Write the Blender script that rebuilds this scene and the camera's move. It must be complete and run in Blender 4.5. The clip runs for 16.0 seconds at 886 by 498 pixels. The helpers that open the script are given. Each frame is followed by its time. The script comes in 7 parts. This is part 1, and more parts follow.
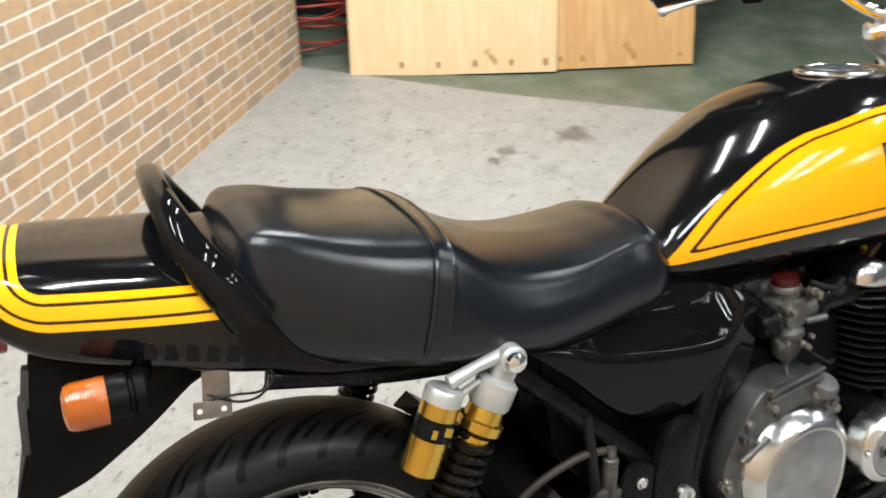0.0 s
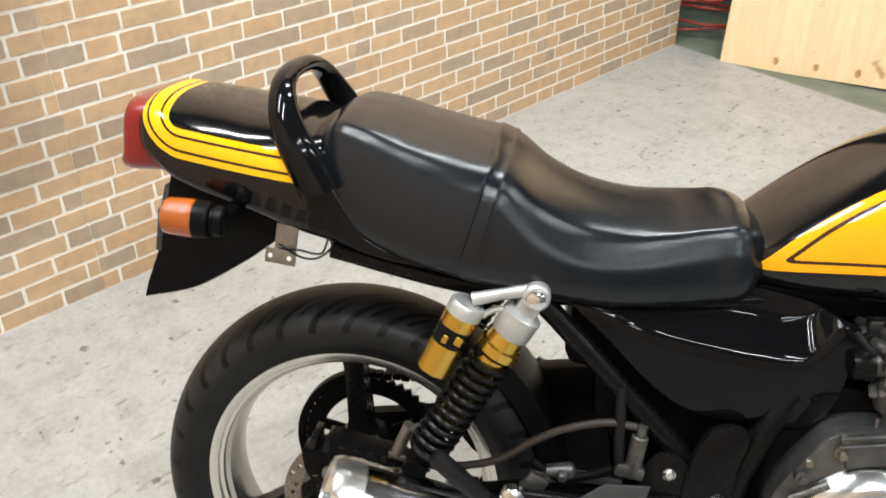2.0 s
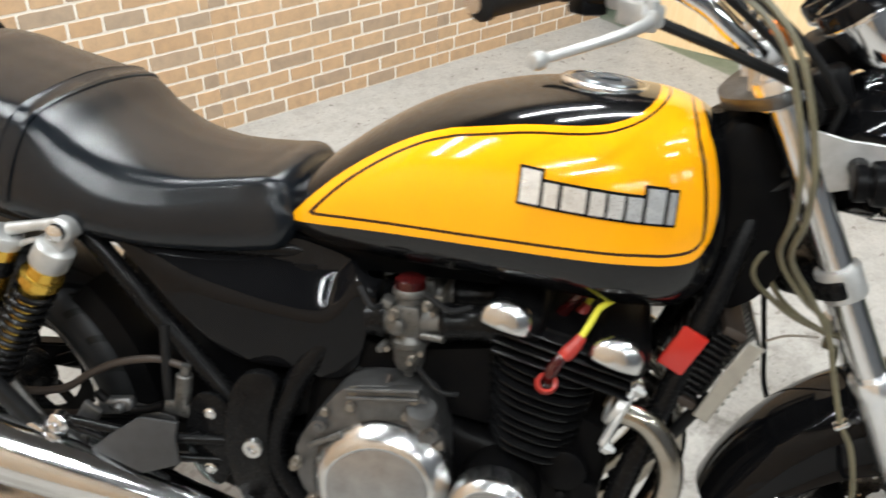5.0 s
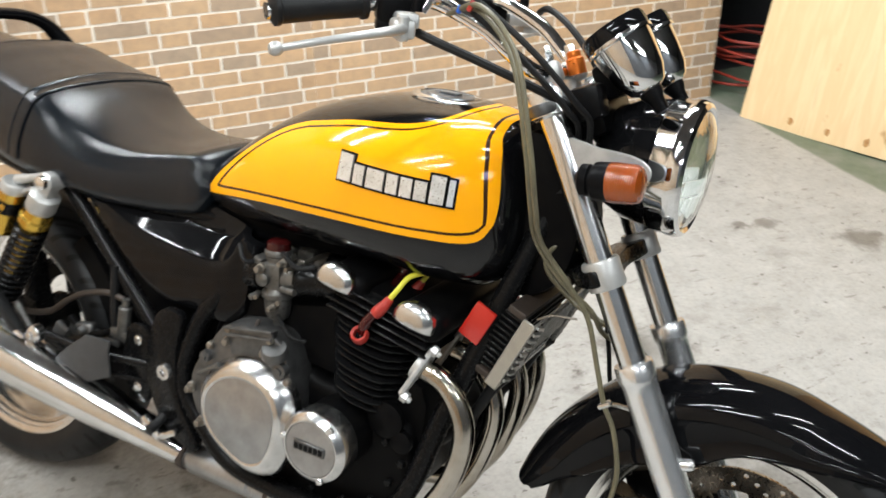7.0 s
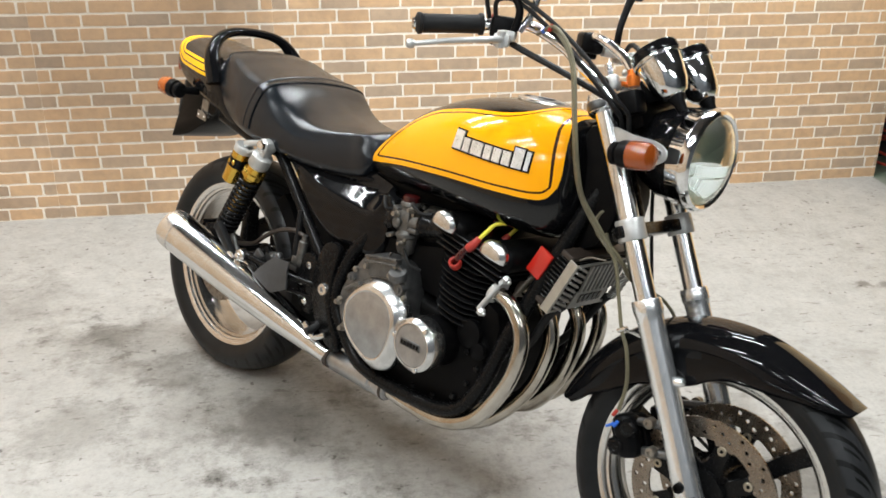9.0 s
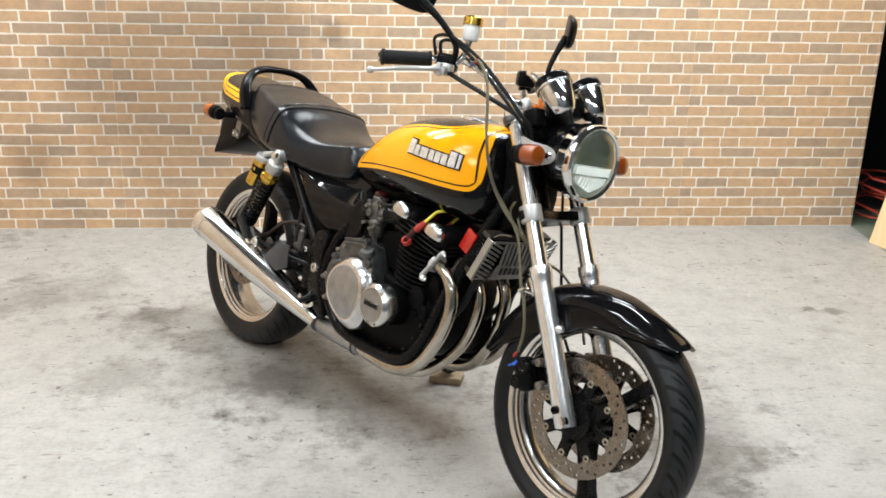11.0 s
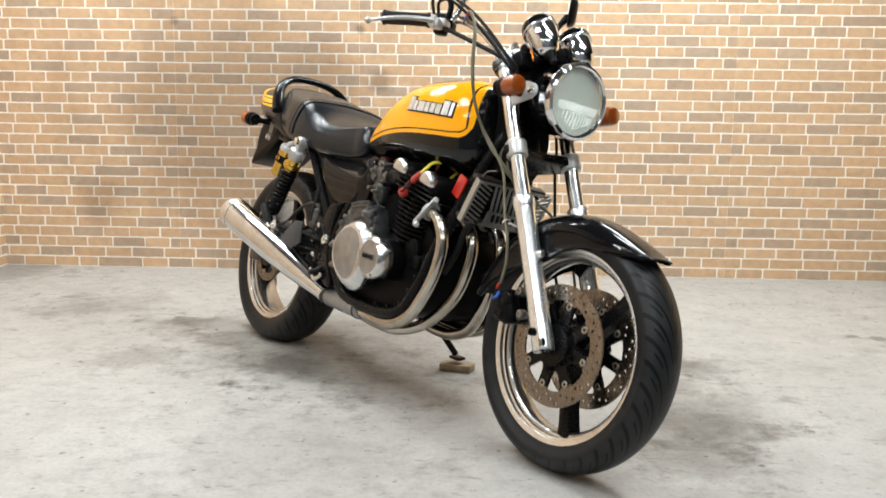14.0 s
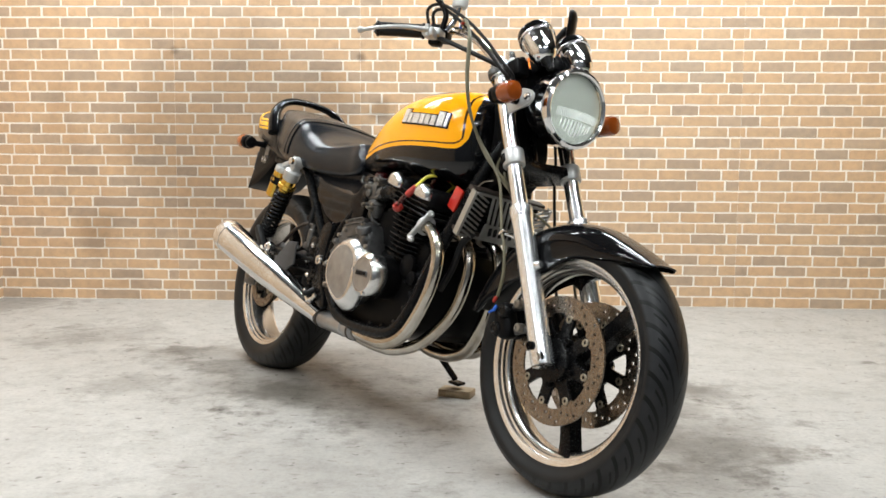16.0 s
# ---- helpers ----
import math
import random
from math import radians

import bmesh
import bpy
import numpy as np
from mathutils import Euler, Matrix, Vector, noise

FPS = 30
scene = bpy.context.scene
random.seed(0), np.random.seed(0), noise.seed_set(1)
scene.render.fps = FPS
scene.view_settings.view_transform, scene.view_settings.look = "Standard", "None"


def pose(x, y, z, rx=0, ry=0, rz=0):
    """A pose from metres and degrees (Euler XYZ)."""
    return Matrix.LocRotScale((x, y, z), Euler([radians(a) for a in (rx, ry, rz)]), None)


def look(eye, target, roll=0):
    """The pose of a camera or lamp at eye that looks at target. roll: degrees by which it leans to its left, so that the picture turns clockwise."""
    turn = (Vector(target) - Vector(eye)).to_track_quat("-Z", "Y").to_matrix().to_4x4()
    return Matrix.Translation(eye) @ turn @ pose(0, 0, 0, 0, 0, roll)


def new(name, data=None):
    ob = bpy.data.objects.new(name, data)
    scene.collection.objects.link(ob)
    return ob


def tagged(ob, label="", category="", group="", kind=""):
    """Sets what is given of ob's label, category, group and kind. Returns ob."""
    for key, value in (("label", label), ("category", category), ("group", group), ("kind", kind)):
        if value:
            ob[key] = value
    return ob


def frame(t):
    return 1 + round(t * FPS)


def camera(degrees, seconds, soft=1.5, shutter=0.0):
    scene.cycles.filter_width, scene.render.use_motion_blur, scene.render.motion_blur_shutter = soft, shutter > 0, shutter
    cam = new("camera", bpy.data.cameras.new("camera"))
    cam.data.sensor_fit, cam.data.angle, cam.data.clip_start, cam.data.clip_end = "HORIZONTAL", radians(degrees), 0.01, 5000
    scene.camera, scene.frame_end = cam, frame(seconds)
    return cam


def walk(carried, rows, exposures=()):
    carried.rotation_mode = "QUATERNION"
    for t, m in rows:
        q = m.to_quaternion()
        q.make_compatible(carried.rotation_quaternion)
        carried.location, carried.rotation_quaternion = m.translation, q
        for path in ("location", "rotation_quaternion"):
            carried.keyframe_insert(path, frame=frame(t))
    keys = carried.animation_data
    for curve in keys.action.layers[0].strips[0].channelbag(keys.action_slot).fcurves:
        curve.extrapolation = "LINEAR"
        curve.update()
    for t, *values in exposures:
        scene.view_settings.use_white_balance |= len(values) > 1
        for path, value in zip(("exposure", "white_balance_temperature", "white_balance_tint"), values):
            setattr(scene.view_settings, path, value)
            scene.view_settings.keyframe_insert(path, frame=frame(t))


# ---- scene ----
cam = camera(52.5, 16.0, soft=1.6, shutter=0.5)
PATH = [
    (0, (-3.56, -1.608, 1.352), (-1.905, -1.158, 0.323), -1.0),
    (0.5, (-3.512, -1.695, 1.345), (-1.954, -0.993, 0.305), 0.3),
    (1, (-3.498, -1.775, 1.341), (-2.062, -0.826, 0.321), -0.4),
    (1.5, (-3.498, -1.936, 1.346), (-2.174, -0.822, 0.342), -0.6),
    (2, (-3.451, -2.044, 1.333), (-2.263, -0.825, 0.284), -0.8),
    (2.5, (-3.358, -2.092, 1.312), (-2.246, -0.85, 0.205), -0.4),
    (3, (-3.29, -2.17, 1.309), (-2.248, -0.886, 0.184), -1.4),
    (3.5, (-3.249, -2.311, 1.314), (-2.286, -0.965, 0.191), -1.5),
    (4, (-3.184, -2.43, 1.313), (-2.228, -1.088, 0.18), 0.1),
    (4.5, (-3.094, -2.47, 1.3), (-2.061, -1.173, 0.182), -0.1),
    (5, (-2.963, -2.539, 1.318), (-1.904, -1.251, 0.215), 0.6),
    (7.5, (-2.651, -3.207, 1.312), (-2.121, -1.507, 0.401), 1.2),
    (8, (-2.634, -3.361, 1.312), (-2.264, -1.613, 0.414), 2.8),
    (8.5, (-2.652, -3.477, 1.309), (-2.313, -1.694, 0.469), 1.1),
    (11, (-2.423, -4.223, 1.31), (-2.273, -2.333, 0.673), 1.1),
    (11.5, (-2.339, -4.273, 1.28), (-2.241, -2.365, 0.689), 1.0),
    (12, (-2.196, -4.316, 1.252), (-2.368, -2.387, 0.754), 0.4),
    (12.4, (-2.166, -4.342, 1.171), (-2.284, -2.424, 0.614), -0.1),
    (12.5, (-2.162, -4.327, 1.148), (-2.271, -2.418, 0.563), -0.3),
    (13, (-2.163, -4.337, 0.996), (-2.284, -2.382, 0.594), 1.6),
    (13.5, (-2.141, -4.379, 0.884), (-2.234, -2.4, 0.614), 1.6),
    (14, (-2.154, -4.397, 0.797), (-2.218, -2.422, 0.493), 0.8),
    (14.5, (-2.132, -4.343, 0.73), (-2.221, -2.368, 0.429), -0.3),
    (15, (-2.121, -4.317, 0.714), (-2.166, -2.334, 0.457), 1.2),
    (15.5, (-2.116, -4.317, 0.711), (-2.195, -2.33, 0.5), 0.6),
    (16, (-2.118, -4.32, 0.706), (-2.207, -2.332, 0.504), 0.4),
]
walk(cam, [(t, look(eye, target, roll)) for t, eye, target, roll in PATH])

# ---- world and lights ----
world = bpy.data.worlds.new("world")
scene.world = world
world.use_nodes = True
bgn = world.node_tree.nodes["Background"]
bgn.inputs[0].default_value = (0.9, 0.95, 1.0, 1)
bgn.inputs[1].default_value = 0.15
scene.view_settings.exposure = 0.0

CEIL = 2.75
LAMPS = [(-3.4, -0.85), (-1.15, -0.85), (-3.4, -2.9), (-1.15, -2.9), (-3.4, -4.95), (-1.15, -4.95)]
LAMP_POWER = 31.3


def tube_lamp(x, y, power):
    d = bpy.data.lights.new("tube_light", "AREA")
    d.shape, d.size, d.size_y = "RECTANGLE", 1.18, 0.03
    d.energy, d.color = power, (0.92, 0.975, 0.99)
    o = new("tube_light", d)
    o.matrix_world = pose(x, y, CEIL - 0.125)


ROW = 0.27
for lx, ly in LAMPS:
    for dy in (-ROW, ROW):
        tube_lamp(lx, ly + dy, LAMP_POWER * {LAMPS[2]: 0.86, LAMPS[3]: 0.58, LAMPS[1]: 1.05, LAMPS[4]: 0.45, LAMPS[5]: 0.45}.get((lx, ly), 0.99))


# ---- helpers for meshes ----
def V(*a):
    return Vector(a)


def finish(bm, name, mats, parent=None, label="", sharp=38.0):
    bm.normal_update()
    lim = radians(sharp)
    for e in bm.edges:
        e.smooth = not (len(e.link_faces) != 2 or e.calc_face_angle(0) > lim)
    for fc in bm.faces:
        fc.smooth = True
    me = bpy.data.meshes.new(name)
    bm.to_mesh(me)
    bm.free()
    for m in mats if isinstance(mats, (list, tuple)) else [mats]:
        me.materials.append(m)
    ob = new(name, me)
    if parent:
        ob.parent = parent
    if label:
        tagged(ob, label)
    return ob


def part(name, bm, material, parent, label="", sharp=38.0):
    return finish(bm, name, material, parent, label, sharp)


def add_ring_mesh(bm, rings, close_ring=True, cap=True, mat=0):
    vs = [[bm.verts.new(p) for p in r] for r in rings]
    n = len(vs[0])
    out = []
    for a, b in zip(vs, vs[1:]):
        for i in range(n if close_ring else n - 1):
            j = (i + 1) % n
            fc = bm.faces.new((a[i], a[j], b[j], b[i]))
            fc.material_index = mat
            out.append(fc)
    if cap and close_ring:
        for r, flip in ((vs[0], True), (vs[-1], False)):
            fc = bm.faces.new(list(reversed(r)) if flip else r)
            fc.material_index = mat
            out.append(fc)
    bmesh.ops.recalc_face_normals(bm, faces=out)
    return vs


def spline(pts, k=6):
    """A Catmull-Rom curve through the points."""
    pts = [Vector(p) for p in pts]
    if len(pts) < 3:
        return pts
    q = [2 * pts[0] - pts[1]] + pts + [2 * pts[-1] - pts[-2]]
    out = []
    for i in range(1, len(q) - 2):
        p0, p1, p2, p3 = q[i - 1:i + 3]
        for j in range(k):
            t = j / k
            out.append(0.5 * (2 * p1 + (p2 - p0) * t + (2 * p0 - 5 * p1 + 4 * p2 - p3) * t * t + (3 * p1 - p0 - 3 * p2 + p3) * t ** 3))
    out.append(pts[-1])
    return out


def tube(bm, pts, r, n=10, k=6, closed=False):
    """A round tube along a smooth curve; r is one radius or one for each given point."""
    c = spline(pts, k) if k > 1 else [Vector(p) for p in pts]
    m = len(c)
    rad = [r] * m if isinstance(r, (int, float)) else [float(v) for v in np.interp(np.linspace(0, len(r) - 1, m), range(len(r)), r)]
    up, rings = None, []
    for i in range(m):
        d = (c[min(i + 1, m - 1)] - c[max(i - 1, 0)]).normalized()
        if up is None:
            up = d.orthogonal().normalized()
        up = (up - d * up.dot(d)).normalized()
        w = d.cross(up)
        rings.append([c[i] + rad[i] * (math.cos(a) * up + math.sin(a) * w) for a in (2 * math.pi * j / n for j in range(n))])
    add_ring_mesh(bm, rings)


def lathe(bm, prof, origin, axis, n=32, loop=False, mat=0):
    """Turns a profile of (radius, height along the axis) round the axis."""
    ax = Vector(axis).normalized()
    u = ax.orthogonal().normalized()
    w = ax.cross(u)
    o = Vector(origin)
    pr = list(prof) + ([prof[0]] if loop else [])
    rings = []
    for r, h in pr:
        rings.append([o + ax * h + max(r, 1e-4) * (math.cos(a) * u + math.sin(a) * w) for a in (2 * math.pi * j / n for j in range(n))])
    add_ring_mesh(bm, rings, cap=not loop, mat=mat)
    if loop:
        bmesh.ops.remove_doubles(bm, verts=bm.verts[:], dist=1e-6)


def cyl(bm, p0, p1, r0, r1=None, n=20, bev=0.0):
    p0, p1 = Vector(p0), Vector(p1)
    r1 = r0 if r1 is None else r1
    ln = (p1 - p0).length
    prof = [(r0, 0), (r1, ln)]
    if bev:
        prof = [(r0 - bev, 0), (r0, bev), (r1, ln - bev), (r1 - bev, ln)]
    lathe(bm, prof, p0, p1 - p0, n)


def box(bm, c, size, rot=(0, 0, 0), bev=0.003, seg=2):
    m = Matrix.LocRotScale(Vector(c), Euler([radians(a) for a in rot]), Vector(size))
    g = bmesh.ops.create_cube(bm, size=1.0, matrix=m)
    if bev:
        es = list({e for v in g["verts"] for e in v.link_edges})
        bmesh.ops.bevel(bm, geom=es, offset=bev, segments=seg, affect="EDGES", profile=0.5)


def prism(bm, poly, y0, y1, bev=0.003, seg=2):
    """A side outline of (x, z) points made thick from y0 to y1."""
    a = [bm.verts.new((x, y0, z)) for x, z in poly]
    b = [bm.verts.new((x, y1, z)) for x, z in poly]
    n = len(poly)
    fs = [bm.faces.new(a), bm.faces.new(list(reversed(b)))]
    for i in range(n):
        j = (i + 1) % n
        fs.append(bm.faces.new((a[j], a[i], b[i], b[j])))
    bmesh.ops.recalc_face_normals(bm, faces=fs)
    if bev:
        es = [e for e in fs[0].edges] + [e for e in fs[1].edges]
        bmesh.ops.bevel(bm, geom=es, offset=bev, segments=seg, affect="EDGES", profile=0.5)


def outline(pts, k=5):
    """A closed smooth outline through (x, z) points."""
    p = [Vector((a, 0, b)) for a, b in pts]
    n = len(p)
    out = []
    for i in range(n):
        p0, p1, p2, p3 = p[i - 1], p[i], p[(i + 1) % n], p[(i + 2) % n]
        for j in range(k):
            t = j / k
            q = 0.5 * (2 * p1 + (p2 - p0) * t + (2 * p0 - 5 * p1 + 4 * p2 - p3) * t * t + (3 * p1 - p0 - 3 * p2 + p3) * t ** 3)
            out.append((q.x, q.z))
    return out


def curve(xs, ys):
    """A smooth function through the given values."""
    xs, ys = np.array(xs, float), np.array(ys, float)
    d = np.diff(ys) / np.diff(xs)
    m = np.r_[d[0], (d[:-1] + d[1:]) / 2, d[-1]]

    def f(x):
        x = min(max(x, xs[0]), xs[-1])
        i = min(int(np.searchsorted(xs, x, side="right")) - 1, len(xs) - 2)
        h = xs[i + 1] - xs[i]
        t = (x - xs[i]) / h
        return float((2 * t ** 3 - 3 * t * t + 1) * ys[i] + (t ** 3 - 2 * t * t + t) * h * m[i] + (-2 * t ** 3 + 3 * t * t) * ys[i + 1] + (t ** 3 - t * t) * h * m[i + 1])
    return f


# ---- materials ----
def nodes_of(name):
    m = bpy.data.materials.new(name)
    m.use_nodes = True
    nt = m.node_tree
    return m, nt, nt.nodes["Principled BSDF"]


def node(nt, kind, **kw):
    nd = nt.nodes.new(kind)
    for k, v in kw.items():
        if k == "blend":
            nd.blend_type = v
        elif k == "op":
            nd.operation = v
        elif k == "dtype":
            nd.data_type = v
        elif k == "attr":
            nd.attribute_name = v
        elif isinstance(k, str) and k.startswith("i_"):
            nd.inputs[k[2:].replace("_", " ")].default_value = v
    return nd


def ramp(nt, src, stops):
    r = nt.nodes.new("ShaderNodeValToRGB")
    el = r.color_ramp.elements
    while len(el) < len(stops):
        el.new(0.5)
    for e, (p, c) in zip(el, stops):
        e.position = p
        e.color = (*c, 1) if len(c) == 3 else c
    nt.links.new(src, r.inputs[0])
    return r


def pbr(name, col, col2=None, rough=0.4, metal=0.0, scale=20.0, bump=0.0, bscale=None, rvar=0.08, coat=0.0, spots=None, spec=None):
    """A painted, metal, rubber or plastic surface with mottling at two scales, uneven gloss and fine relief."""
    m, nt, b = nodes_of(name)
    L = nt.links.new
    tc = nt.nodes.new("ShaderNodeTexCoord")
    n1 = node(nt, "ShaderNodeTexNoise", i_Scale=scale, i_Detail=6.0, i_Roughness=0.6)
    n2 = node(nt, "ShaderNodeTexNoise", i_Scale=scale * 7, i_Detail=4.0)
    L(tc.outputs["Object"], n1.inputs["Vector"])
    L(tc.outputs["Object"], n2.inputs["Vector"])
    c2 = col2 or tuple(min(1, c * 0.75) for c in col)
    r1 = ramp(nt, n1.outputs["Fac"], [(0.35, col), (0.7, c2)])
    last = r1.outputs[0]
    if spots:
        r2 = ramp(nt, n2.outputs["Fac"], [(spots[0], (0, 0, 0)), (spots[0] + 0.06, (1, 1, 1))])
        mx = node(nt, "ShaderNodeMix", dtype="RGBA")
        L(r2.outputs[0], mx.inputs[0])
        L(last, mx.inputs[6])
        mx.inputs[7].default_value = (*spots[1], 1)
        last = mx.outputs[2]
    L(last, b.inputs["Base Color"])
    mr = node(nt, "ShaderNodeMapRange")
    mr.inputs[3].default_value, mr.inputs[4].default_value = max(0.02, rough - rvar), min(1, rough + rvar)
    L(n2.outputs["Fac"], mr.inputs[0])
    L(mr.outputs[0], b.inputs["Roughness"])
    b.inputs["Metallic"].default_value = metal
    if coat:
        b.inputs["Coat Weight"].default_value = coat
        b.inputs["Coat Roughness"].default_value = 0.04
    if spec is not None:
        b.inputs["Specular IOR Level"].default_value = spec
    if bump:
        n3 = node(nt, "ShaderNodeTexNoise", i_Scale=bscale or scale * 12, i_Detail=3.0)
        L(tc.outputs["Object"], n3.inputs["Vector"])
        bp = node(nt, "ShaderNodeBump", i_Strength=bump, i_Distance=0.001)
        L(n3.outputs["Fac"], bp.inputs["Height"])
        L(bp.outputs[0], b.inputs["Normal"])
    return m


def emit(name, col, strength):
    m, nt, b = nodes_of(name)
    b.inputs["Base Color"].default_value = (*col, 1)
    b.inputs["Emission Color"].default_value = (*col, 1)
    b.inputs["Emission Strength"].default_value = strength
    return m


BLACK = (0.0035, 0.0036, 0.0042)
gloss_black = pbr("gloss_black_paint", BLACK, (0.005, 0.005, 0.0055), rough=0.06, rvar=0.025, scale=8, spec=0.18)
satin_black = pbr("satin_black_enamel", (0.0035, 0.0035, 0.004), (0.006, 0.006, 0.006), rough=0.26, scale=30, bump=0.08, spec=0.13)
engine_black = pbr("engine_black_paint", (0.0025, 0.0025, 0.003), (0.0045, 0.0042, 0.004), rough=0.4, scale=35, bump=0.25, spots=(0.72, (0.010, 0.009, 0.008)), spec=0.06)
fin_black = pbr("cooling_fin_black", (0.004, 0.004, 0.0045), (0.008, 0.008, 0.008), rough=0.24, scale=35, bump=0.2, spec=0.22)
plastic_black = pbr("black_plastic", (0.003, 0.003, 0.0035), (0.005, 0.005, 0.0052), rough=0.36, scale=25, bump=0.15, spec=0.08)
rubber = pbr("black_rubber", (0.006, 0.006, 0.0065), (0.010, 0.010, 0.010), rough=0.5, scale=22, bump=0.25, spec=0.2)
chrome = pbr("chrome_plate", (0.78, 0.79, 0.80), (0.70, 0.70, 0.70), rough=0.08, rvar=0.05, metal=1.0, scale=10)
muffler_chrome = pbr("muffler_chrome", (0.74, 0.745, 0.755), (0.64, 0.64, 0.63), rough=0.11, rvar=0.06, metal=1.0, scale=14)
header_chrome = pbr("heat_tinted_header", (0.50, 0.475, 0.43), (0.33, 0.29, 0.235), rough=0.17, rvar=0.07, metal=1.0, scale=14)
polished = pbr("polished_aluminium", (0.70, 0.70, 0.70), (0.56, 0.56, 0.555), rough=0.21, rvar=0.06, metal=1.0, scale=24, bump=0.05)
cast_alu = pbr("cast_aluminium", (0.155, 0.155, 0.156), (0.08, 0.079, 0.077), rough=0.42, metal=0.85, scale=26, bump=0.2, spots=(0.67, (0.16, 0.14, 0.12)))
cap_steel = pbr("dull_blue_steel", (0.24, 0.26, 0.28), (0.17, 0.18, 0.195), rough=0.34, metal=0.9, scale=30, bump=0.08)
carb_alu = pbr("grimy_cast_carburettor", (0.17, 0.167, 0.16), (0.085, 0.08, 0.072), rough=0.48, metal=0.8, scale=30, bump=0.25, spots=(0.62, (0.05, 0.042, 0.036)))
brushed_face = pbr("brushed_cover_face", (0.37, 0.375, 0.38), (0.28, 0.28, 0.28), rough=0.36, rvar=0.1, metal=0.9, scale=30, bump=0.1)
rim_alu = pbr("machined_rim_aluminium", (0.74, 0.725, 0.70), (0.68, 0.66, 0.63), rough=0.24, rvar=0.04, metal=0.95, scale=40, bump=0.015)
rim_well = pbr("satin_rim_well", (0.52, 0.505, 0.48), (0.44, 0.425, 0.40), rough=0.2, rvar=0.05, metal=0.95, scale=30, bump=0.015)
slider_alu = pbr("fork_slider_aluminium", (0.86, 0.87, 0.88), (0.74, 0.75, 0.76), rough=0.24, rvar=0.03, metal=0.92, scale=22, bump=0.008)
fork_chrome = pbr("fork_tube_chrome", (0.80, 0.81, 0.82), (0.74, 0.74, 0.74), rough=0.19, rvar=0.03, metal=1.0, scale=10)
gauge_chrome = pbr("instrument_chrome", (0.80, 0.81, 0.82), (0.74, 0.74, 0.74), rough=0.07, rvar=0.03, metal=1.0, scale=10)
silver_paint = pbr("silver_paint", (0.52, 0.52, 0.51), (0.40, 0.40, 0.39), rough=0.38, metal=0.55, scale=40)
guard_grey = pbr("grey_guard_bars", (0.24, 0.235, 0.22), (0.16, 0.155, 0.145), rough=0.4, metal=0.6, scale=30)
guard_silver = pbr("cream_silver_guard", (0.42, 0.40, 0.35), (0.33, 0.315, 0.28), rough=0.34, metal=0.6, scale=30)
badge_silver = pbr("bright_badge_plate", (0.82, 0.82, 0.81), (0.62, 0.62, 0.61), rough=0.3, rvar=0.1, metal=0.8, scale=60)
grey_plate = pbr("grey_wrinkle_plate", (0.036, 0.037, 0.039), (0.026, 0.026, 0.027), rough=0.55, scale=60, bump=0.35)
gold = pbr("gold_anodised", (0.66, 0.43, 0.08), (0.60, 0.39, 0.07), rough=0.2, rvar=0.03, metal=0.95, scale=18)
yellow_lacquer = pbr("yellow_wire_sleeve", (0.72, 0.68, 0.05), (0.6, 0.55, 0.04), rough=0.4, scale=30)
red_rubber = pbr("red_silicone", (0.38, 0.028, 0.018), (0.25, 0.02, 0.014), rough=0.42, scale=40)
maroon_cap = pbr("maroon_cap", (0.045, 0.004, 0.004), (0.02, 0.003, 0.003), rough=0.16, scale=40)
blue_tape = pbr("blue_tape", (0.02, 0.12, 0.55), rough=0.45, scale=40)
disc_steel = pbr("brake_disc_steel", (0.27, 0.24, 0.205), (0.21, 0.175, 0.145), rough=0.28, metal=1.0, scale=30, bump=0.03)
hose_olive = pbr("aged_clear_hose", (0.14, 0.125, 0.075), (0.085, 0.075, 0.046), rough=0.4, scale=30)
hose_brown = pbr("brown_hose", (0.032, 0.022, 0.016), (0.02, 0.014, 0.011), rough=0.55, scale=30)
rust_steel = pbr("dull_steel", (0.26, 0.24, 0.21), (0.16, 0.13, 0.10), rough=0.45, metal=0.8, scale=40, bump=0.2)
button_brass = pbr("dull_disc_button", (0.42, 0.38, 0.30), (0.30, 0.26, 0.20), rough=0.38, metal=0.8, scale=50)
copper = pbr("orange_anodised", (0.75, 0.20, 0.03), (0.6, 0.15, 0.025), rough=0.3, metal=0.8, scale=30)
reflector_silver = pbr("silvered_reflector", (0.74, 0.76, 0.71), (0.62, 0.64, 0.58), rough=0.36, rvar=0.03, metal=0.62, scale=12)
primer_white = pbr("white_backing", (0.8, 0.8, 0.78), rough=0.5)


def lens_mat(name, col, rough=0.12, trans=0.35):
    m, nt, b = nodes_of(name)
    L = nt.links.new
    tc = nt.nodes.new("ShaderNodeTexCoord")
    w = node(nt, "ShaderNodeTexWave", i_Scale=110.0, i_Distortion=0.0)
    L(tc.outputs["Object"], w.inputs["Vector"])
    bp = node(nt, "ShaderNodeBump", i_Strength=0.25, i_Distance=0.0008)
    L(w.outputs["Fac"], bp.inputs["Height"])
    L(bp.outputs[0], b.inputs["Normal"])
    b.inputs["Base Color"].default_value = (*col, 1)
    b.inputs["Roughness"].default_value = rough
    b.inputs["Transmission Weight"].default_value = trans
    b.inputs["Coat Weight"].default_value = 0.5
    b.inputs["IOR"].default_value = 1.45
    return m


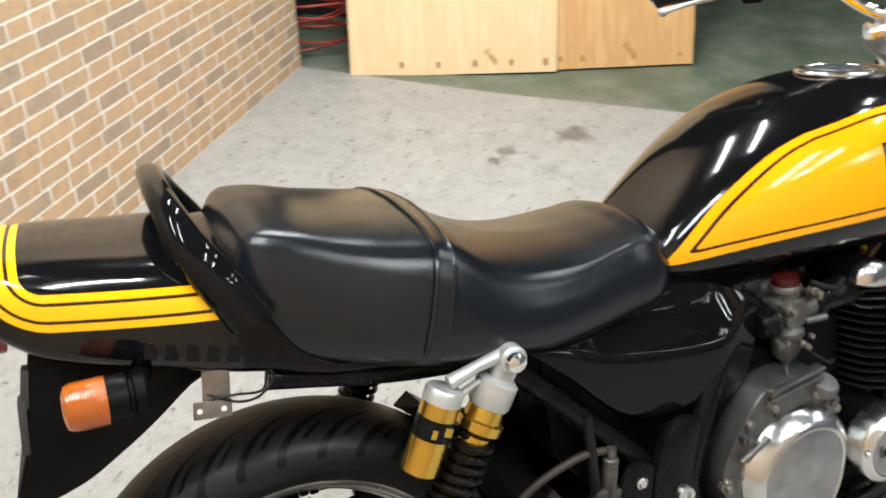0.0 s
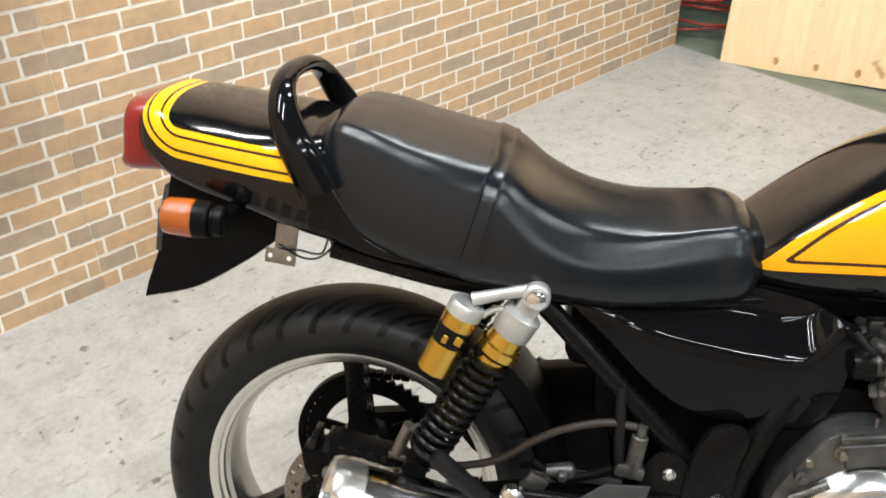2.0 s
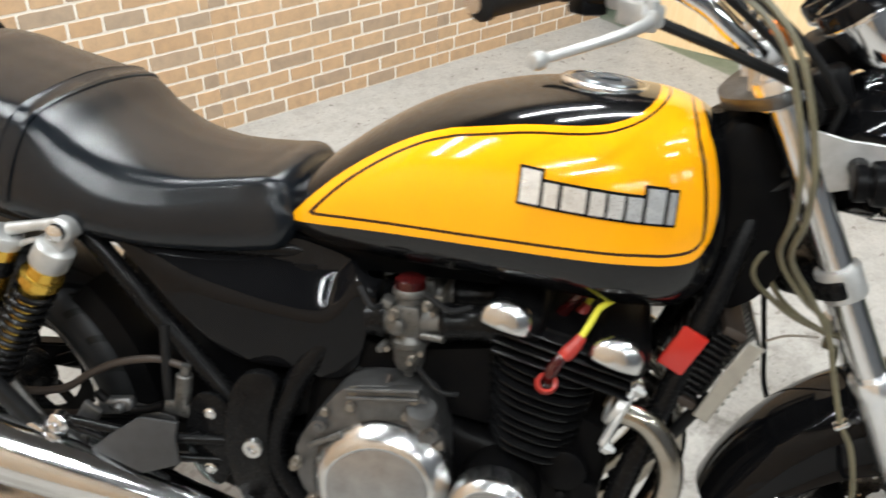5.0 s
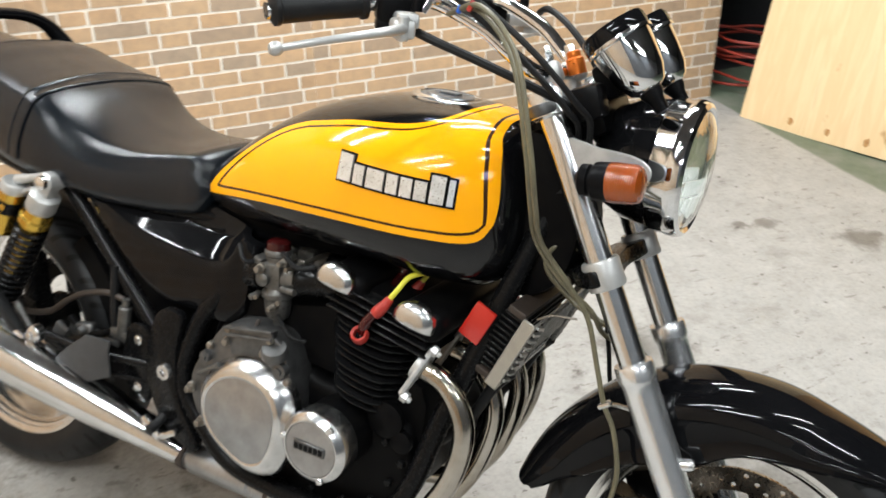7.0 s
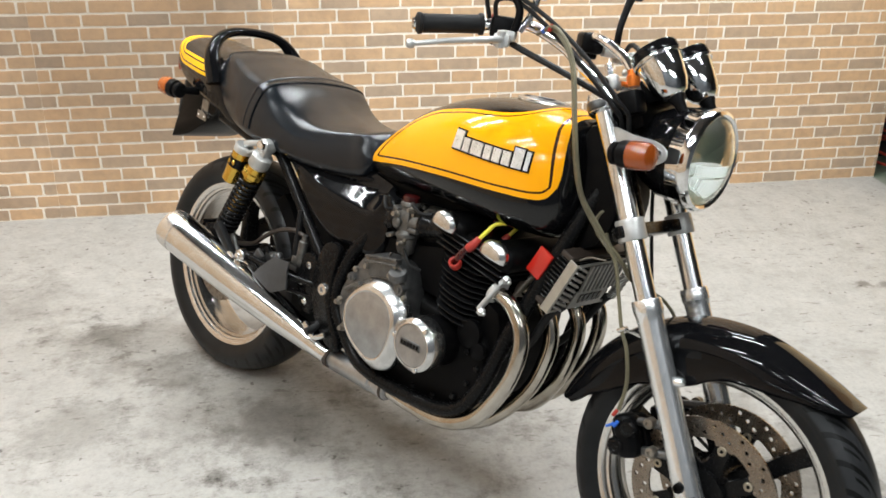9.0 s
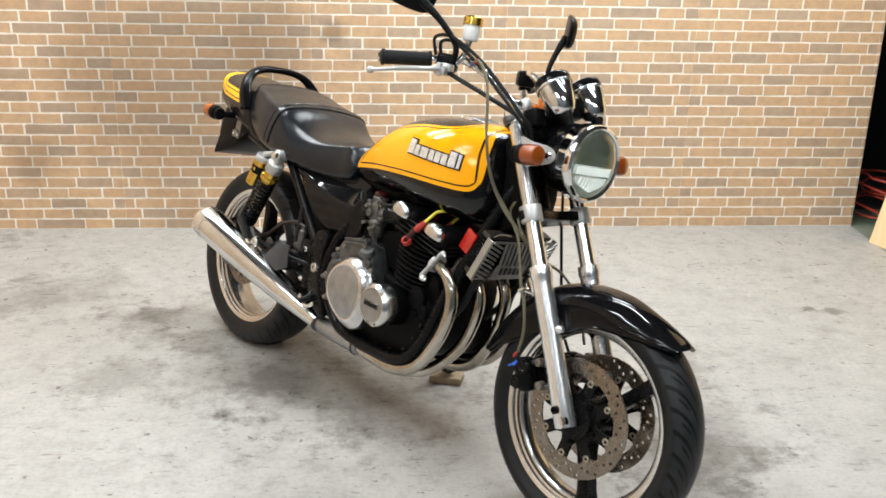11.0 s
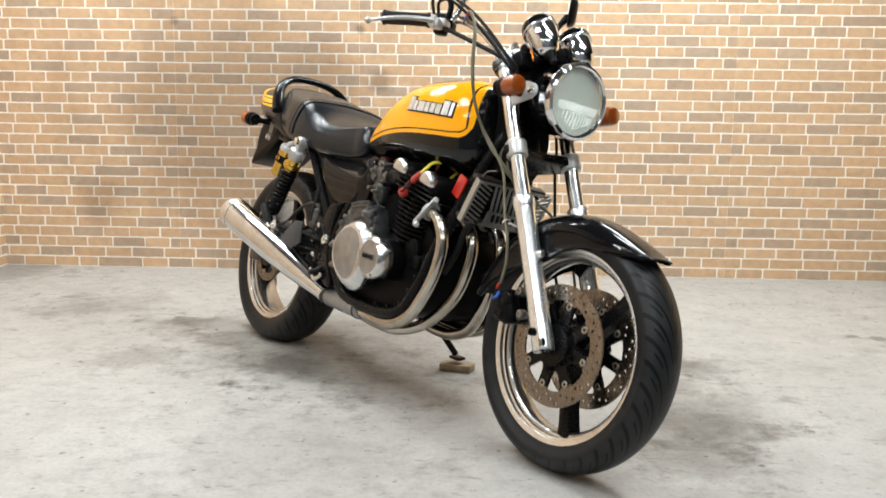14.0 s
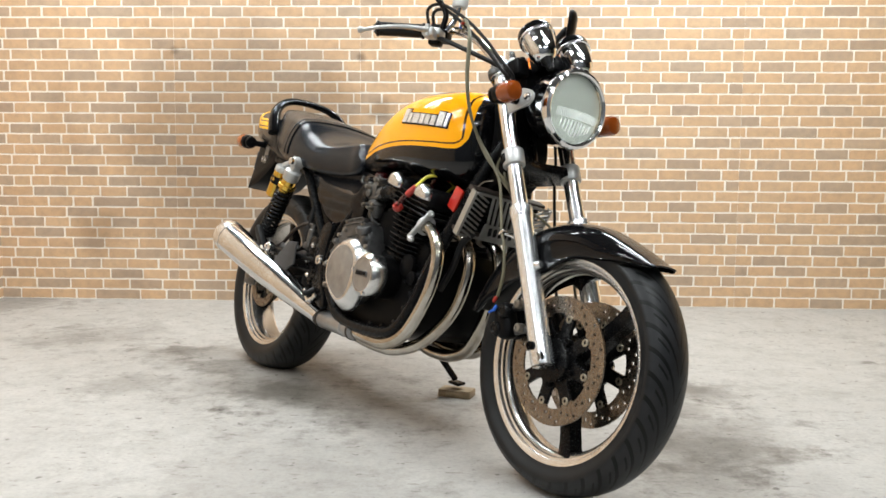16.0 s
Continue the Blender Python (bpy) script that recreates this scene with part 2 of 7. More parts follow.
amber = lens_mat("amber_lens", (0.50, 0.115, 0.010))
amber_dark = lens_mat("dark_amber_lens", (0.36, 0.075, 0.01))
red_lens = lens_mat("red_lens", (0.24, 0.006, 0.006), trans=0.2)
reflector_red = lens_mat("red_reflector", (0.44, 0.018, 0.011), rough=0.2, trans=0.0)


def glass_mat(name):
    m, nt, b = nodes_of(name)
    b.inputs["Base Color"].default_value = (0.97, 0.985, 0.97, 1)
    b.inputs["Roughness"].default_value = 0.03
    b.inputs["Transmission Weight"].default_value = 1.0
    b.inputs["IOR"].default_value = 1.3
    tc = nt.nodes.new("ShaderNodeTexCoord")
    mp = node(nt, "ShaderNodeMapping")
    w = node(nt, "ShaderNodeTexWave", i_Scale=22.0, i_Distortion=0.0)
    w.bands_direction = "Y"
    nt.links.new(tc.outputs["Object"], mp.inputs[0])
    nt.links.new(mp.outputs[0], w.inputs[0])
    bp = node(nt, "ShaderNodeBump", i_Strength=0.015, i_Distance=0.002)
    nt.links.new(w.outputs["Fac"], bp.inputs["Height"])
    nt.links.new(bp.outputs[0], b.inputs["Normal"])
    return m


headlight_glass = glass_mat("fluted_headlight_glass")
flute_glass = lens_mat("moulded_lens_flutes", (0.95, 0.97, 0.95), rough=0.08, trans=0.66)


def striped_paint(name, yel, stops):
    """Black and yellow paint: the distance from the panel's edge is kept on the mesh and stepped into bands."""
    m, nt, b = nodes_of(name)
    L = nt.links.new
    at = node(nt, "ShaderNodeAttribute", attr="edge_distance")
    mr = node(nt, "ShaderNodeMapRange")
    mr.inputs[1].default_value, mr.inputs[2].default_value = -0.1, 0.1
    L(at.outputs["Fac"], mr.inputs[0])
    black, brown = BLACK, (0.035, 0.014, 0.006)
    cs = []
    for d, c in stops:
        cs.append(((d + 0.1) / 0.2, {"k": black, "y": yel, "b": brown}[c]))
    r = ramp(nt, mr.outputs[0], cs)
    r.color_ramp.interpolation = "CONSTANT"
    tc = nt.nodes.new("ShaderNodeTexCoord")
    n1 = node(nt, "ShaderNodeTexNoise", i_Scale=9.0, i_Detail=5.0)
    L(tc.outputs["Object"], n1.inputs["Vector"])
    v = ramp(nt, n1.outputs["Fac"], [(0.3, (1, 1, 1)), (0.75, (0.93, 0.92, 0.9))])
    mx = node(nt, "ShaderNodeMix", dtype="RGBA", blend="MULTIPLY")
    mx.inputs[0].default_value = 1.0
    L(r.outputs[0], mx.inputs[6])
    L(v.outputs[0], mx.inputs[7])
    L(mx.outputs[2], b.inputs["Base Color"])
    n2 = node(nt, "ShaderNodeTexNoise", i_Scale=60.0, i_Detail=4.0)
    L(tc.outputs["Object"], n2.inputs["Vector"])
    rr = node(nt, "ShaderNodeMapRange")
    rr.inputs[3].default_value, rr.inputs[4].default_value = 0.05, 0.14
    L(n2.outputs["Fac"], rr.inputs[0])
    L(rr.outputs[0], b.inputs["Roughness"])
    b.inputs["Coat Weight"].default_value = 0.15
    b.inputs["Specular IOR Level"].default_value = 0.36
    b.inputs["Coat Roughness"].default_value = 0.04
    return m


YEL = (0.93, 0.389, 0.0048)
tank_paint = striped_paint("tank_paint", YEL, [(-0.1, "k"), (0.0, "y"), (0.0095, "b"), (0.0135, "y")])
tail_paint = striped_paint("tail_paint", (0.93, 0.475, 0.007), [(-0.1, "k"), (0.0, "y"), (0.008, "b"), (0.0118, "y"), (0.028, "b"), (0.0318, "y"), (0.040, "k")])


def leather_mat():
    m, nt, b = nodes_of("black_vinyl_leather")
    L = nt.links.new
    tc = nt.nodes.new("ShaderNodeTexCoord")
    vo = node(nt, "ShaderNodeTexVoronoi", i_Scale=420.0)
    L(tc.outputs["Object"], vo.inputs["Vector"])
    n = node(nt, "ShaderNodeTexNoise", i_Scale=9.0, i_Detail=6.0)
    L(tc.outputs["Object"], n.inputs["Vector"])
    c = ramp(nt, n.outputs["Fac"], [(0.35, (0.0045, 0.0062, 0.0088)), (0.7, (0.0065, 0.0084, 0.011))])
    L(c.outputs[0], b.inputs["Base Color"])
    rr = node(nt, "ShaderNodeMapRange")
    rr.inputs[3].default_value, rr.inputs[4].default_value = 0.19, 0.28
    L(n.outputs["Fac"], rr.inputs[0])
    L(rr.outputs[0], b.inputs["Roughness"])
    bp = node(nt, "ShaderNodeBump", i_Strength=0.24, i_Distance=0.0006)
    L(vo.outputs["Distance"], bp.inputs["Height"])
    n2 = node(nt, "ShaderNodeTexNoise", i_Scale=14.0, i_Detail=3.0)
    L(tc.outputs["Object"], n2.inputs["Vector"])
    b2 = node(nt, "ShaderNodeBump", i_Strength=0.06, i_Distance=0.005)
    L(n2.outputs["Fac"], b2.inputs["Height"])
    L(bp.outputs[0], b2.inputs["Normal"])
    L(b2.outputs[0], b.inputs["Normal"])
    b.inputs["Specular IOR Level"].default_value = 0.40
    return m


leather = leather_mat()


def tyre_mat():
    """Rubber with slanted tread grooves laid out along the tyre's own unwrapping."""
    m, nt, b = nodes_of("tyre_rubber")
    L = nt.links.new
    uv = nt.nodes.new("ShaderNodeUVMap")
    sp = nt.nodes.new("ShaderNodeSeparateXYZ")
    L(uv.outputs[0], sp.inputs[0])

    def mth(op, a, bb=None, c=None):
        nd = node(nt, "ShaderNodeMath", op=op)
        for i, v in enumerate((a, bb, c)):
            if v is None:
                continue
            if isinstance(v, (int, float)):
                nd.inputs[i].default_value = v
            else:
                L(v, nd.inputs[i])
        return nd.outputs[0]

    v = sp.outputs[1]
    side = mth("ABSOLUTE", mth("SUBTRACT", v, 0.5))
    bend = mth("SUBTRACT", 0.30, side)
    slant = mth("ADD", sp.outputs[0], mth("MULTIPLY", mth("MULTIPLY", bend, bend), 24.0))
    fr = mth("FRACT", slant)
    g1 = mth("LESS_THAN", mth("ABSOLUTE", mth("SUBTRACT", fr, 0.5)), 0.115)
    band = mth("MULTIPLY", mth("LESS_THAN", side, 0.31), mth("GREATER_THAN", side, 0.012))
    fr2 = mth("FRACT", mth("ADD", slant, 0.4))
    g2 = mth("LESS_THAN", mth("ABSOLUTE", mth("SUBTRACT", fr2, 0.5)), 0.07)
    band2 = mth("MULTIPLY", mth("LESS_THAN", side, 0.2), mth("GREATER_THAN", side, 0.12))
    groove = mth("MAXIMUM", mth("MULTIPLY", g1, band), mth("MULTIPLY", g2, band2))
    tc = nt.nodes.new("ShaderNodeTexCoord")
    n = node(nt, "ShaderNodeTexNoise", i_Scale=18.0, i_Detail=7.0)
    L(tc.outputs["Object"], n.inputs["Vector"])
    wall_c = ramp(nt, n.outputs["Fac"], [(0.35, (0.006, 0.0064, 0.007)), (0.72, (0.012, 0.0125, 0.0135))])
    tread_c = ramp(nt, n.outputs["Fac"], [(0.35, (0.013, 0.0137, 0.015)), (0.72, (0.024, 0.0247, 0.026))])
    worn_band = node(nt, "ShaderNodeMapRange")
    worn_band.inputs[1].default_value, worn_band.inputs[2].default_value = 0.34, 0.26
    L(side, worn_band.inputs[0])
    c = node(nt, "ShaderNodeMix", dtype="RGBA")
    L(worn_band.outputs[0], c.inputs[0])
    L(wall_c.outputs[0], c.inputs[6])
    L(tread_c.outputs[0], c.inputs[7])
    mx = node(nt, "ShaderNodeMix", dtype="RGBA")
    L(groove, mx.inputs[0])
    L(c.outputs[2], mx.inputs[6])
    mx.inputs[7].default_value = (0.002, 0.002, 0.002, 1)
    L(mx.outputs[2], b.inputs["Base Color"])
    b.inputs["Specular IOR Level"].default_value = 0.24
    b.inputs["Roughness"].default_value = 0.44
    bp = node(nt, "ShaderNodeBump", i_Strength=0.9, i_Distance=0.004)
    L(mth("SUBTRACT", mth("MULTIPLY", n.outputs["Fac"], 0.15), groove), bp.inputs["Height"])
    L(bp.outputs[0], b.inputs["Normal"])
    return m


tyre_rubber = tyre_mat()


def brick_mat(name, col, col2, joined):
    m, nt, b = nodes_of(name)
    L = nt.links.new
    tc = nt.nodes.new("ShaderNodeNewGeometry")
    src = tc.outputs["Random Per Island"] if joined else nt.nodes.new("ShaderNodeObjectInfo").outputs["Random"]
    mid = tuple((a + c) / 2 for a, c in zip(col, col2))
    tint = ramp(nt, src, [(0.0, col), (0.3, (mid[0], mid[1] * 0.985, mid[2] * 0.97)), (0.65, (mid[0] * 0.97, mid[1], mid[2] * 1.03)), (1.0, col2)])
    n1 = node(nt, "ShaderNodeTexNoise", i_Scale=26.0, i_Detail=8.0, i_Roughness=0.65)
    L(tc.outputs["Position"], n1.inputs["Vector"])
    n2 = node(nt, "ShaderNodeTexNoise", i_Scale=160.0, i_Detail=4.0)
    L(tc.outputs["Position"], n2.inputs["Vector"])
    v = ramp(nt, n1.outputs["Fac"], [(0.28, (0.80, 0.81, 0.83)), (0.5, (0.97, 0.96, 0.96)), (0.72, (1.10, 1.07, 1.02))])
    mx = node(nt, "ShaderNodeMix", dtype="RGBA", blend="MULTIPLY")
    mx.inputs[0].default_value = 1.0
    L(tint.outputs[0], mx.inputs[6])
    L(v.outputs[0], mx.inputs[7])
    out = grey_patches(nt, tc.outputs["Position"], mx.outputs[2])
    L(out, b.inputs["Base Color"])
    b.inputs["Roughness"].default_value = 0.75
    bp = node(nt, "ShaderNodeBump", i_Strength=0.3, i_Distance=0.002)
    L(n2.outputs["Fac"], bp.inputs["Height"])
    L(bp.outputs[0], b.inputs["Normal"])
    return m


# centre, radius and strength of each grey area; the first is broad
GREY_PATCHES = [((-3.30, 0.0, 0.80), 1.05, 0.78), ((-2.617, 0.0, 0.928), 0.10, 0.75), ((-2.86, 0.0, 0.88), 0.35, 0.3), ((-4.02, 0.0, 0.30), 0.14, 0.5), ((-3.608, 0.0, 1.208), 0.03, 0.7), ((-2.707, 0.0, 1.178), 0.035, 0.9)]


def grey_patches(nt, pos, colour):
    """Small stains and broad, ragged grey areas on the wall, where they are."""
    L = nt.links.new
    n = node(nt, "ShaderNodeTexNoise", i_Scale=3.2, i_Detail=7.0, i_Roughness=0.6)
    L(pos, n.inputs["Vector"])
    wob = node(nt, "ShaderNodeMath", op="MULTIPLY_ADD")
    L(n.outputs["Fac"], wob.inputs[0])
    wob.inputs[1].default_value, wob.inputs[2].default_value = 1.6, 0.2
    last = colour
    for c, r, amt in GREY_PATCHES:
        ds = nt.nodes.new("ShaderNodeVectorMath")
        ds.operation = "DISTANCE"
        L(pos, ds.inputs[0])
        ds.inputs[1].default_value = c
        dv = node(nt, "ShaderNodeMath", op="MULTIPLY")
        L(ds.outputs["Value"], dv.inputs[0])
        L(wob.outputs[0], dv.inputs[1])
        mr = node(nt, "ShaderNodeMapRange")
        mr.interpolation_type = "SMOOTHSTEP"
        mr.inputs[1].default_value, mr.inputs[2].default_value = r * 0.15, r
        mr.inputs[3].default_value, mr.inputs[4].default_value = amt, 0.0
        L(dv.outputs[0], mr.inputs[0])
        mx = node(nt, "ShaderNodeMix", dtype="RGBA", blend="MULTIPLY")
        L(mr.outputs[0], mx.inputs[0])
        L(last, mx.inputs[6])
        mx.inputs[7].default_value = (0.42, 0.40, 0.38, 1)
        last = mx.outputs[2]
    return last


TAN, TAN2 = (0.61, 0.413, 0.248), (0.545, 0.357, 0.208)
BRN, BRN2 = (0.49, 0.362, 0.25), (0.41, 0.298, 0.206)
brick_tan, brick_brown = brick_mat("tan_brick", TAN, TAN2, False), brick_mat("brown_brick", BRN, BRN2, False)
field_tan, field_brown = brick_mat("tan_brick_field", TAN, TAN2, True), brick_mat("brown_brick_field", BRN, BRN2, True)


def mortar_mat():
    m, nt, b = nodes_of("pale_mortar")
    g = nt.nodes.new("ShaderNodeNewGeometry")
    n = node(nt, "ShaderNodeTexNoise", i_Scale=40.0, i_Detail=6.0)
    nt.links.new(g.outputs["Position"], n.inputs["Vector"])
    c = ramp(nt, n.outputs["Fac"], [(0.3, (0.86, 0.80, 0.71)), (0.7, (0.77, 0.70, 0.60))])
    nt.links.new(grey_patches(nt, g.outputs["Position"], c.outputs[0]), b.inputs["Base Color"])
    b.inputs["Roughness"].default_value = 0.85
    return m


mortar = mortar_mat()


def floor_mat():
    """Worn grey concrete with oil stains and broader dark patches; past the end of the brick wall it is painted dull
    green.
    """
    m, nt, b = nodes_of("worn_concrete_floor")
    L = nt.links.new
    g = nt.nodes.new("ShaderNodeNewGeometry")
    pos = g.outputs["Position"]
    n1 = node(nt, "ShaderNodeTexNoise", i_Scale=1.6, i_Detail=8.0, i_Roughness=0.62)
    n2 = node(nt, "ShaderNodeTexNoise", i_Scale=14.0, i_Detail=8.0, i_Roughness=0.7)
    n3 = node(nt, "ShaderNodeTexNoise", i_Scale=120.0, i_Detail=4.0)
    n4 = node(nt, "ShaderNodeTexNoise", i_Scale=4.5, i_Detail=9.0, i_Roughness=0.72)
    n5 = node(nt, "ShaderNodeTexNoise", i_Scale=34.0, i_Detail=3.0, i_Roughness=0.5)
    for n in (n1, n2, n3, n4, n5):
        L(pos, n.inputs["Vector"])
    base = ramp(nt, n1.outputs["Fac"], [(0.3, (0.39, 0.374, 0.350)), (0.55, (0.425, 0.408, 0.384)), (0.75, (0.36, 0.343, 0.320))])
    fine = ramp(nt, n2.outputs["Fac"], [(0.30, (0.78, 0.77, 0.76)), (0.5, (0.95, 0.95, 0.95)), (0.68, (1.05, 1.05, 1.05))])
    mx = node(nt, "ShaderNodeMix", dtype="RGBA", blend="MULTIPLY")
    mx.inputs[0].default_value = 1.0
    L(base.outputs[0], mx.inputs[6])
    L(fine.outputs[0], mx.inputs[7])
    dirt = ramp(nt, n4.outputs["Fac"], [(0.55, (0, 0, 0)), (0.74, (0.5, 0.5, 0.5))])
    md = node(nt, "ShaderNodeMix", dtype="RGBA", blend="MULTIPLY")
    L(dirt.outputs[0], md.inputs[0])
    L(mx.outputs[2], md.inputs[6])
    md.inputs[7].default_value = (0.58, 0.55, 0.50, 1)
    speck = ramp(nt, n5.outputs["Fac"], [(0.678, (0, 0, 0)), (0.72, (0.9, 0.9, 0.9))])
    ms = node(nt, "ShaderNodeMix", dtype="RGBA", blend="MULTIPLY")
    L(speck.outputs[0], ms.inputs[0])
    L(md.outputs[2], ms.inputs[6])
    ms.inputs[7].default_value = (0.38, 0.36, 0.34, 1)
    n6 = node(nt, "ShaderNodeTexNoise", i_Scale=7.0, i_Detail=10.0, i_Roughness=0.74)
    L(pos, n6.inputs["Vector"])
    worn = ramp(nt, n6.outputs["Fac"], [(0.57, (0, 0, 0)), (0.63, (0.2, 0.2, 0.2)), (0.72, (0.5, 0.5, 0.5))])
    mw = node(nt, "ShaderNodeMix", dtype="RGBA", blend="MULTIPLY")
    L(worn.outputs[0], mw.inputs[0])
    L(ms.outputs[2], mw.inputs[6])
    mw.inputs[7].default_value = (0.66, 0.63, 0.58, 1)
    mp = node(nt, "ShaderNodeMapping")
    mp.inputs["Rotation"].default_value = (0, 0, 0.6)
    mp.inputs["Scale"].default_value = (1.0, 3.2, 1.0)
    L(pos, mp.inputs[0])
    n7 = node(nt, "ShaderNodeTexNoise", i_Scale=15.0, i_Detail=5.0, i_Roughness=0.68)
    L(mp.outputs[0], n7.inputs["Vector"])
    fleck = ramp(nt, n7.outputs["Fac"], [(0.612, (0, 0, 0)), (0.665, (0.65, 0.65, 0.65))])
    mf = node(nt, "ShaderNodeMix", dtype="RGBA", blend="MULTIPLY")
    L(fleck.outputs[0], mf.inputs[0])
    L(mw.outputs[2], mf.inputs[6])
    mf.inputs[7].default_value = (0.45, 0.42, 0.39, 1)
    n8 = node(nt, "ShaderNodeTexNoise", i_Scale=70.0, i_Detail=6.0, i_Roughness=0.75)
    L(pos, n8.inputs["Vector"])
    grain = ramp(nt, n8.outputs["Fac"], [(0.3, (0.80, 0.795, 0.79)), (0.5, (0.98, 0.98, 0.98)), (0.7, (1.06, 1.06, 1.05))])
    mq = node(nt, "ShaderNodeMix", dtype="RGBA", blend="MULTIPLY")
    mq.inputs[0].default_value = 1.0
    L(mf.outputs[2], mq.inputs[6])
    L(grain.outputs[0], mq.inputs[7])
    last = mq.outputs[2]
    wob = node(nt, "ShaderNodeMath", op="MULTIPLY_ADD")
    L(n6.outputs["Fac"], wob.inputs[0])
    wob.inputs[1].default_value, wob.inputs[2].default_value = 3.4, -0.75
    # x, y, radius, strength; broad patches lie along the bike and at the wall corner
    for x, y, r, amt in ((-0.42, -1.28, 0.085, 0.8), (-0.62, -1.05, 0.05, 0.7), (-0.70, -1.02, 0.03, 0.75), (-1.50, -1.95, 0.30, 0.42), (-1.42, -1.5, 0.16, 0.45), (-2.57, -1.55, 0.42, 0.36), (-2.37, -1.75, 0.3, 0.28),
                         (-3.1, -1.1, 0.3, 0.32), (-3.3, -1.05, 0.14, 0.35), (-3.65, -0.78, 0.3, 0.3), (-2.85, -1.45, 0.36, 0.32), (-3.82, -0.84, 0.25, 0.25), (-2.57, -2.35, 0.4, 0.2), (-4.45, -0.1, 0.4, 0.5), (-1.1, -3.4, 0.5, 0.2), (-1.44, -1.47, 0.10, 0.6), (-1.52, -1.70, 0.13, 0.5), (-1.56, -2.10, 0.26, 0.5), (-1.60, -2.30, 0.2, 0.4), (-3.02, -1.27, 0.16, 0.5), (-3.24, -1.02, 0.12, 0.5), (-2.70, -1.62, 0.22, 0.42), (-3.27, -1.52, 0.18, 0.35)):
        ds = nt.nodes.new("ShaderNodeVectorMath")
        ds.operation = "DISTANCE"
        L(pos, ds.inputs[0])
        ds.inputs[1].default_value = (x, y, -0.02)
        dv = node(nt, "ShaderNodeMath", op="MULTIPLY")
        L(ds.outputs["Value"], dv.inputs[0])
        L(wob.outputs[0], dv.inputs[1])
        mr = node(nt, "ShaderNodeMapRange")
        mr.interpolation_type = "SMOOTHSTEP"
        mr.inputs[1].default_value, mr.inputs[2].default_value = r * 0.3, r
        mr.inputs[3].default_value, mr.inputs[4].default_value = amt, 0.0
        L(dv.outputs[0], mr.inputs[0])
        mk = node(nt, "ShaderNodeMix", dtype="RGBA", blend="MULTIPLY")
        L(mr.outputs[0], mk.inputs[0])
        L(last, mk.inputs[6])
        mk.inputs[7].default_value = (0.36, 0.34, 0.31, 1)
        last = mk.outputs[2]
    sp = nt.nodes.new("ShaderNodeSeparateXYZ")
    L(pos, sp.inputs[0])
    ed = node(nt, "ShaderNodeMath", op="MULTIPLY_ADD")
    L(sp.outputs[1], ed.inputs[0])
    ed.inputs[1].default_value = -0.06
    L(sp.outputs[0], ed.inputs[2])
    e2 = node(nt, "ShaderNodeMath", op="MULTIPLY_ADD")
    L(n2.outputs["Fac"], e2.inputs[0])
    e2.inputs[1].default_value = 0.03
    L(ed.outputs[0], e2.inputs[2])
    msk = node(nt, "ShaderNodeMapRange")
    msk.inputs[1].default_value, msk.inputs[2].default_value = 0.0, 0.02
    L(e2.outputs[0], msk.inputs[0])
    grn = ramp(nt, n4.outputs["Fac"], [(0.36, (0.095, 0.125, 0.085)), (0.48, (0.135, 0.165, 0.115)), (0.56, (0.17, 0.19, 0.145)), (0.68, (0.23, 0.235, 0.195))])
    mg = node(nt, "ShaderNodeMix", dtype="RGBA")
    L(msk.outputs[0], mg.inputs[0])
    L(last, mg.inputs[6])
    L(grn.outputs[0], mg.inputs[7])
    L(mg.outputs[2], b.inputs["Base Color"])
    rr = node(nt, "ShaderNodeMapRange")
    rr.inputs[3].default_value, rr.inputs[4].default_value = 0.38, 0.7
    L(n4.outputs["Fac"], rr.inputs[0])
    L(rr.outputs[0], b.inputs["Roughness"])
    bp = node(nt, "ShaderNodeBump", i_Strength=0.35, i_Distance=0.002)
    ad = node(nt, "ShaderNodeMath", op="ADD")
    L(n3.outputs["Fac"], ad.inputs[0])
    L(n2.outputs["Fac"], ad.inputs[1])
    L(ad.outputs[0], bp.inputs["Height"])
    L(bp.outputs[0], b.inputs["Normal"])
    return m


concrete = floor_mat()
plain_wall = pbr("dull_plaster", (0.115, 0.125, 0.14), (0.085, 0.092, 0.105), rough=0.85, scale=3, bump=0.3, bscale=60)
dark_wall = pbr("dark_panel", (0.028, 0.028, 0.03), (0.015, 0.015, 0.016), rough=0.7, scale=4)
ceiling_paint = pbr("ceiling_board", (0.085, 0.09, 0.098), (0.062, 0.066, 0.073), rough=0.9, scale=3, bump=0.2, bscale=50)
lamp_housing = pbr("white_lamp_housing", (0.75, 0.75, 0.73), (0.68, 0.68, 0.66), rough=0.4, scale=8)
tube_glow = emit("fluorescent_tube", (0.95, 0.975, 1.0), 6.0)
red_hose = pbr("red_air_hose", (0.36, 0.045, 0.025), (0.25, 0.03, 0.02), rough=0.5, scale=20)


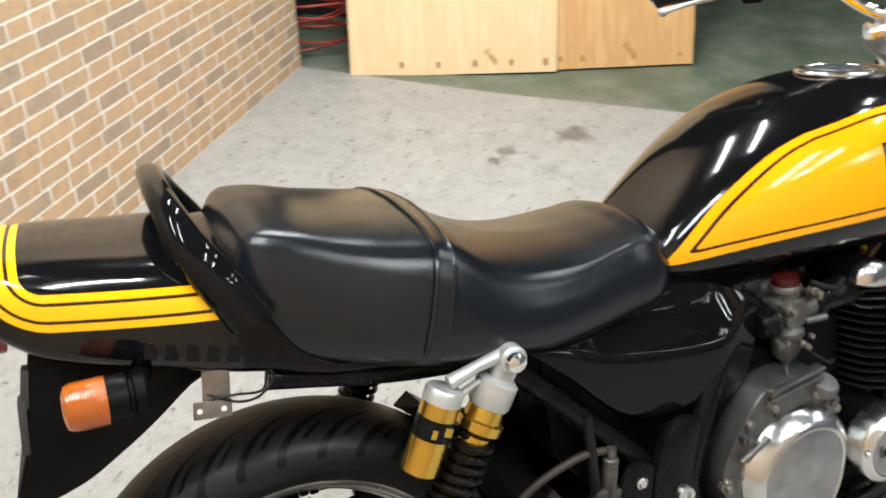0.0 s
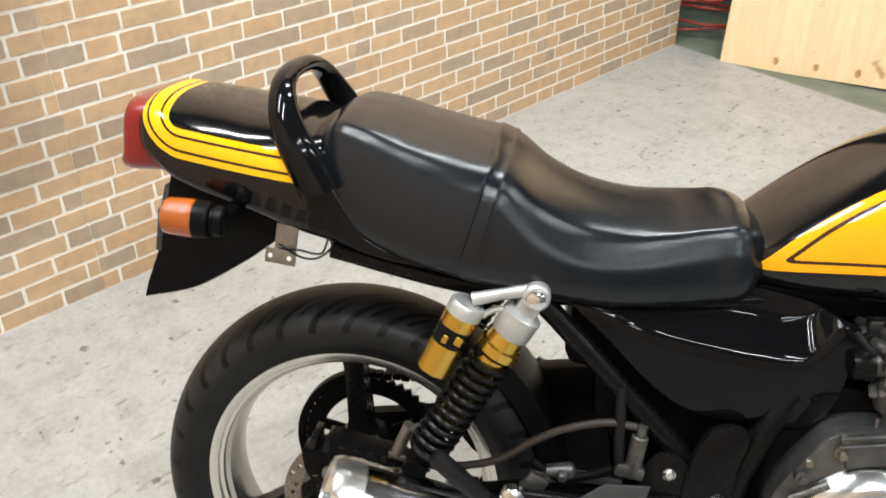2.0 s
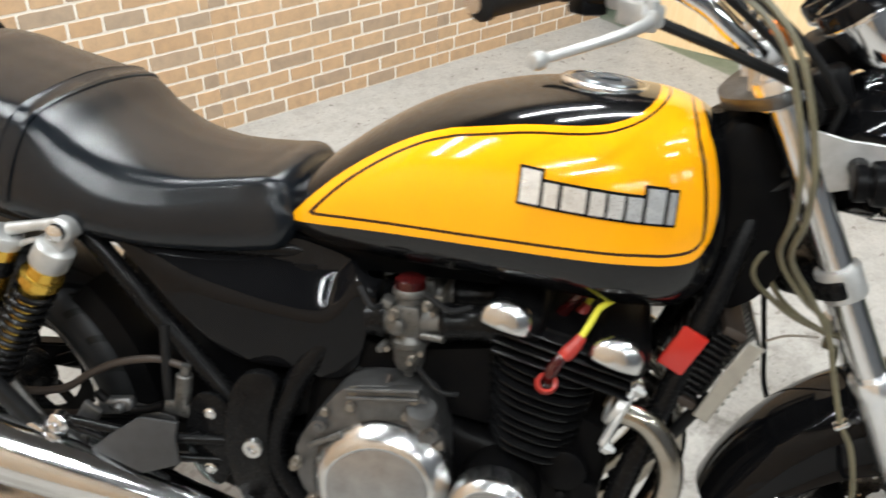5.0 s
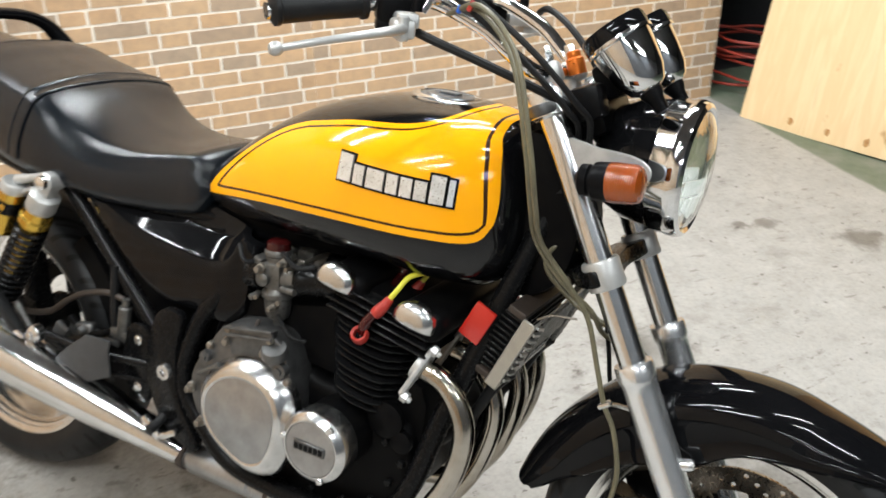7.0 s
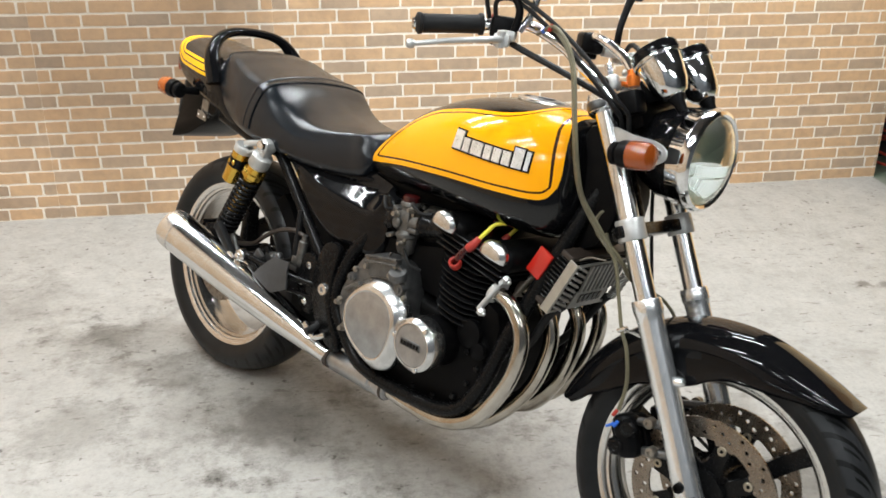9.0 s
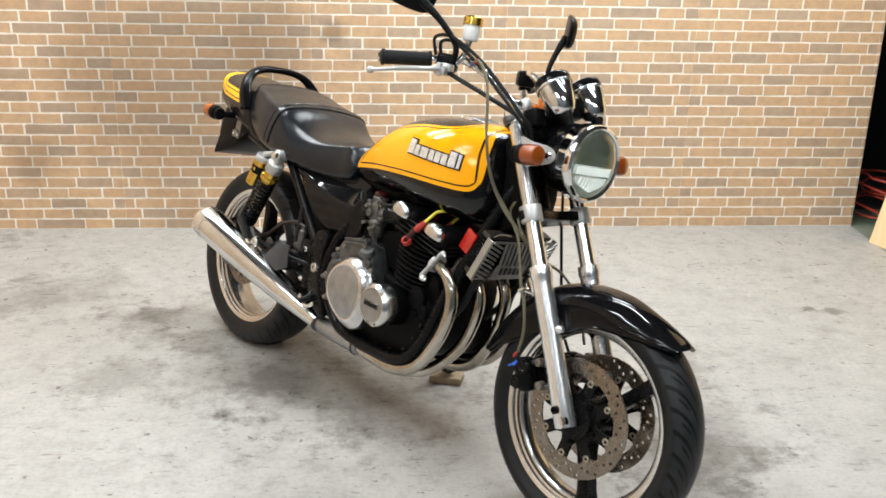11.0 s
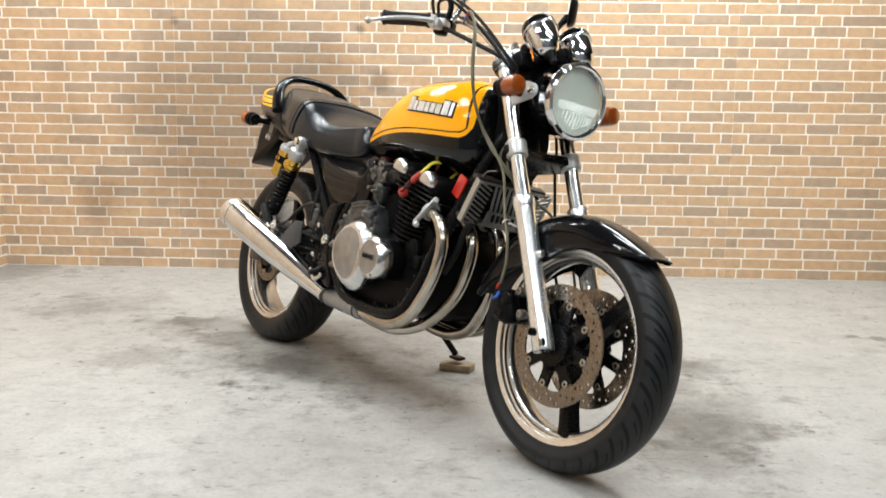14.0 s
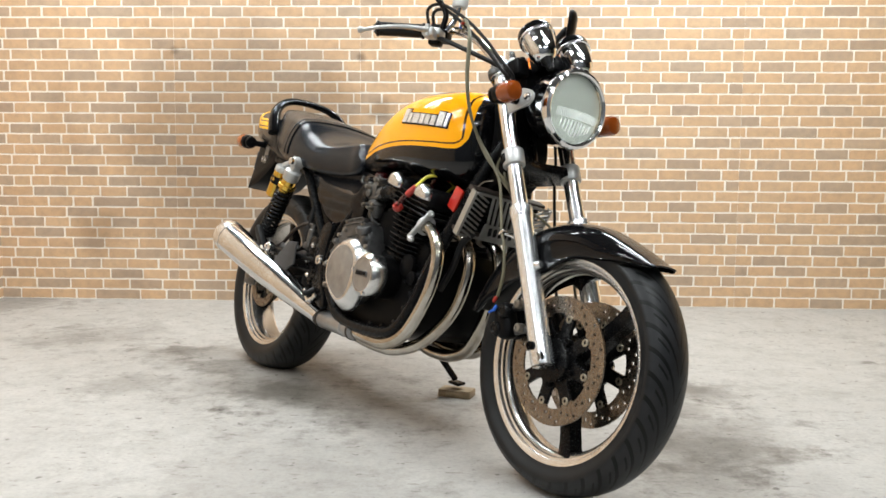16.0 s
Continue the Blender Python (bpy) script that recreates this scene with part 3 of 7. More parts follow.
def wood_mat(name, a, c, scale=2.2, knots=True):
    m, nt, b = nodes_of(name)
    L = nt.links.new
    tc = nt.nodes.new("ShaderNodeTexCoord")
    mp = node(nt, "ShaderNodeMapping")
    mp.inputs["Scale"].default_value = (9.0, 9.0, 0.9)
    L(tc.outputs["Object"], mp.inputs[0])
    n = node(nt, "ShaderNodeTexNoise", i_Scale=scale, i_Detail=8.0, i_Roughness=0.6, i_Distortion=0.6)
    L(mp.outputs[0], n.inputs["Vector"])
    col = ramp(nt, n.outputs["Fac"], [(0.3, a), (0.5, c), (0.62, a), (0.8, tuple(v * 0.8 for v in c))])
    last = col.outputs[0]
    if knots:
        n2 = node(nt, "ShaderNodeTexNoise", i_Scale=6.0, i_Detail=3.0)
        L(tc.outputs["Object"], n2.inputs["Vector"])
        kr = ramp(nt, n2.outputs["Fac"], [(0.68, (0, 0, 0)), (0.73, (0.8, 0.8, 0.8))])
        mk = node(nt, "ShaderNodeMix", dtype="RGBA")
        L(kr.outputs[0], mk.inputs[0])
        L(last, mk.inputs[6])
        mk.inputs[7].default_value = (0.42, 0.19, 0.06, 1)
        last = mk.outputs[2]
    L(last, b.inputs["Base Color"])
    b.inputs["Roughness"].default_value = 0.6
    bp = node(nt, "ShaderNodeBump", i_Strength=0.15, i_Distance=0.001)
    L(n.outputs["Fac"], bp.inputs["Height"])
    L(bp.outputs[0], b.inputs["Normal"])
    return m


plywood = wood_mat("birch_plywood", (0.84, 0.64, 0.38), (0.79, 0.56, 0.31))
plywood_dark = wood_mat("aged_plywood", (0.72, 0.44, 0.19), (0.62, 0.34, 0.13))
block_wood = wood_mat("weathered_wood_block", (0.36, 0.28, 0.18), (0.28, 0.21, 0.13), knots=False)
stain_brown = pbr("brown_stain", (0.55, 0.29, 0.11), (0.38, 0.18, 0.06), rough=0.7, scale=60)


# ---- large structure ----
XL, XE = -4.498, 0.0


def floor_z(y):
    """The floor falls a little away from the brick wall, then runs level."""
    return -0.028 * min(1.0, max(0.0, -y / 0.9))


bm = bmesh.new()
ys = [0.3, 0.0, -0.3, -0.6, -0.9, -1.2, -5.5]
add_ring_mesh(bm, [[V(-4.62, y, floor_z(y)), V(3.6, y, floor_z(y)), V(3.6, y, floor_z(y) - 0.12), V(-4.62, y, floor_z(y) - 0.12)] for y in ys])
tagged(finish(bm, "floor", concrete), "worn stained grey concrete floor, painted dull green past the brick wall", "floor", kind="structure")


def slab(name, lo, hi, mat, label, cat="wall"):
    bm = bmesh.new()
    box(bm, [(a + b) / 2 for a, b in zip(lo, hi)], [b - a for a, b in zip(lo, hi)], bev=0)
    return tagged(finish(bm, name, mat), label, cat, kind="structure")


wall_back = slab("wall_north", (XL - 0.12, 0.0, -0.13), (XE, 0.12, CEIL), mortar, "tan brick-faced wall with pale mortar joints and ragged grey patches")
wall_side = slab("wall_west", (XL - 0.12, -5.5, -0.25), (XL, 0.0, CEIL), mortar, "tan brick-faced side wall, its upper part shaded by brown brick colour")
# south and east walls are out of view, added dark to deepen gloss reflections
slab("wall_south", (-4.62, -5.62, -0.25), (3.6, -5.5, CEIL), plain_wall, "unseen dark grey wall, added to close the room and darken reflections")
slab("wall_east", (3.6, -5.62, -0.25), (3.72, 1.62, CEIL), dark_wall, "unseen dark wall, added to close the east side and darken reflections")
slab("wall_store", (XE, 1.5, -0.25), (3.6, 1.62, CEIL), dark_wall, "dark wall at the back of the store")
slab("wall_return", (XE - 0.12, 0.12, -0.25), (XE, 1.62, CEIL), dark_wall, "dark return wall beside the store")
slab("floor_store", (XE, 0.3, -0.14), (3.6, 1.5, floor_z(0.3) - 0.001), dark_wall, "dark floor inside the store", "floor")
# the ceiling is out of view too; its dark colour keeps black paint black
slab("ceiling", (-4.62, -5.62, CEIL), (3.72, 1.62, CEIL + 0.1), ceiling_paint, "unseen flat ceiling, kept dark for dark reflections", "ceiling")

# lamps on the ceiling
def ceiling_lamp(x, y):
    root = new("ceiling_light")
    root.matrix_world = pose(x, y, CEIL)
    tagged(root, "white single-tube fluorescent ceiling light, switched on", "ceiling light", group="ceiling lights")
    bm = bmesh.new()
    prism(bm, [(-0.62, 0.0), (0.62, 0.0), (0.62, -0.05), (-0.62, -0.05)], -0.04, 0.04, 0.006)
    part("housing", bm, lamp_housing, root)
    bm = bmesh.new()
    cyl(bm, (-0.59, 0, -0.085), (0.59, 0, -0.085), 0.014, n=12)
    part("tube", bm, tube_glow, root, "glowing fluorescent tube")
    for sx in (-1, 1):
        bm = bmesh.new()
        box(bm, (sx * 0.6, 0, -0.07), (0.02, 0.03, 0.05), bev=0.003)
        part("lamp_holder", bm, lamp_housing, root)


for lx, ly in LAMPS:
    for dy in (-ROW, ROW):
        ceiling_lamp(lx, ly + dy)

# ---- plywood boards, hose, dark store ----
def board(name, p0, p1, h, lean, mat, label, spots):
    """A board that stands on its lower edge p0-p1 and leans back."""
    a, c = Vector((*p0, 0)), Vector((*p1, 0))
    d = (c - a).normalized()
    w = (c - a).length
    root = new(name)
    ang = math.degrees(math.atan2(d.y, d.x))
    zb = min(floor_z(p0[1]), floor_z(p1[1]))
    root.matrix_world = Matrix.Translation((p0[0], p0[1], zb + 0.006)) @ pose(0, 0, 0, 0, 0, ang) @ pose(0, 0, 0, -lean)
    tagged(root, label, "board", group="leaning boards")
    bm = bmesh.new()
    box(bm, (w / 2, 0.009, h / 2), (w, 0.018, h), bev=0.0015, seg=1)
    part("sheet", bm, mat, root)
    for u in spots:
        bm = bmesh.new()
        r0 = random.uniform(0.008, 0.014)
        n = 10
        ring = [V(u + r0 * math.cos(t) * random.uniform(0.7, 1.1), 0.0192, 0.045 + r0 * 1.3 * math.sin(t) * random.uniform(0.7, 1.2)) for t in (2 * math.pi * i / n for i in range(n))]
        rb = [p - V(0, 0.001, 0) for p in ring]
        add_ring_mesh(bm, [rb, ring])
        part("screw_stain", bm, stain_brown, root, "brown rust stain round a screw")
    return root


board("plywood_board", (0.238, -1.107), (-0.024, -0.242), 1.82, -14, plywood, "pale plywood sheet with rust stains, leaning before the store", (0.05, 0.2, 0.36, 0.52, 0.68))
board("plywood_board", (0.470, -1.680), (0.225, -1.000), 1.82, -14, plywood_dark, "reddish aged plywood sheet leaning behind a paler one", (0.06, 0.27, 0.5, 0.6))

root = new("air_hose")
root.matrix_world = pose(0.34, 0.12, floor_z(0.1))
tagged(root, "coiled red rubber air hose lying on the floor in the store", "hose")
bm = bmesh.new()
rnd = random.Random(5)
coil = []
for i in range(90):
    a = i * 0.42
    r = 0.21 + 0.05 * math.sin(i * 0.31) + rnd.uniform(-0.015, 0.015)
    coil.append((r * math.cos(a), r * 1.25 * math.sin(a), 0.012 + i * 0.0024 + 0.012 * (1 + math.sin(i * 0.7))))
tube(bm, coil, 0.0065, n=8, k=3)
part("coil", bm, red_hose, root)
bm = bmesh.new()
cyl(bm, coil[-1], (coil[-1][0] + 0.05, coil[-1][1] + 0.02, coil[-1][2]), 0.009)
part("coupling", bm, rust_steel, root, "steel hose coupling")

slab("store_cabinet", (0.75, -0.75, -0.03), (1.5, 1.3, 1.9), dark_wall, "dark cabinet that the boards lean against", "cabinet")

# ---- the motorcycle ----
bike = new("motorcycle")
bike.matrix_world = pose(-2.8483, -1.2344, 0.0, -12.5, 0, -52.2)
tagged(bike, "black and yellow motorcycle with black dual seat, on its side stand", "motorcycle")
RA, RZ, RR = -0.015, 0.273, 0.310
FA, FZ, FR = 1.454, 0.262, 0.290


def wheel(name, x, z, R, hw, rimr, rimw, spokes, turn, label):
    c = V(x, 0, z)
    bm = bmesh.new()
    lathe(bm, [(0.02, -0.07), (0.048, -0.07), (0.052, -0.03), (0.05, 0.03), (0.052, 0.07), (0.02, 0.07)], c, (0, 1, 0), 28)
    for i in range(spokes):
        a = 2 * math.pi * i / spokes + radians(turn)
        d, t = V(math.cos(a), 0, math.sin(a)), V(-math.sin(a), 0, math.cos(a))
        rings = []
        for r, wd, th in ((0.04, 0.032, 0.045), (0.09, 0.022, 0.038), (0.14, 0.021, 0.034), (rimr - 0.050, 0.021, 0.038), (rimr - 0.027, 0.024, 0.044)):
            sh = t * (0.25 * (r - 0.04))
            rings.append([c + d * r + sh + t * (wd * sx * (0.75 if sy else 1)) + V(0, th * sy2, 0) for sx, sy2, sy in ((-1, -0.5, 1), (-1.0, 0.5, 1), (-0.0, 0.62, 0), (1, 0.5, 1), (1, -0.5, 1), (0, -0.62, 0))])
        add_ring_mesh(bm, rings)
    w = part(name, bm, satin_black, bike, label)
    bm = bmesh.new()
    pr = [(rimr + 0.004, -rimw), (rimr + 0.006, -rimw + 0.006), (rimr - 0.004, -rimw + 0.008), (rimr - 0.008, 0), (rimr - 0.004, rimw - 0.008), (rimr + 0.006, rimw - 0.006), (rimr + 0.004, rimw),
          (rimr - 0.007, rimw - 0.002), (rimr - 0.012, rimw - 0.005), (rimr - 0.013, rimw - 0.013), (rimr - 0.018, rimw - 0.0145), (rimr - 0.019, rimw - 0.022), (rimr - 0.026, rimw - 0.025), (rimr - 0.030, rimw * 0.3), (rimr - 0.031, 0), (rimr - 0.030, -rimw * 0.3), (rimr - 0.026, -rimw + 0.025), (rimr - 0.019, -rimw + 0.022), (rimr - 0.018, -rimw + 0.0145), (rimr - 0.013, -rimw + 0.013), (rimr - 0.012, -rimw + 0.005), (rimr - 0.007, -rimw + 0.002)]
    lathe(bm, pr, c, (0, 1, 0), 72, loop=True)
    for fc in bm.faces:
        fc.material_index = 1 if abs(fc.calc_center_median().y) < rimw - 0.014 else 0
    part("rim", bm, (rim_alu, rim_well), w, "polished aluminium rim", sharp=35)
    # tyre with its own unwrapping
    prof = [(rimr - 0.006, -rimw * 0.93), (rimr + 0.006, -rimw * 1.05), (rimr + 0.022, -hw * 0.97), ((R + rimr) / 2, -hw), (R - 0.024, -hw * 0.93), (R - 0.013, -hw * 0.76), (R - 0.005, -hw * 0.48), (R - 0.001, -hw * 0.22), (R, 0)]
    prof = prof + [(r, -h) for r, h in reversed(prof[:-1])]
    sm = spline([(r, h, 0) for r, h in prof], 3)
    n = 96
    bm = bmesh.new()
    uvl = bm.loops.layers.uv.new("UVMap")
    vs = [[bm.verts.new(c + V(p.x * math.cos(t), p.y, p.x * math.sin(t))) for p in sm] for t in (2 * math.pi * i / n for i in range(n))]
    m = len(sm)
    for i in range(n):
        for j in range(m - 1):
            fc = bm.faces.new((vs[i][j], vs[(i + 1) % n][j], vs[(i + 1) % n][j + 1], vs[i][j + 1]))
            for lp, (ii, jj) in zip(fc.loops, ((i, j), (i + 1, j), (i + 1, j + 1), (i, j + 1))):
                lp[uvl].uv = (ii / n * 34, jj / (m - 1))
    bmesh.ops.recalc_face_normals(bm, faces=bm.faces[:])
    part("tyre", bm, tyre_rubber, w, "black tyre with slanted tread grooves", sharp=60)
    return w


rear = wheel("rear_wheel", RA, RZ, RR, 0.076, 0.231, 0.062, 3, 80, "black three-spoke rear wheel")
front = wheel("front_wheel", FA, FZ, FR, 0.057, 0.227, 0.044, 3, 30, "black three-spoke front wheel")


def drilled_band(bm, c, ri, ro, n, rh, t):
    """A flat ring with a drilled hole in each of its n sectors."""
    for i in range(n):
        a0, a1 = 2 * math.pi * i / n, 2 * math.pi * (i + 1) / n
        am, rm = (a0 + a1) / 2, (ri + ro) / 2
        rc = ri + (ro - ri) * (0.26, 0.5, 0.74)[i % 3]
        edge = [(a0, ri), (am, ri), (a1, ri), (a1, rm), (a1, ro), (am, ro), (a0, ro), (a0, rm)]
        hole = []
        for k in range(8):
            f_ = radians(225 + 45 * k)
            hole.append((rc * math.cos(am) - rh * math.cos(f_) * math.sin(am) + rh * math.sin(f_) * math.cos(am), rc * math.sin(am) + rh * math.cos(f_) * math.cos(am) + rh * math.sin(f_) * math.sin(am)))
        flat = [(r * math.cos(a), r * math.sin(a)) for a, r in edge]
        side = [[[bm.verts.new(c + V(px, dy, pz)) for px, pz in pts] for pts in (flat, hole)] for dy in (-t / 2, t / 2)]
        for k in range(8):
            j = (k + 1) % 8
            for (e_, h_) in side:
                bm.faces.new((e_[k], e_[j], h_[j], h_[k]))
            bm.faces.new((side[0][1][k], side[0][1][j], side[1][1][j], side[1][1][k]))
            if k in (0, 1, 4, 5):
                bm.faces.new((side[0][0][k], side[0][0][j], side[1][0][j], side[1][0][k]))
    bmesh.ops.remove_doubles(bm, verts=bm.verts[:], dist=1e-5)
    bmesh.ops.recalc_face_normals(bm, faces=bm.faces[:])


def disc(parent, x, z, y, ro, ri, rb, holes, arms, turn):
    """A drilled brake disc: steel band with inner lugs, black arms and a ring of floating buttons."""
    c = V(x, y, z)
    bm = bmesh.new()
    drilled_band(bm, c, ri, ro, holes, 0.0042, 0.005)
    for i in range(arms):
        a = radians(turn) + 2 * math.pi * i / arms
        lug = []
        for r, da in ((ri + 0.002, -0.2), (ri - 0.006, -0.15), (rb - 0.006, -0.07), (rb - 0.006, 0.07), (ri - 0.006, 0.15), (ri + 0.002, 0.2)):
            lug.append((x + r * math.cos(a + da), z + r * math.sin(a + da)))
        prism(bm, lug, y - 0.0024, y + 0.0024, 0)
    d = part("brake_disc", bm, disc_steel, parent, "rust-tinted drilled brake disc")
    bm = bmesh.new()
    star = []
    for i in range(arms):
        a = radians(turn) + 2 * math.pi * i / arms
        st = 2 * math.pi / arms
        for r, da in ((rb * 0.62, -0.44 * st), (rb * 0.70, -0.30 * st), (rb * 0.86, -0.24 * st), (rb + 0.004, -0.20 * st), (rb + 0.007, 0.0), (rb + 0.004, 0.20 * st), (rb * 0.86, 0.24 * st), (rb * 0.70, 0.30 * st), (rb * 0.62, 0.44 * st)):
            star.append((x + r * math.cos(a + da), z + r * math.sin(a + da)))
    prism(bm, star, y - 0.0045, y + 0.0045, 0.0012, 1)
    lathe(bm, [(0.030, -0.012), (0.046, -0.012), (0.049, -0.009), (0.049, 0.009), (0.046, 0.012), (0.030, 0.012)], c, (0, 1, 0), 28, loop=True)
    part("disc_carrier", bm, satin_black, d, "black spidered disc carrier")
    for i in range(arms):
        a = radians(turn) + 2 * math.pi * i / arms
        p = c + V(rb * math.cos(a), 0, rb * math.sin(a))
        bm = bmesh.new()
        lathe(bm, [(0.0038, -0.006), (0.0075, -0.0065), (0.0088, -0.005), (0.0088, 0.005), (0.0075, 0.0065), (0.0038, 0.006)], p, (0, 1, 0), 14, loop=True)
        part("disc_button", bm, button_brass, d, "pale floating button")
    for i in range(5):
        a = radians(turn + 20) + 2 * math.pi * i / 5
        bm = bmesh.new()
        lathe(bm, [(0.0, 0.007), (0.003, 0.007), (0.0035, 0.009), (0.0065, 0.009), (0.007, 0.0)], c + V(0.056 * math.cos(a), 0.004 * (1 if y > 0 else -1), 0.056 * math.sin(a)), (0, 1 if y > 0 else -1, 0), 12)
        part("disc_bolt", bm, engine_black, d)
    return d


for y in (-0.054, 0.054):
    disc(bike, FA, FZ, y, 0.142, 0.105, 0.0945, 45, 8, 33)
disc(bike, RA, RZ, -0.085, 0.100, 0.074, 0.066, 33, 6, 20)
bm = bmesh.new()
teeth = 43
ring = []
for i in range(teeth * 2):
    a = math.pi * i / teeth
    r = 0.118 if i % 2 else 0.110
    ring.append((RA + r * math.cos(a), RZ + r * math.sin(a)))
hole = [(RA + 0.084 * math.cos(math.pi * i / teeth), RZ + 0.084 * math.sin(math.pi * i / teeth)) for i in range(len(ring))]
add_ring_mesh(bm, [[V(px, y, pz) for px, pz in pts] for pts, y in ((ring, 0.088), (ring, 0.096), (hole, 0.096), (hole, 0.088), (ring, 0.088))], cap=False)
bmesh.ops.remove_doubles(bm, verts=bm.verts[:], dist=1e-5)
for i in range(5):
    a = 2 * math.pi * i / 5 + 0.4
    box(bm, (RA + 0.066 * math.cos(a), 0.092, RZ + 0.066 * math.sin(a)), (0.05, 0.008, 0.020), (0, -math.degrees(a), 0), bev=0.002, seg=1)
part("sprocket", bm, engine_black, rear, "steel chain sprocket")
bm = bmesh.new()
for i in range(60):
    a = math.pi / 2 + math.pi * i / 59
    p = V(RA + 0.121 * math.cos(a), 0.092, RZ + 0.121 * math.sin(a))
    box(bm, p, (0.017, 0.022 if i % 2 else 0.016, 0.013), (0, -math.degrees(a) - 90, 0), bev=0.002, seg=1)
for i in range(42):
    u = i / 41
    for p in (V(0.62 * u, 0.092, RZ + 0.121 + (0.36 + 0.035 - RZ - 0.121) * u), V(0.62 * u, 0.092, RZ - 0.121 + (0.33 - RZ + 0.121 - 0.0) * u)):
        box(bm, p, (0.014, 0.022 if i % 2 else 0.016, 0.012), bev=0.002, seg=1)
part("drive_chain", bm, engine_black, bike, "greasy black drive chain")

# the fork legs
FK0, FK1 = V(1.110, 0, 0.935), V(1.458, 0, 0.245)


def fork_at(z, y=0.0):
    u = (z - FK0.z) / (FK1.z - FK0.z)
    p = FK0.lerp(FK1, u)
    return V(p.x, y, z)


FD = (FK1 - FK0).normalized()


def sgn_parts(s):
    y = 0.094 * s
    bm = bmesh.new()
    cyl(bm, fork_at(0.93, y), fork_at(0.50, y), 0.0196, n=28)
    f = part("fork_leg", bm, fork_chrome, bike, "chromed fork tube with polished slider")
    bm = bmesh.new()
    a = fork_at(0.575, y)
    prof = [(0.019, -0.012), (0.0265, -0.012), (0.0278, -0.009), (0.0278, 0.010), (0.0268, 0.014), (0.0256, 0.018), (0.0248, 0.030), (0.0242, 0.24), (0.0255, 0.30), (0.0262, 0.360), (0.0250, 0.368), (0.016, 0.370)]
    lathe(bm, prof, a, FD, 32)
    part("fork_slider", bm, slider_alu, f, "polished aluminium fork slider")
    bm = bmesh.new()
    lathe(bm, [(0.0, 0.020), (0.015, 0.020), (0.018, 0.017), (0.018, -0.030), (0.0, -0.030)], V(FA, y, FZ), (0, s, 0), 24)
    part("axle_boss", bm, satin_black, f, "dark axle boss")
    bm = bmesh.new()
    lathe(bm, [(0.0, 0.001), (0.006, 0.001), (0.0075, 0.004), (0.0125, 0.004), (0.0135, 0.0)], V(FA, y + s * 0.020, FZ), (0, s, 0), 18)
    part("axle_end", bm, rust_steel, f, "dull axle end")
    bm = bmesh.new()
    lathe(bm, [(0.0, 0.005), (0.0045, 0.005), (0.0055, 0.009), (0.0085, 0.009), (0.0095, 0.006), (0.0095, 0.0)], fork_at(0.285, y + s * 0.026), (0, s, 0), 16)
    part("pinch_bolt", bm, engine_black, f, "dark pinch bolt")
    bm = bmesh.new()
    lathe(bm, [(0.0, 0.018), (0.007, 0.018), (0.009, 0.015), (0.009, -0.004)], fork_at(0.452, y) + V(0.020, 0, 0.006), (0.9, 0, 0.25), 16)
    part("fender_lug", bm, slider_alu, f)
    bm = bmesh.new()
    lathe(bm, [(0.0196, -0.021), (0.0255, -0.021), (0.0268, -0.018), (0.0268, 0.016), (0.0255, 0.019), (0.0196, 0.019)], fork_at(0.70, y), FD, 32)
    part("lower_clamp_ring", bm, silver_paint, f, "grey cast lower clamp ring")
    bm = bmesh.new()
    lathe(bm, [(0.0, -0.016), (0.014, -0.016), (0.018, -0.010), (0.027, -0.008), (0.029, 0.0), (0.029, 0.024), (0.0205, 0.028)], fork_at(0.925, y), FD, 28)
    part("upper_clamp_ring", bm, slider_alu, f)
    # caliper behind the slider
    cc = V(1.318, 0.078 * s, 0.322)
    bm = bmesh.new()
    box(bm, cc + V(-0.012, 0.010 * s, 0.0), (0.046, 0.046, 0.084), (0, -24, 0), bev=0.016, seg=3)
    box(bm, cc + V(-0.006, -0.022 * s, 0.0), (0.044, 0.026, 0.074), (0, -24, 0), bev=0.010, seg=2)
    box(bm, cc + V(-0.026, -0.004 * s, -0.004), (0.026, 0.062, 0.052), (0, -24, 0), bev=0.009, seg=2)
    cal = part("brake_caliper", bm, plastic_black, bike, "black two-piston brake caliper")
    for dz in (-0.021, 0.021):
        bm = bmesh.new()
        q = cc + V(-0.014 + dz * 0.4, 0.030 * s, dz)
        lathe(bm, [(0.0, 0.007), (0.007, 0.007), (0.009, 0.009), (0.014, 0.008), (0.0175, 0.003), (0.0185, -0.006)], q, (0, s, 0), 20)
        part("piston_cap", bm, satin_black, cal)
    for bx, bz in ((1.347, 0.366), (1.362, 0.314)):
        bm = bmesh.new()
        cyl(bm, (bx - 0.030, 0.082 * s, bz - 0.012), (bx + 0.030, 0.088 * s, bz + 0.004), 0.0085, n=14, bev=0.002)
        part("caliper_lug", bm, cast_alu, cal, "dull aluminium mounting lug")
        bm = bmesh.new()
        lathe(bm, [(0.0, 0.006), (0.0035, 0.006), (0.0045, 0.009), (0.009, 0.008), (0.0105, 0.004), (0.0105, -0.010)], V(bx, 0.098 * s, bz), (0, s, 0), 16)
        part("caliper_bolt", bm, rust_steel, cal)
    bm = bmesh.new()
    tube(bm, [cc + V(-0.034, 0.034 * s, 0.022), cc + V(-0.040, 0.038 * s, 0.016), cc + V(-0.046, 0.040 * s, 0.012)], 0.0028, n=8)
    part("bleed_nipple", bm, blue_tape, cal, "blue bleed nipple cap")


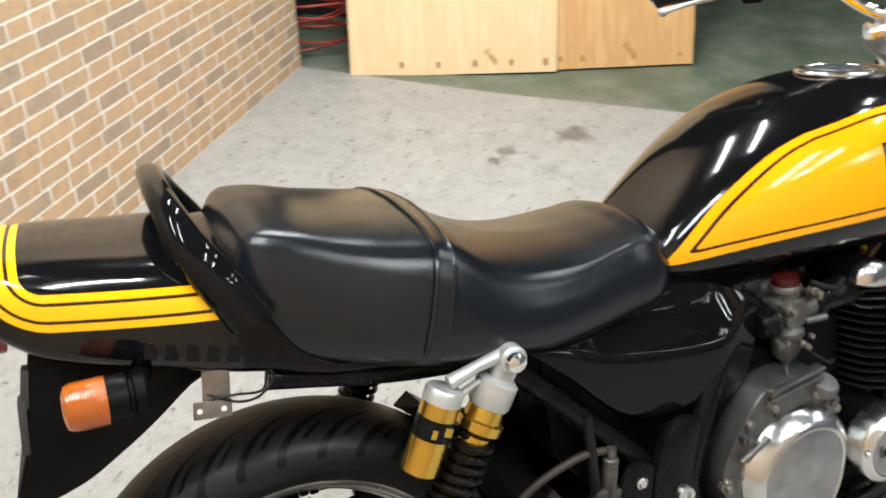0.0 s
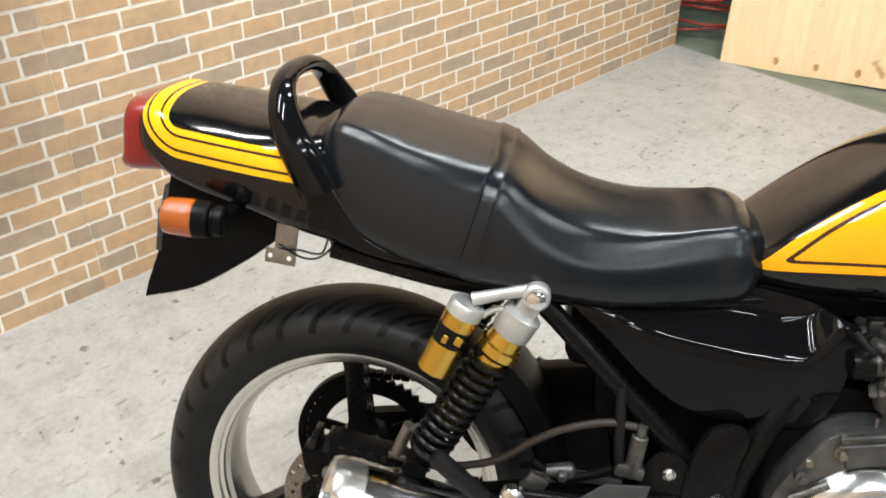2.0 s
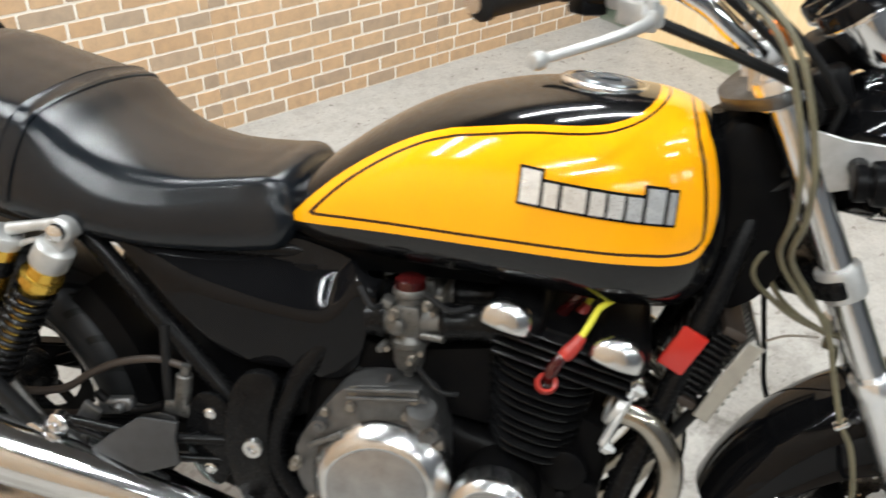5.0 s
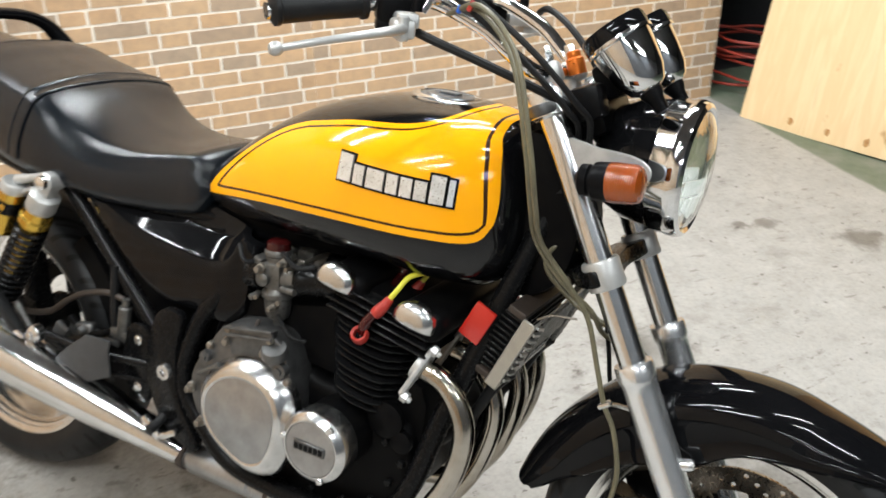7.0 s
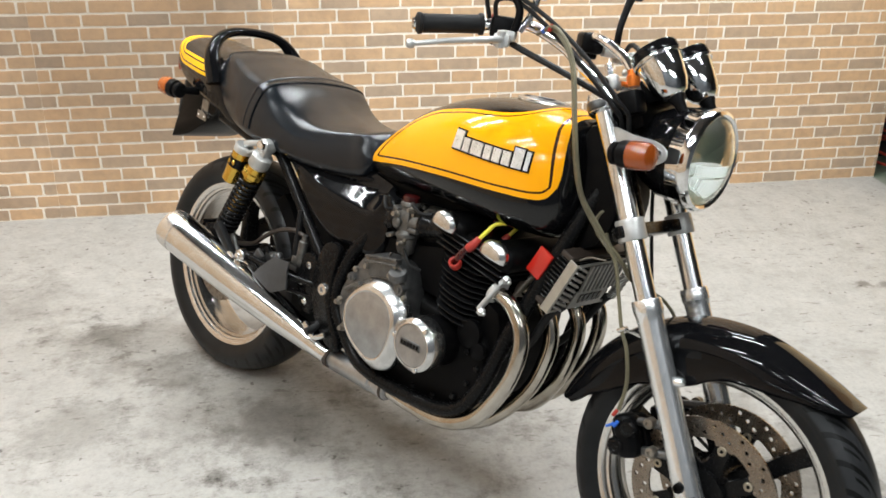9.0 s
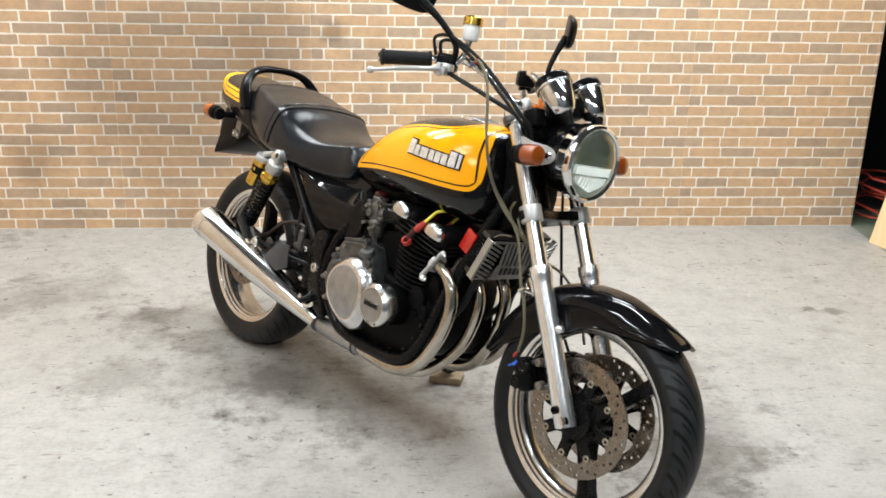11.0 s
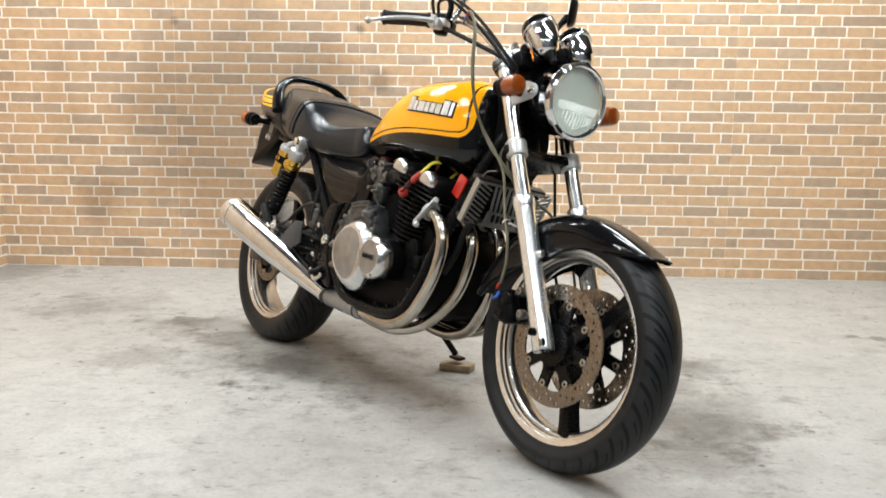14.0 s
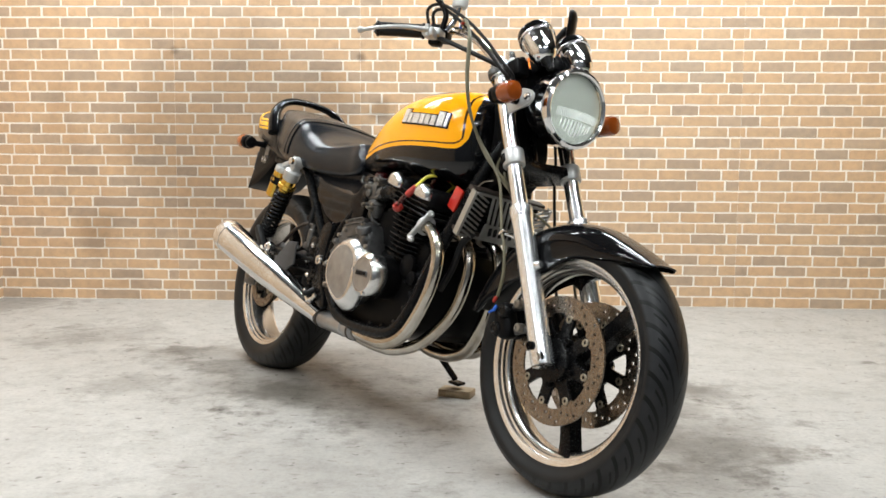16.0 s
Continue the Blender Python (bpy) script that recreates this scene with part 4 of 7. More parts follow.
for s in (-1, 1):
    sgn_parts(s)
bm = bmesh.new()
cyl(bm, (FA, -0.10, FZ), (FA, 0.10, FZ), 0.012, n=16)
lathe(bm, [(0.013, -0.05), (0.03, -0.048), (0.032, 0.0), (0.03, 0.048), (0.013, 0.05)], V(FA, 0, FZ), (0, 1, 0), 24)
part("front_axle", bm, rust_steel, bike)

bm = bmesh.new()
a = fork_at(0.70)
prism(bm, outline([(a.x - 0.035, 0.10), (a.x + 0.0, 0.122), (a.x + 0.015, 0.07), (a.x + 0.005, 0), (a.x + 0.015, -0.07), (a.x + 0.0, -0.122), (a.x - 0.035, -0.10), (a.x - 0.085, 0)], 4), -0.012, 0.012, 0.004)
bmesh.ops.rotate(bm, verts=bm.verts[:], cent=(0, 0, 0), matrix=Matrix.Rotation(radians(90), 3, "X"))
bmesh.ops.transform(bm, verts=bm.verts[:], matrix=Matrix.Translation((0, 0, 0.70)) @ Matrix.Translation((a.x, 0, 0)) @ Matrix.Rotation(radians(-26), 4, "Y") @ Matrix.Translation((-a.x, 0, 0)))
part("lower_triple_clamp", bm, satin_black, bike)
bm = bmesh.new()
a = fork_at(0.912)
prism(bm, outline([(a.x - 0.058, 0.050), (a.x - 0.022, 0.118), (a.x + 0.005, 0.128), (a.x + 0.028, 0.09), (a.x + 0.012, 0), (a.x + 0.028, -0.09), (a.x + 0.005, -0.128), (a.x - 0.022, -0.118), (a.x - 0.058, -0.050), (a.x - 0.064, 0)], 4), -0.008, 0.008, 0.003)
bmesh.ops.rotate(bm, verts=bm.verts[:], cent=(0, 0, 0), matrix=Matrix.Rotation(radians(90), 3, "X"))
bmesh.ops.transform(bm, verts=bm.verts[:], matrix=Matrix.Translation((0, 0, 0.912)) @ Matrix.Translation((a.x, 0, 0)) @ Matrix.Rotation(radians(-26), 4, "Y") @ Matrix.Translation((-a.x, 0, 0)))
part("upper_triple_clamp", bm, cast_alu, bike)
bm = bmesh.new()
cyl(bm, V(1.084, 0, 0.880), V(1.165, 0, 0.70), 0.034, n=24)
part("steering_head", bm, satin_black, bike)
bm = bmesh.new()
prism(bm, outline([(1.080, 0.868), (1.128, 0.858), (1.160, 0.79), (1.175, 0.73), (1.155, 0.66), (1.10, 0.625), (1.06, 0.66), (1.062, 0.80)], 3), -0.062, 0.062, 0.010)
part("head_gusset", bm, engine_black, bike, "black frame gusset round the steering head")

# front fender
f_crown = curve([46, 50, 55, 68, 85, 97, 108, 124, 145, 161, 168], [0.326, 0.314, 0.308, 0.303, 0.308, 0.312, 0.317, 0.322, 0.330, 0.337, 0.340])
f_edge = curve([46, 50, 55, 60, 70, 80, 90, 98, 106, 116, 126, 135, 144, 152, 160, 165, 168], [0.320, 0.300, 0.283, 0.269, 0.246, 0.234, 0.226, 0.216, 0.204, 0.204, 0.214, 0.226, 0.238, 0.252, 0.278, 0.292, 0.305])
f_half = curve([46, 49, 54, 62, 75, 100, 160, 168], [0.020, 0.040, 0.056, 0.066, 0.071, 0.073, 0.071, 0.064])
bm = bmesh.new()
rings = []
for a0 in np.linspace(48.4, 168, 62):
    rc, re_, hw_ = f_crown(a0), f_edge(a0), f_half(a0)
    cap = min(0.046, (rc - re_) * 0.7)
    d = V(math.cos(radians(a0)), 0, math.sin(radians(a0)))
    prof = []
    for k in range(9):
        ph = radians(90 * k / 8)
        prof.append((hw_ * math.sin(ph) ** 0.95, rc - cap * (1 - math.cos(ph))))
    r0 = rc - cap
    for k, (dy, u) in enumerate(((0.0005, 0.04), (-0.0025, 0.10), (-0.003, 0.35), (-0.0025, 0.65), (-0.0015, 0.93), (0.0005, 1.0))):
        prof.append((hw_ + dy, r0 + (re_ - r0) * u))
    half = [V(FA, 0, FZ) + d * rr + V(0, -y, 0) for y, rr in prof]
    inner = [V(FA, 0, FZ) + d * (rr - 0.004) + V(0, -max(0.0, y - 0.004), 0) for y, rr in prof]
    outer = list(reversed(half)) + [V(p.x, -p.y, p.z) for p in half[1:]]
    inn = list(reversed(inner)) + [V(p.x, -p.y, p.z) for p in inner[1:]]
    rings.append(outer + list(reversed(inn)))
add_ring_mesh(bm, rings)
fender = part("front_fender", bm, gloss_black, bike, "gloss black front mudguard")
for s in (-1, 1):
    bm = bmesh.new()
    box(bm, V(1.352, s * 0.071, 0.452), (0.05, 0.006, 0.05), (0, 26, 0), bev=0.002, seg=1)
    part("fender_bracket", bm, satin_black, fender, "black fender bracket at the fork")

# headlight
HL, HX = V(1.294, 0.006, 0.844), V(1, -0.025, -0.03).normalized()
bm = bmesh.new()
lathe(bm, [(0.0, -0.125), (0.04, -0.122), (0.070, -0.105), (0.086, -0.07), (0.0905, -0.03), (0.0905, -0.008), (0.087, 0.0), (0.082, 0.0)], HL, HX, 48)
hl = part("headlight", bm, gloss_black, bike, "round headlight with black shell and chrome rim")
bm = bmesh.new()
lathe(bm, [(0.0885, -0.030), (0.0915, -0.031), (0.0935, -0.028), (0.0935, -0.008), (0.0955, -0.005), (0.0960, 0.005), (0.0935, 0.013), (0.0875, 0.017), (0.083, 0.014), (0.082, 0.010), (0.085, 0.0), (0.086, -0.02)], HL, HX, 56, loop=True)
part("headlight_rim", bm, gauge_chrome, hl, "chrome headlight rim")
bm = bmesh.new()
lathe(bm, [(0.0835, 0.010), (0.078, 0.018), (0.06, 0.025), (0.03, 0.030), (0.0, 0.031), (0.0, 0.0285), (0.03, 0.0275), (0.059, 0.0225), (0.077, 0.0155), (0.0825, 0.008)], HL, HX, 48)
g = part("headlight_lens", bm, headlight_glass, hl, "fluted clear glass lens")
g.visible_shadow = False
hu = V(-HX.y, HX.x, 0).normalized()
hv = HX.cross(hu)
for k in range(34):
    u = -0.060 + 0.0052 * k if k < 24 else -0.044 + 0.0098 * (k - 24)
    w0, w1 = (-0.006, -0.026) if k < 24 else (-0.031, -0.068 + 0.45 * abs(u))
    bm = bmesh.new()
    tube(bm, [HL + hu * u + hv * w + HX * (0.0268 - 2.9 * (u * u + w * w)) for w in (w0, (w0 + w1) / 2, w1)], 0.0017 if k < 24 else 0.0028, n=8, k=2)
    fl_ = part("lens_flute", bm, flute_glass, hl)
    fl_.visible_shadow = False
bm = bmesh.new()
lathe(bm, [(0.082, 0.006), (0.070, -0.018), (0.05, -0.042), (0.022, -0.06), (0.012, -0.062)], HL, HX, 20)
part("reflector", bm, reflector_silver, hl, "bright faceted parabolic reflector", sharp=4)
bm = bmesh.new()
lathe(bm, [(0.0, -0.008), (0.010, -0.010), (0.012, -0.02), (0.011, -0.055)], HL, HX, 20)
part("bulb_shield", bm, chrome, hl)
for s in (-1, 1):
    bm = bmesh.new()
    prism(bm, outline([(1.150, 0.874), (1.20, 0.871), (1.245, 0.868), (1.268, 0.858), (1.272, 0.842), (1.258, 0.829), (1.235, 0.822), (1.18, 0.806), (1.160, 0.80)], 3), s * 0.103 - 0.003, s * 0.103 + 0.003, 0.001, 1)
    st = part("headlight_stay", bm, silver_paint, hl, "silver headlight stay")
    bm = bmesh.new()
    lathe(bm, [(0.0, 0.007), (0.008, 0.006), (0.011, 0.002), (0.011, -0.004)], V(1.253, s * 0.106, 0.847), (0, s, 0), 16)
    part("stay_bolt", bm, chrome, hl)


def indicator(c, axis, stem, lens, label):
    """A bullet-shaped turn signal: lens along the axis, black cup behind it, rubber stem to its bracket."""
    ax = Vector(axis).normalized()
    bm = bmesh.new()
    lathe(bm, [(0.0, -0.04), (0.017, -0.04), (0.0205, -0.037), (0.0205, -0.027), (0.0175, -0.025), (0.0175, -0.022), (0.0235, -0.020), (0.0246, -0.016), (0.0250, 0.0), (0.0, 0.0)], c, ax, 28)
    tube(bm, [Vector(c) - ax * 0.03, Vector(c) - ax * 0.03 + (Vector(stem) - Vector(c) + ax * 0.03) * 0.5, stem], [0.011, 0.010, 0.012], n=12)
    o = part("turn_signal", bm, plastic_black, bike, label)
    bm = bmesh.new()
    lathe(bm, [(0.0, 0.0), (0.0252, 0.0), (0.0255, 0.006), (0.0248, 0.032), (0.0222, 0.039), (0.016, 0.042), (0.0, 0.043)], c, ax, 32)
    part("signal_lens", bm, lens, o, "amber signal lens")
    return o


for s in (-1, 1):
    indicator(V(1.238, s * 0.165, 0.842), (1, s * 0.05, 0.1), V(1.215, s * 0.106, 0.842), amber_dark, "dark amber front turn signal with black cup")
    indicator(V(-0.187, s * 0.176, 0.739), (-1, s * 0.06, 0.08), V(-0.15, s * 0.12, 0.738), amber, "amber rear turn signal with black rubber cup")

# instruments
MX = V(-math.sin(0.72), 0, math.cos(0.72))
for s in (-1, 1):
    c = V(1.214, s * 0.061, 0.983)
    bm = bmesh.new()
    lathe(bm, [(0.0, -0.048), (0.014, -0.047), (0.025, -0.040), (0.0335, -0.023), (0.0385, 0.0), (0.0415, 0.020), (0.0425, 0.030), (0.040, 0.030)], c, MX, 44)
    mt = part("instrument", bm, gauge_chrome, bike, "chrome-cupped round instrument")
    bm = bmesh.new()
    lathe(bm, [(0.0420, 0.026), (0.0455, 0.0265), (0.0465, 0.029), (0.0455, 0.0325), (0.042, 0.033)], c, MX, 44, loop=True)
    part("cup_band", bm, chrome, mt, "chrome band round the cup")
    bm = bmesh.new()
    lathe(bm, [(0.0415, 0.032), (0.0455, 0.033), (0.0455, 0.047), (0.043, 0.0525), (0.038, 0.053), (0.0365, 0.048)], c, MX, 44, loop=True)
    part("bezel", bm, gloss_black, mt, "black bezel ring")
    bm = bmesh.new()
    lathe(bm, [(0.0385, 0.045), (0.0, 0.0455)], c, MX, 32)
    part("dial", bm, plastic_black, mt)
    bm = bmesh.new()
    lathe(bm, [(0.0, -0.078), (0.009, -0.077), (0.011, -0.060), (0.016, -0.050), (0.016, -0.044)], c, MX, 20)
    part("instrument_stub", bm, plastic_black, mt, "black lower cup and drive stub")
bm = bmesh.new()
box(bm, V(1.185, 0, 0.955), (0.05, 0.09, 0.05), (0, -30, 0), bev=0.008)
box(bm, V(1.16, 0, 0.90), (0.06, 0.14, 0.06), (0, -26, 0), bev=0.01)
part("instrument_bracket", bm, plastic_black, bike)
bm = bmesh.new()
box(bm, V(1.172, -0.085, 0.925), (0.042, 0.04, 0.045), (0, -20, 0), bev=0.007)
part("connector_cover", bm, plastic_black, bike)

# handlebar
bm = bmesh.new()
bar = [(0.80, -0.295, 1.005), (0.86, -0.208, 1.021), (0.90, -0.155, 1.026), (0.945, -0.127, 1.034), (1.017, -0.110, 1.006), (1.055, -0.100, 0.978), (1.083, -0.082, 0.957), (1.098, -0.05, 0.950), (1.10, 0, 0.950)]
bar = bar + [(x, -y, z) for x, y, z in reversed(bar[:-1])]
tube(bm, bar, 0.0111, n=14, k=6)
hb = part("handlebar", bm, chrome, bike, "chromed pulled-back handlebar")
for s in (-1, 1):
    g0 = V(0.877, s * 0.185, 1.023)
    gd = (V(0.80, s * 0.297, 1.005) - g0).normalized()
    bm = bmesh.new()
    lathe(bm, [(0.012, -0.002), (0.021, 0.0), (0.021, 0.006), (0.0180, 0.009), (0.0176, 0.05), (0.0182, 0.118), (0.0205, 0.12), (0.0205, 0.126), (0.011, 0.132)], g0, gd, 20)
    part("grip", bm, rubber, hb, "black rubber grip")
    bm = bmesh.new()
    box(bm, V(0.905, s * 0.152, 1.022), (0.052, 0.050, 0.044), (0, 0, -s * 36), bev=0.009, seg=3)
    box(bm, V(0.900, s * 0.160, 0.998), (0.034, 0.034, 0.02), (0, 0, -s * 36), bev=0.006)
    part("switch_housing", bm, plastic_black, hb)
    bm = bmesh.new()
    box(bm, V(0.892, s * 0.170, 1.040), (0.012, 0.016, 0.012), (0, 0, -s * 36), bev=0.003)
    part("switch_button", bm, red_rubber if s < 0 else rubber, hb)
    bm = bmesh.new()
    box(bm, V(0.944, s * 0.188, 1.008), (0.030, 0.050, 0.020), (0, 0, -s * 36), bev=0.005)
    box(bm, V(0.956, s * 0.218, 0.999), (0.030, 0.046, 0.024), (0, 0, -s * 36), bev=0.005)
    cyl(bm, V(0.966, s * 0.234, 0.984), V(0.966, s * 0.234, 1.016), 0.008, n=14, bev=0.002)
    part("lever_perch", bm, silver_paint, hb, "silver lever perch")
    bm = bmesh.new()
    tube(bm, [(0.968, s * 0.235, 1.0), (0.964, s * 0.268, 0.996), (0.946, s * 0.305, 0.990), (0.916, s * 0.340, 0.981), (0.88, s * 0.368, 0.970)], [0.0072, 0.0064, 0.0054, 0.0048, 0.0046], n=10)
    lathe(bm, [(0.0, -0.009), (0.006, -0.0075), (0.0088, -0.003), (0.0088, 0.003), (0.006, 0.0075), (0.0, 0.009)], V(0.876, s * 0.372, 0.969), gd, 16)
    part("lever", bm, silver_paint, hb, "silver brake lever with ball end" if s < 0 else "silver clutch lever with ball end")
    bm = bmesh.new()
    box(bm, V(1.098, s * 0.050, 0.950), (0.040, 0.026, 0.034), (0, -26, 0), bev=0.010, seg=3)
    lathe(bm, [(0.017, -0.012), (0.015, -0.004), (0.013, 0.014), (0.014, 0.02)], V(1.102, s * 0.050, 0.922), (-0.3, 0, 1), 18)
    part("bar_clamp", bm, silver_paint, hb)
    bm = bmesh.new()
    lathe(bm, [(0.0, 0.010), (0.006, 0.010), (0.0085, 0.008), (0.0085, 0.0), (0.0105, -0.002), (0.0105, -0.02), (0.0, -0.02)], V(1.090, s * 0.050, 0.978), (-0.35, 0, 0.9), 6)
    part("clamp_bolt", bm, polished, hb)
bm = bmesh.new()
lathe(bm, [(0.0, 0.012), (0.007, 0.012), (0.010, 0.010), (0.0105, 0.002), (0.013, 0.0), (0.0135, -0.008), (0.0135, -0.022), (0.0, -0.022)], V(1.116, -0.003, 0.972), (-0.35, 0, 0.9), 12)
part("stem_nut", bm, copper, bike, "orange anodised steering stem nut")
# front brake reservoir with gold cap
RC, RX = V(0.974, -0.155, 1.082), V(-0.06, 0.04, 1)
bm = bmesh.new()
lathe(bm, [(0.0, 0), (0.017, 0.0), (0.020, 0.004), (0.0205, 0.040), (0.0, 0.04)], RC, RX, 24)
rv = part("brake_reservoir", bm, primer_white, bike, "white brake fluid cup with gold cap")
bm = bmesh.new()
lathe(bm, [(0.0, 0.038), (0.0245, 0.038), (0.0245, 0.056), (0.020, 0.060), (0.0, 0.060)], RC, RX, 16)
part("reservoir_cap", bm, gold, rv, "gold anodised cap")
bm = bmesh.new()
tube(bm, [(0.955, -0.17, 1.02), (0.967, -0.158, 1.05), (0.974, -0.155, 1.084)], 0.008, n=10)
part("reservoir_arm", bm, chrome, rv)
for s in (-1, 1):
    mb = V(0.955, s * 0.182, 1.02)
    mh = V(0.825, -0.241, 1.181) if s < 0 else V(0.93, 0.27, 1.175)
    bm = bmesh.new()
    up = V(0.955, s * 0.182, 1.065)
    tube(bm, [mb, up, up.lerp(mh, 0.35) + V(0, 0, 0.012), up.lerp(mh, 0.75) + V(0, 0, 0.006)], [0.008, 0.0075, 0.0085, 0.012], n=12)
    mi = part("mirror", bm, plastic_black, bike, "black rectangular rear-view mirror")
    bm = bmesh.new()
    rings = []
    for dx, sc in ((-0.010, 0.94), (-0.008, 1.0), (0.0, 1.0), (0.008, 0.88), (0.013, 0.62)):
        ring = []
        for k in range(24):
            t = 2 * math.pi * k / 24
            cy, cz = math.cos(t), math.sin(t)
            ring.append(mh + V(dx, 0.066 * sc * abs(cy) ** 0.55 * (1 if cy > 0 else -1), 0.044 * sc * abs(cz) ** 0.55 * (1 if cz > 0 else -1)))
        rings.append(ring)
    add_ring_mesh(bm, rings)
    bmesh.ops.rotate(bm, verts=bm.verts[:], cent=mh, matrix=Matrix.Rotation(radians(s * 12), 3, "X"))
    bmesh.ops.rotate(bm, verts=bm.verts[:], cent=mh, matrix=Matrix.Rotation(radians(-41 if s < 0 else 46), 3, "Z"))
    part("mirror_head", bm, plastic_black, mi, "black mirror housing")


# ---- tank, seat and tail: lofted bodies ----
tz_top = curve([0.525, 0.564, 0.651, 0.727, 0.80, 0.872, 0.95, 1.02, 1.06, 1.08, 1.094], [0.722, 0.755, 0.818, 0.857, 0.879, 0.890, 0.892, 0.884, 0.866, 0.842, 0.80])
tz_bot = curve([0.525, 0.60, 0.70, 0.80, 0.90, 1.0, 1.06, 1.08, 1.094], [0.662, 0.648, 0.645, 0.645, 0.638, 0.630, 0.638, 0.66, 0.70])
t_hw = curve([0.525, 0.56, 0.62, 0.70, 0.80, 0.90, 0.98, 1.04, 1.07, 1.084, 1.094], [0.088, 0.108, 0.130, 0.155, 0.176, 0.182, 0.172, 0.148, 0.122, 0.098, 0.06])
NT = 56


def tank_section(x):
    """The right half of the tank's cross-section at x, from the bottom centre up to the top centre."""
    zt, zb, hw = tz_top(x), tz_bot(x), t_hw(x)
    zc = zb + (zt - zb) * 0.46
    out = []
    for k in range(NT + 1):
        a = -math.pi / 2 + math.pi * k / NT
        ca, sa = math.cos(a), math.sin(a)
        e = 2.5 if sa > 0 else 3.2
        y = hw * abs(ca) ** (2 / e)
        z = zc + (zt - zc if sa > 0 else zc - zb) * (1 if sa > 0 else -1) * abs(sa) ** (2 / e)
        out.append(V(x, -y, z))
    return out


def girth(sec):
    g = [0.0]
    for a, b in zip(sec, sec[1:]):
        g.append(g[-1] + (b - a).length)
    return g


def girth_at(sec, z=None, y=None, lo=4):
    """How far along the half-section, from the bottom, it reaches this height (or, on its top, this half-width)."""
    g = girth(sec)
    for k in range(lo, len(sec) - 1):
        a, c = sec[k], sec[k + 1]
        if z is not None and a.z <= z <= c.z:
            return g[k] + (g[k + 1] - g[k]) * (z - a.z) / max(1e-9, c.z - a.z)
        if z is None and k >= len(sec) // 2 and -a.y >= y >= -c.y:
            return g[k] + (g[k + 1] - g[k]) * (-a.y - y) / max(1e-9, c.y - a.y)
    return g[-1]


def panel_point(x, z=None, y=None):
    return (x, girth_at(tank_section(x), z, y) + (0.03 if y == 0 else 0))


def panel_run(pts, by):
    """A smooth run of the panel's outline: (x, height) or (x, half-width) points, taken densely."""
    return [panel_point(p.x, **{by: p.y}) for p in spline([(a, c, 0) for a, c in pts], 6)]


PANEL = panel_run([(0.534, 0.688), (0.570, 0.726), (0.608, 0.760), (0.646, 0.788), (0.684, 0.8115), (0.72, 0.829), (0.755, 0.841)], "z")
PANEL += panel_run([(0.822, 0.133), (0.888, 0.135), (0.926, 0.130), (0.95, 0.119), (0.969, 0.102), (0.982, 0.078), (0.990, 0.045), (0.994, 0.0)], "y")
PANEL += panel_run([(1.045, 0.0), (1.047, 0.04), (1.052, 0.08)], "y")
PANEL += panel_run([(1.061, 0.840), (1.068, 0.813), (1.0725, 0.782), (1.0725, 0.757), (1.069, 0.738), (1.061, 0.724), (1.048, 0.716), (1.02, 0.714), (0.972, 0.715), (0.841, 0.716), (0.697, 0.708), (0.549, 0.689)], "z")


def poly_distance(p, poly):
    """Distance to the outline, positive inside."""
    x, y = p
    best, inside = 9.0, False
    for (ax, ay), (bx, by) in zip(poly, poly[1:] + poly[:1]):
        dx, dy = bx - ax, by - ay
        t = max(0, min(1, ((x - ax) * dx + (y - ay) * dy) / (dx * dx + dy * dy + 1e-12)))
        best = min(best, math.hypot(x - ax - t * dx, y - ay - t * dy))
        if (ay > y) != (by > y) and x < (bx - ax) * (y - ay) / (by - ay) + ax:
            inside = not inside
    return best if inside else -best


def lofted(sections, dist, name, mats, label, parent=None):
    """Joins right half-sections and their mirror images into a body that carries the panel distance."""
    bm = bmesh.new()
    lay = bm.verts.layers.float.new("edge_distance")
    rows = []
    for sec in sections:
        g = girth(sec)
        ds = [dist(p, q) for p, q in zip(sec, g)] if dist else [-0.1] * len(sec)
        full = [(p, d) for p, d in zip(sec, ds)] + [(V(p.x, -p.y, p.z), d) for p, d in list(zip(sec, ds))[-2:0:-1]]
        row = []
        for p, d in full:
            v = bm.verts.new(p)
            v[lay] = d
            row.append(v)
        rows.append(row)
    n = len(rows[0])
    for a, b in zip(rows, rows[1:]):
        for i in range(n):
            bm.faces.new((a[i], a[(i + 1) % n], b[(i + 1) % n], b[i]))
    bm.faces.new(list(reversed(rows[0])))
    bm.faces.new(rows[-1])
    bmesh.ops.recalc_face_normals(bm, faces=bm.faces[:])
    return part(name, bm, mats, parent or bike, label)


xs = list(np.linspace(0.525, 1.094, 118))
tank = lofted([tank_section(x) for x in xs], lambda p, q: max(-0.099, min(0.099, poly_distance((p.x, q), PANEL))), "fuel_tank", tank_paint, "black fuel tank with pinstriped yellow side panels")
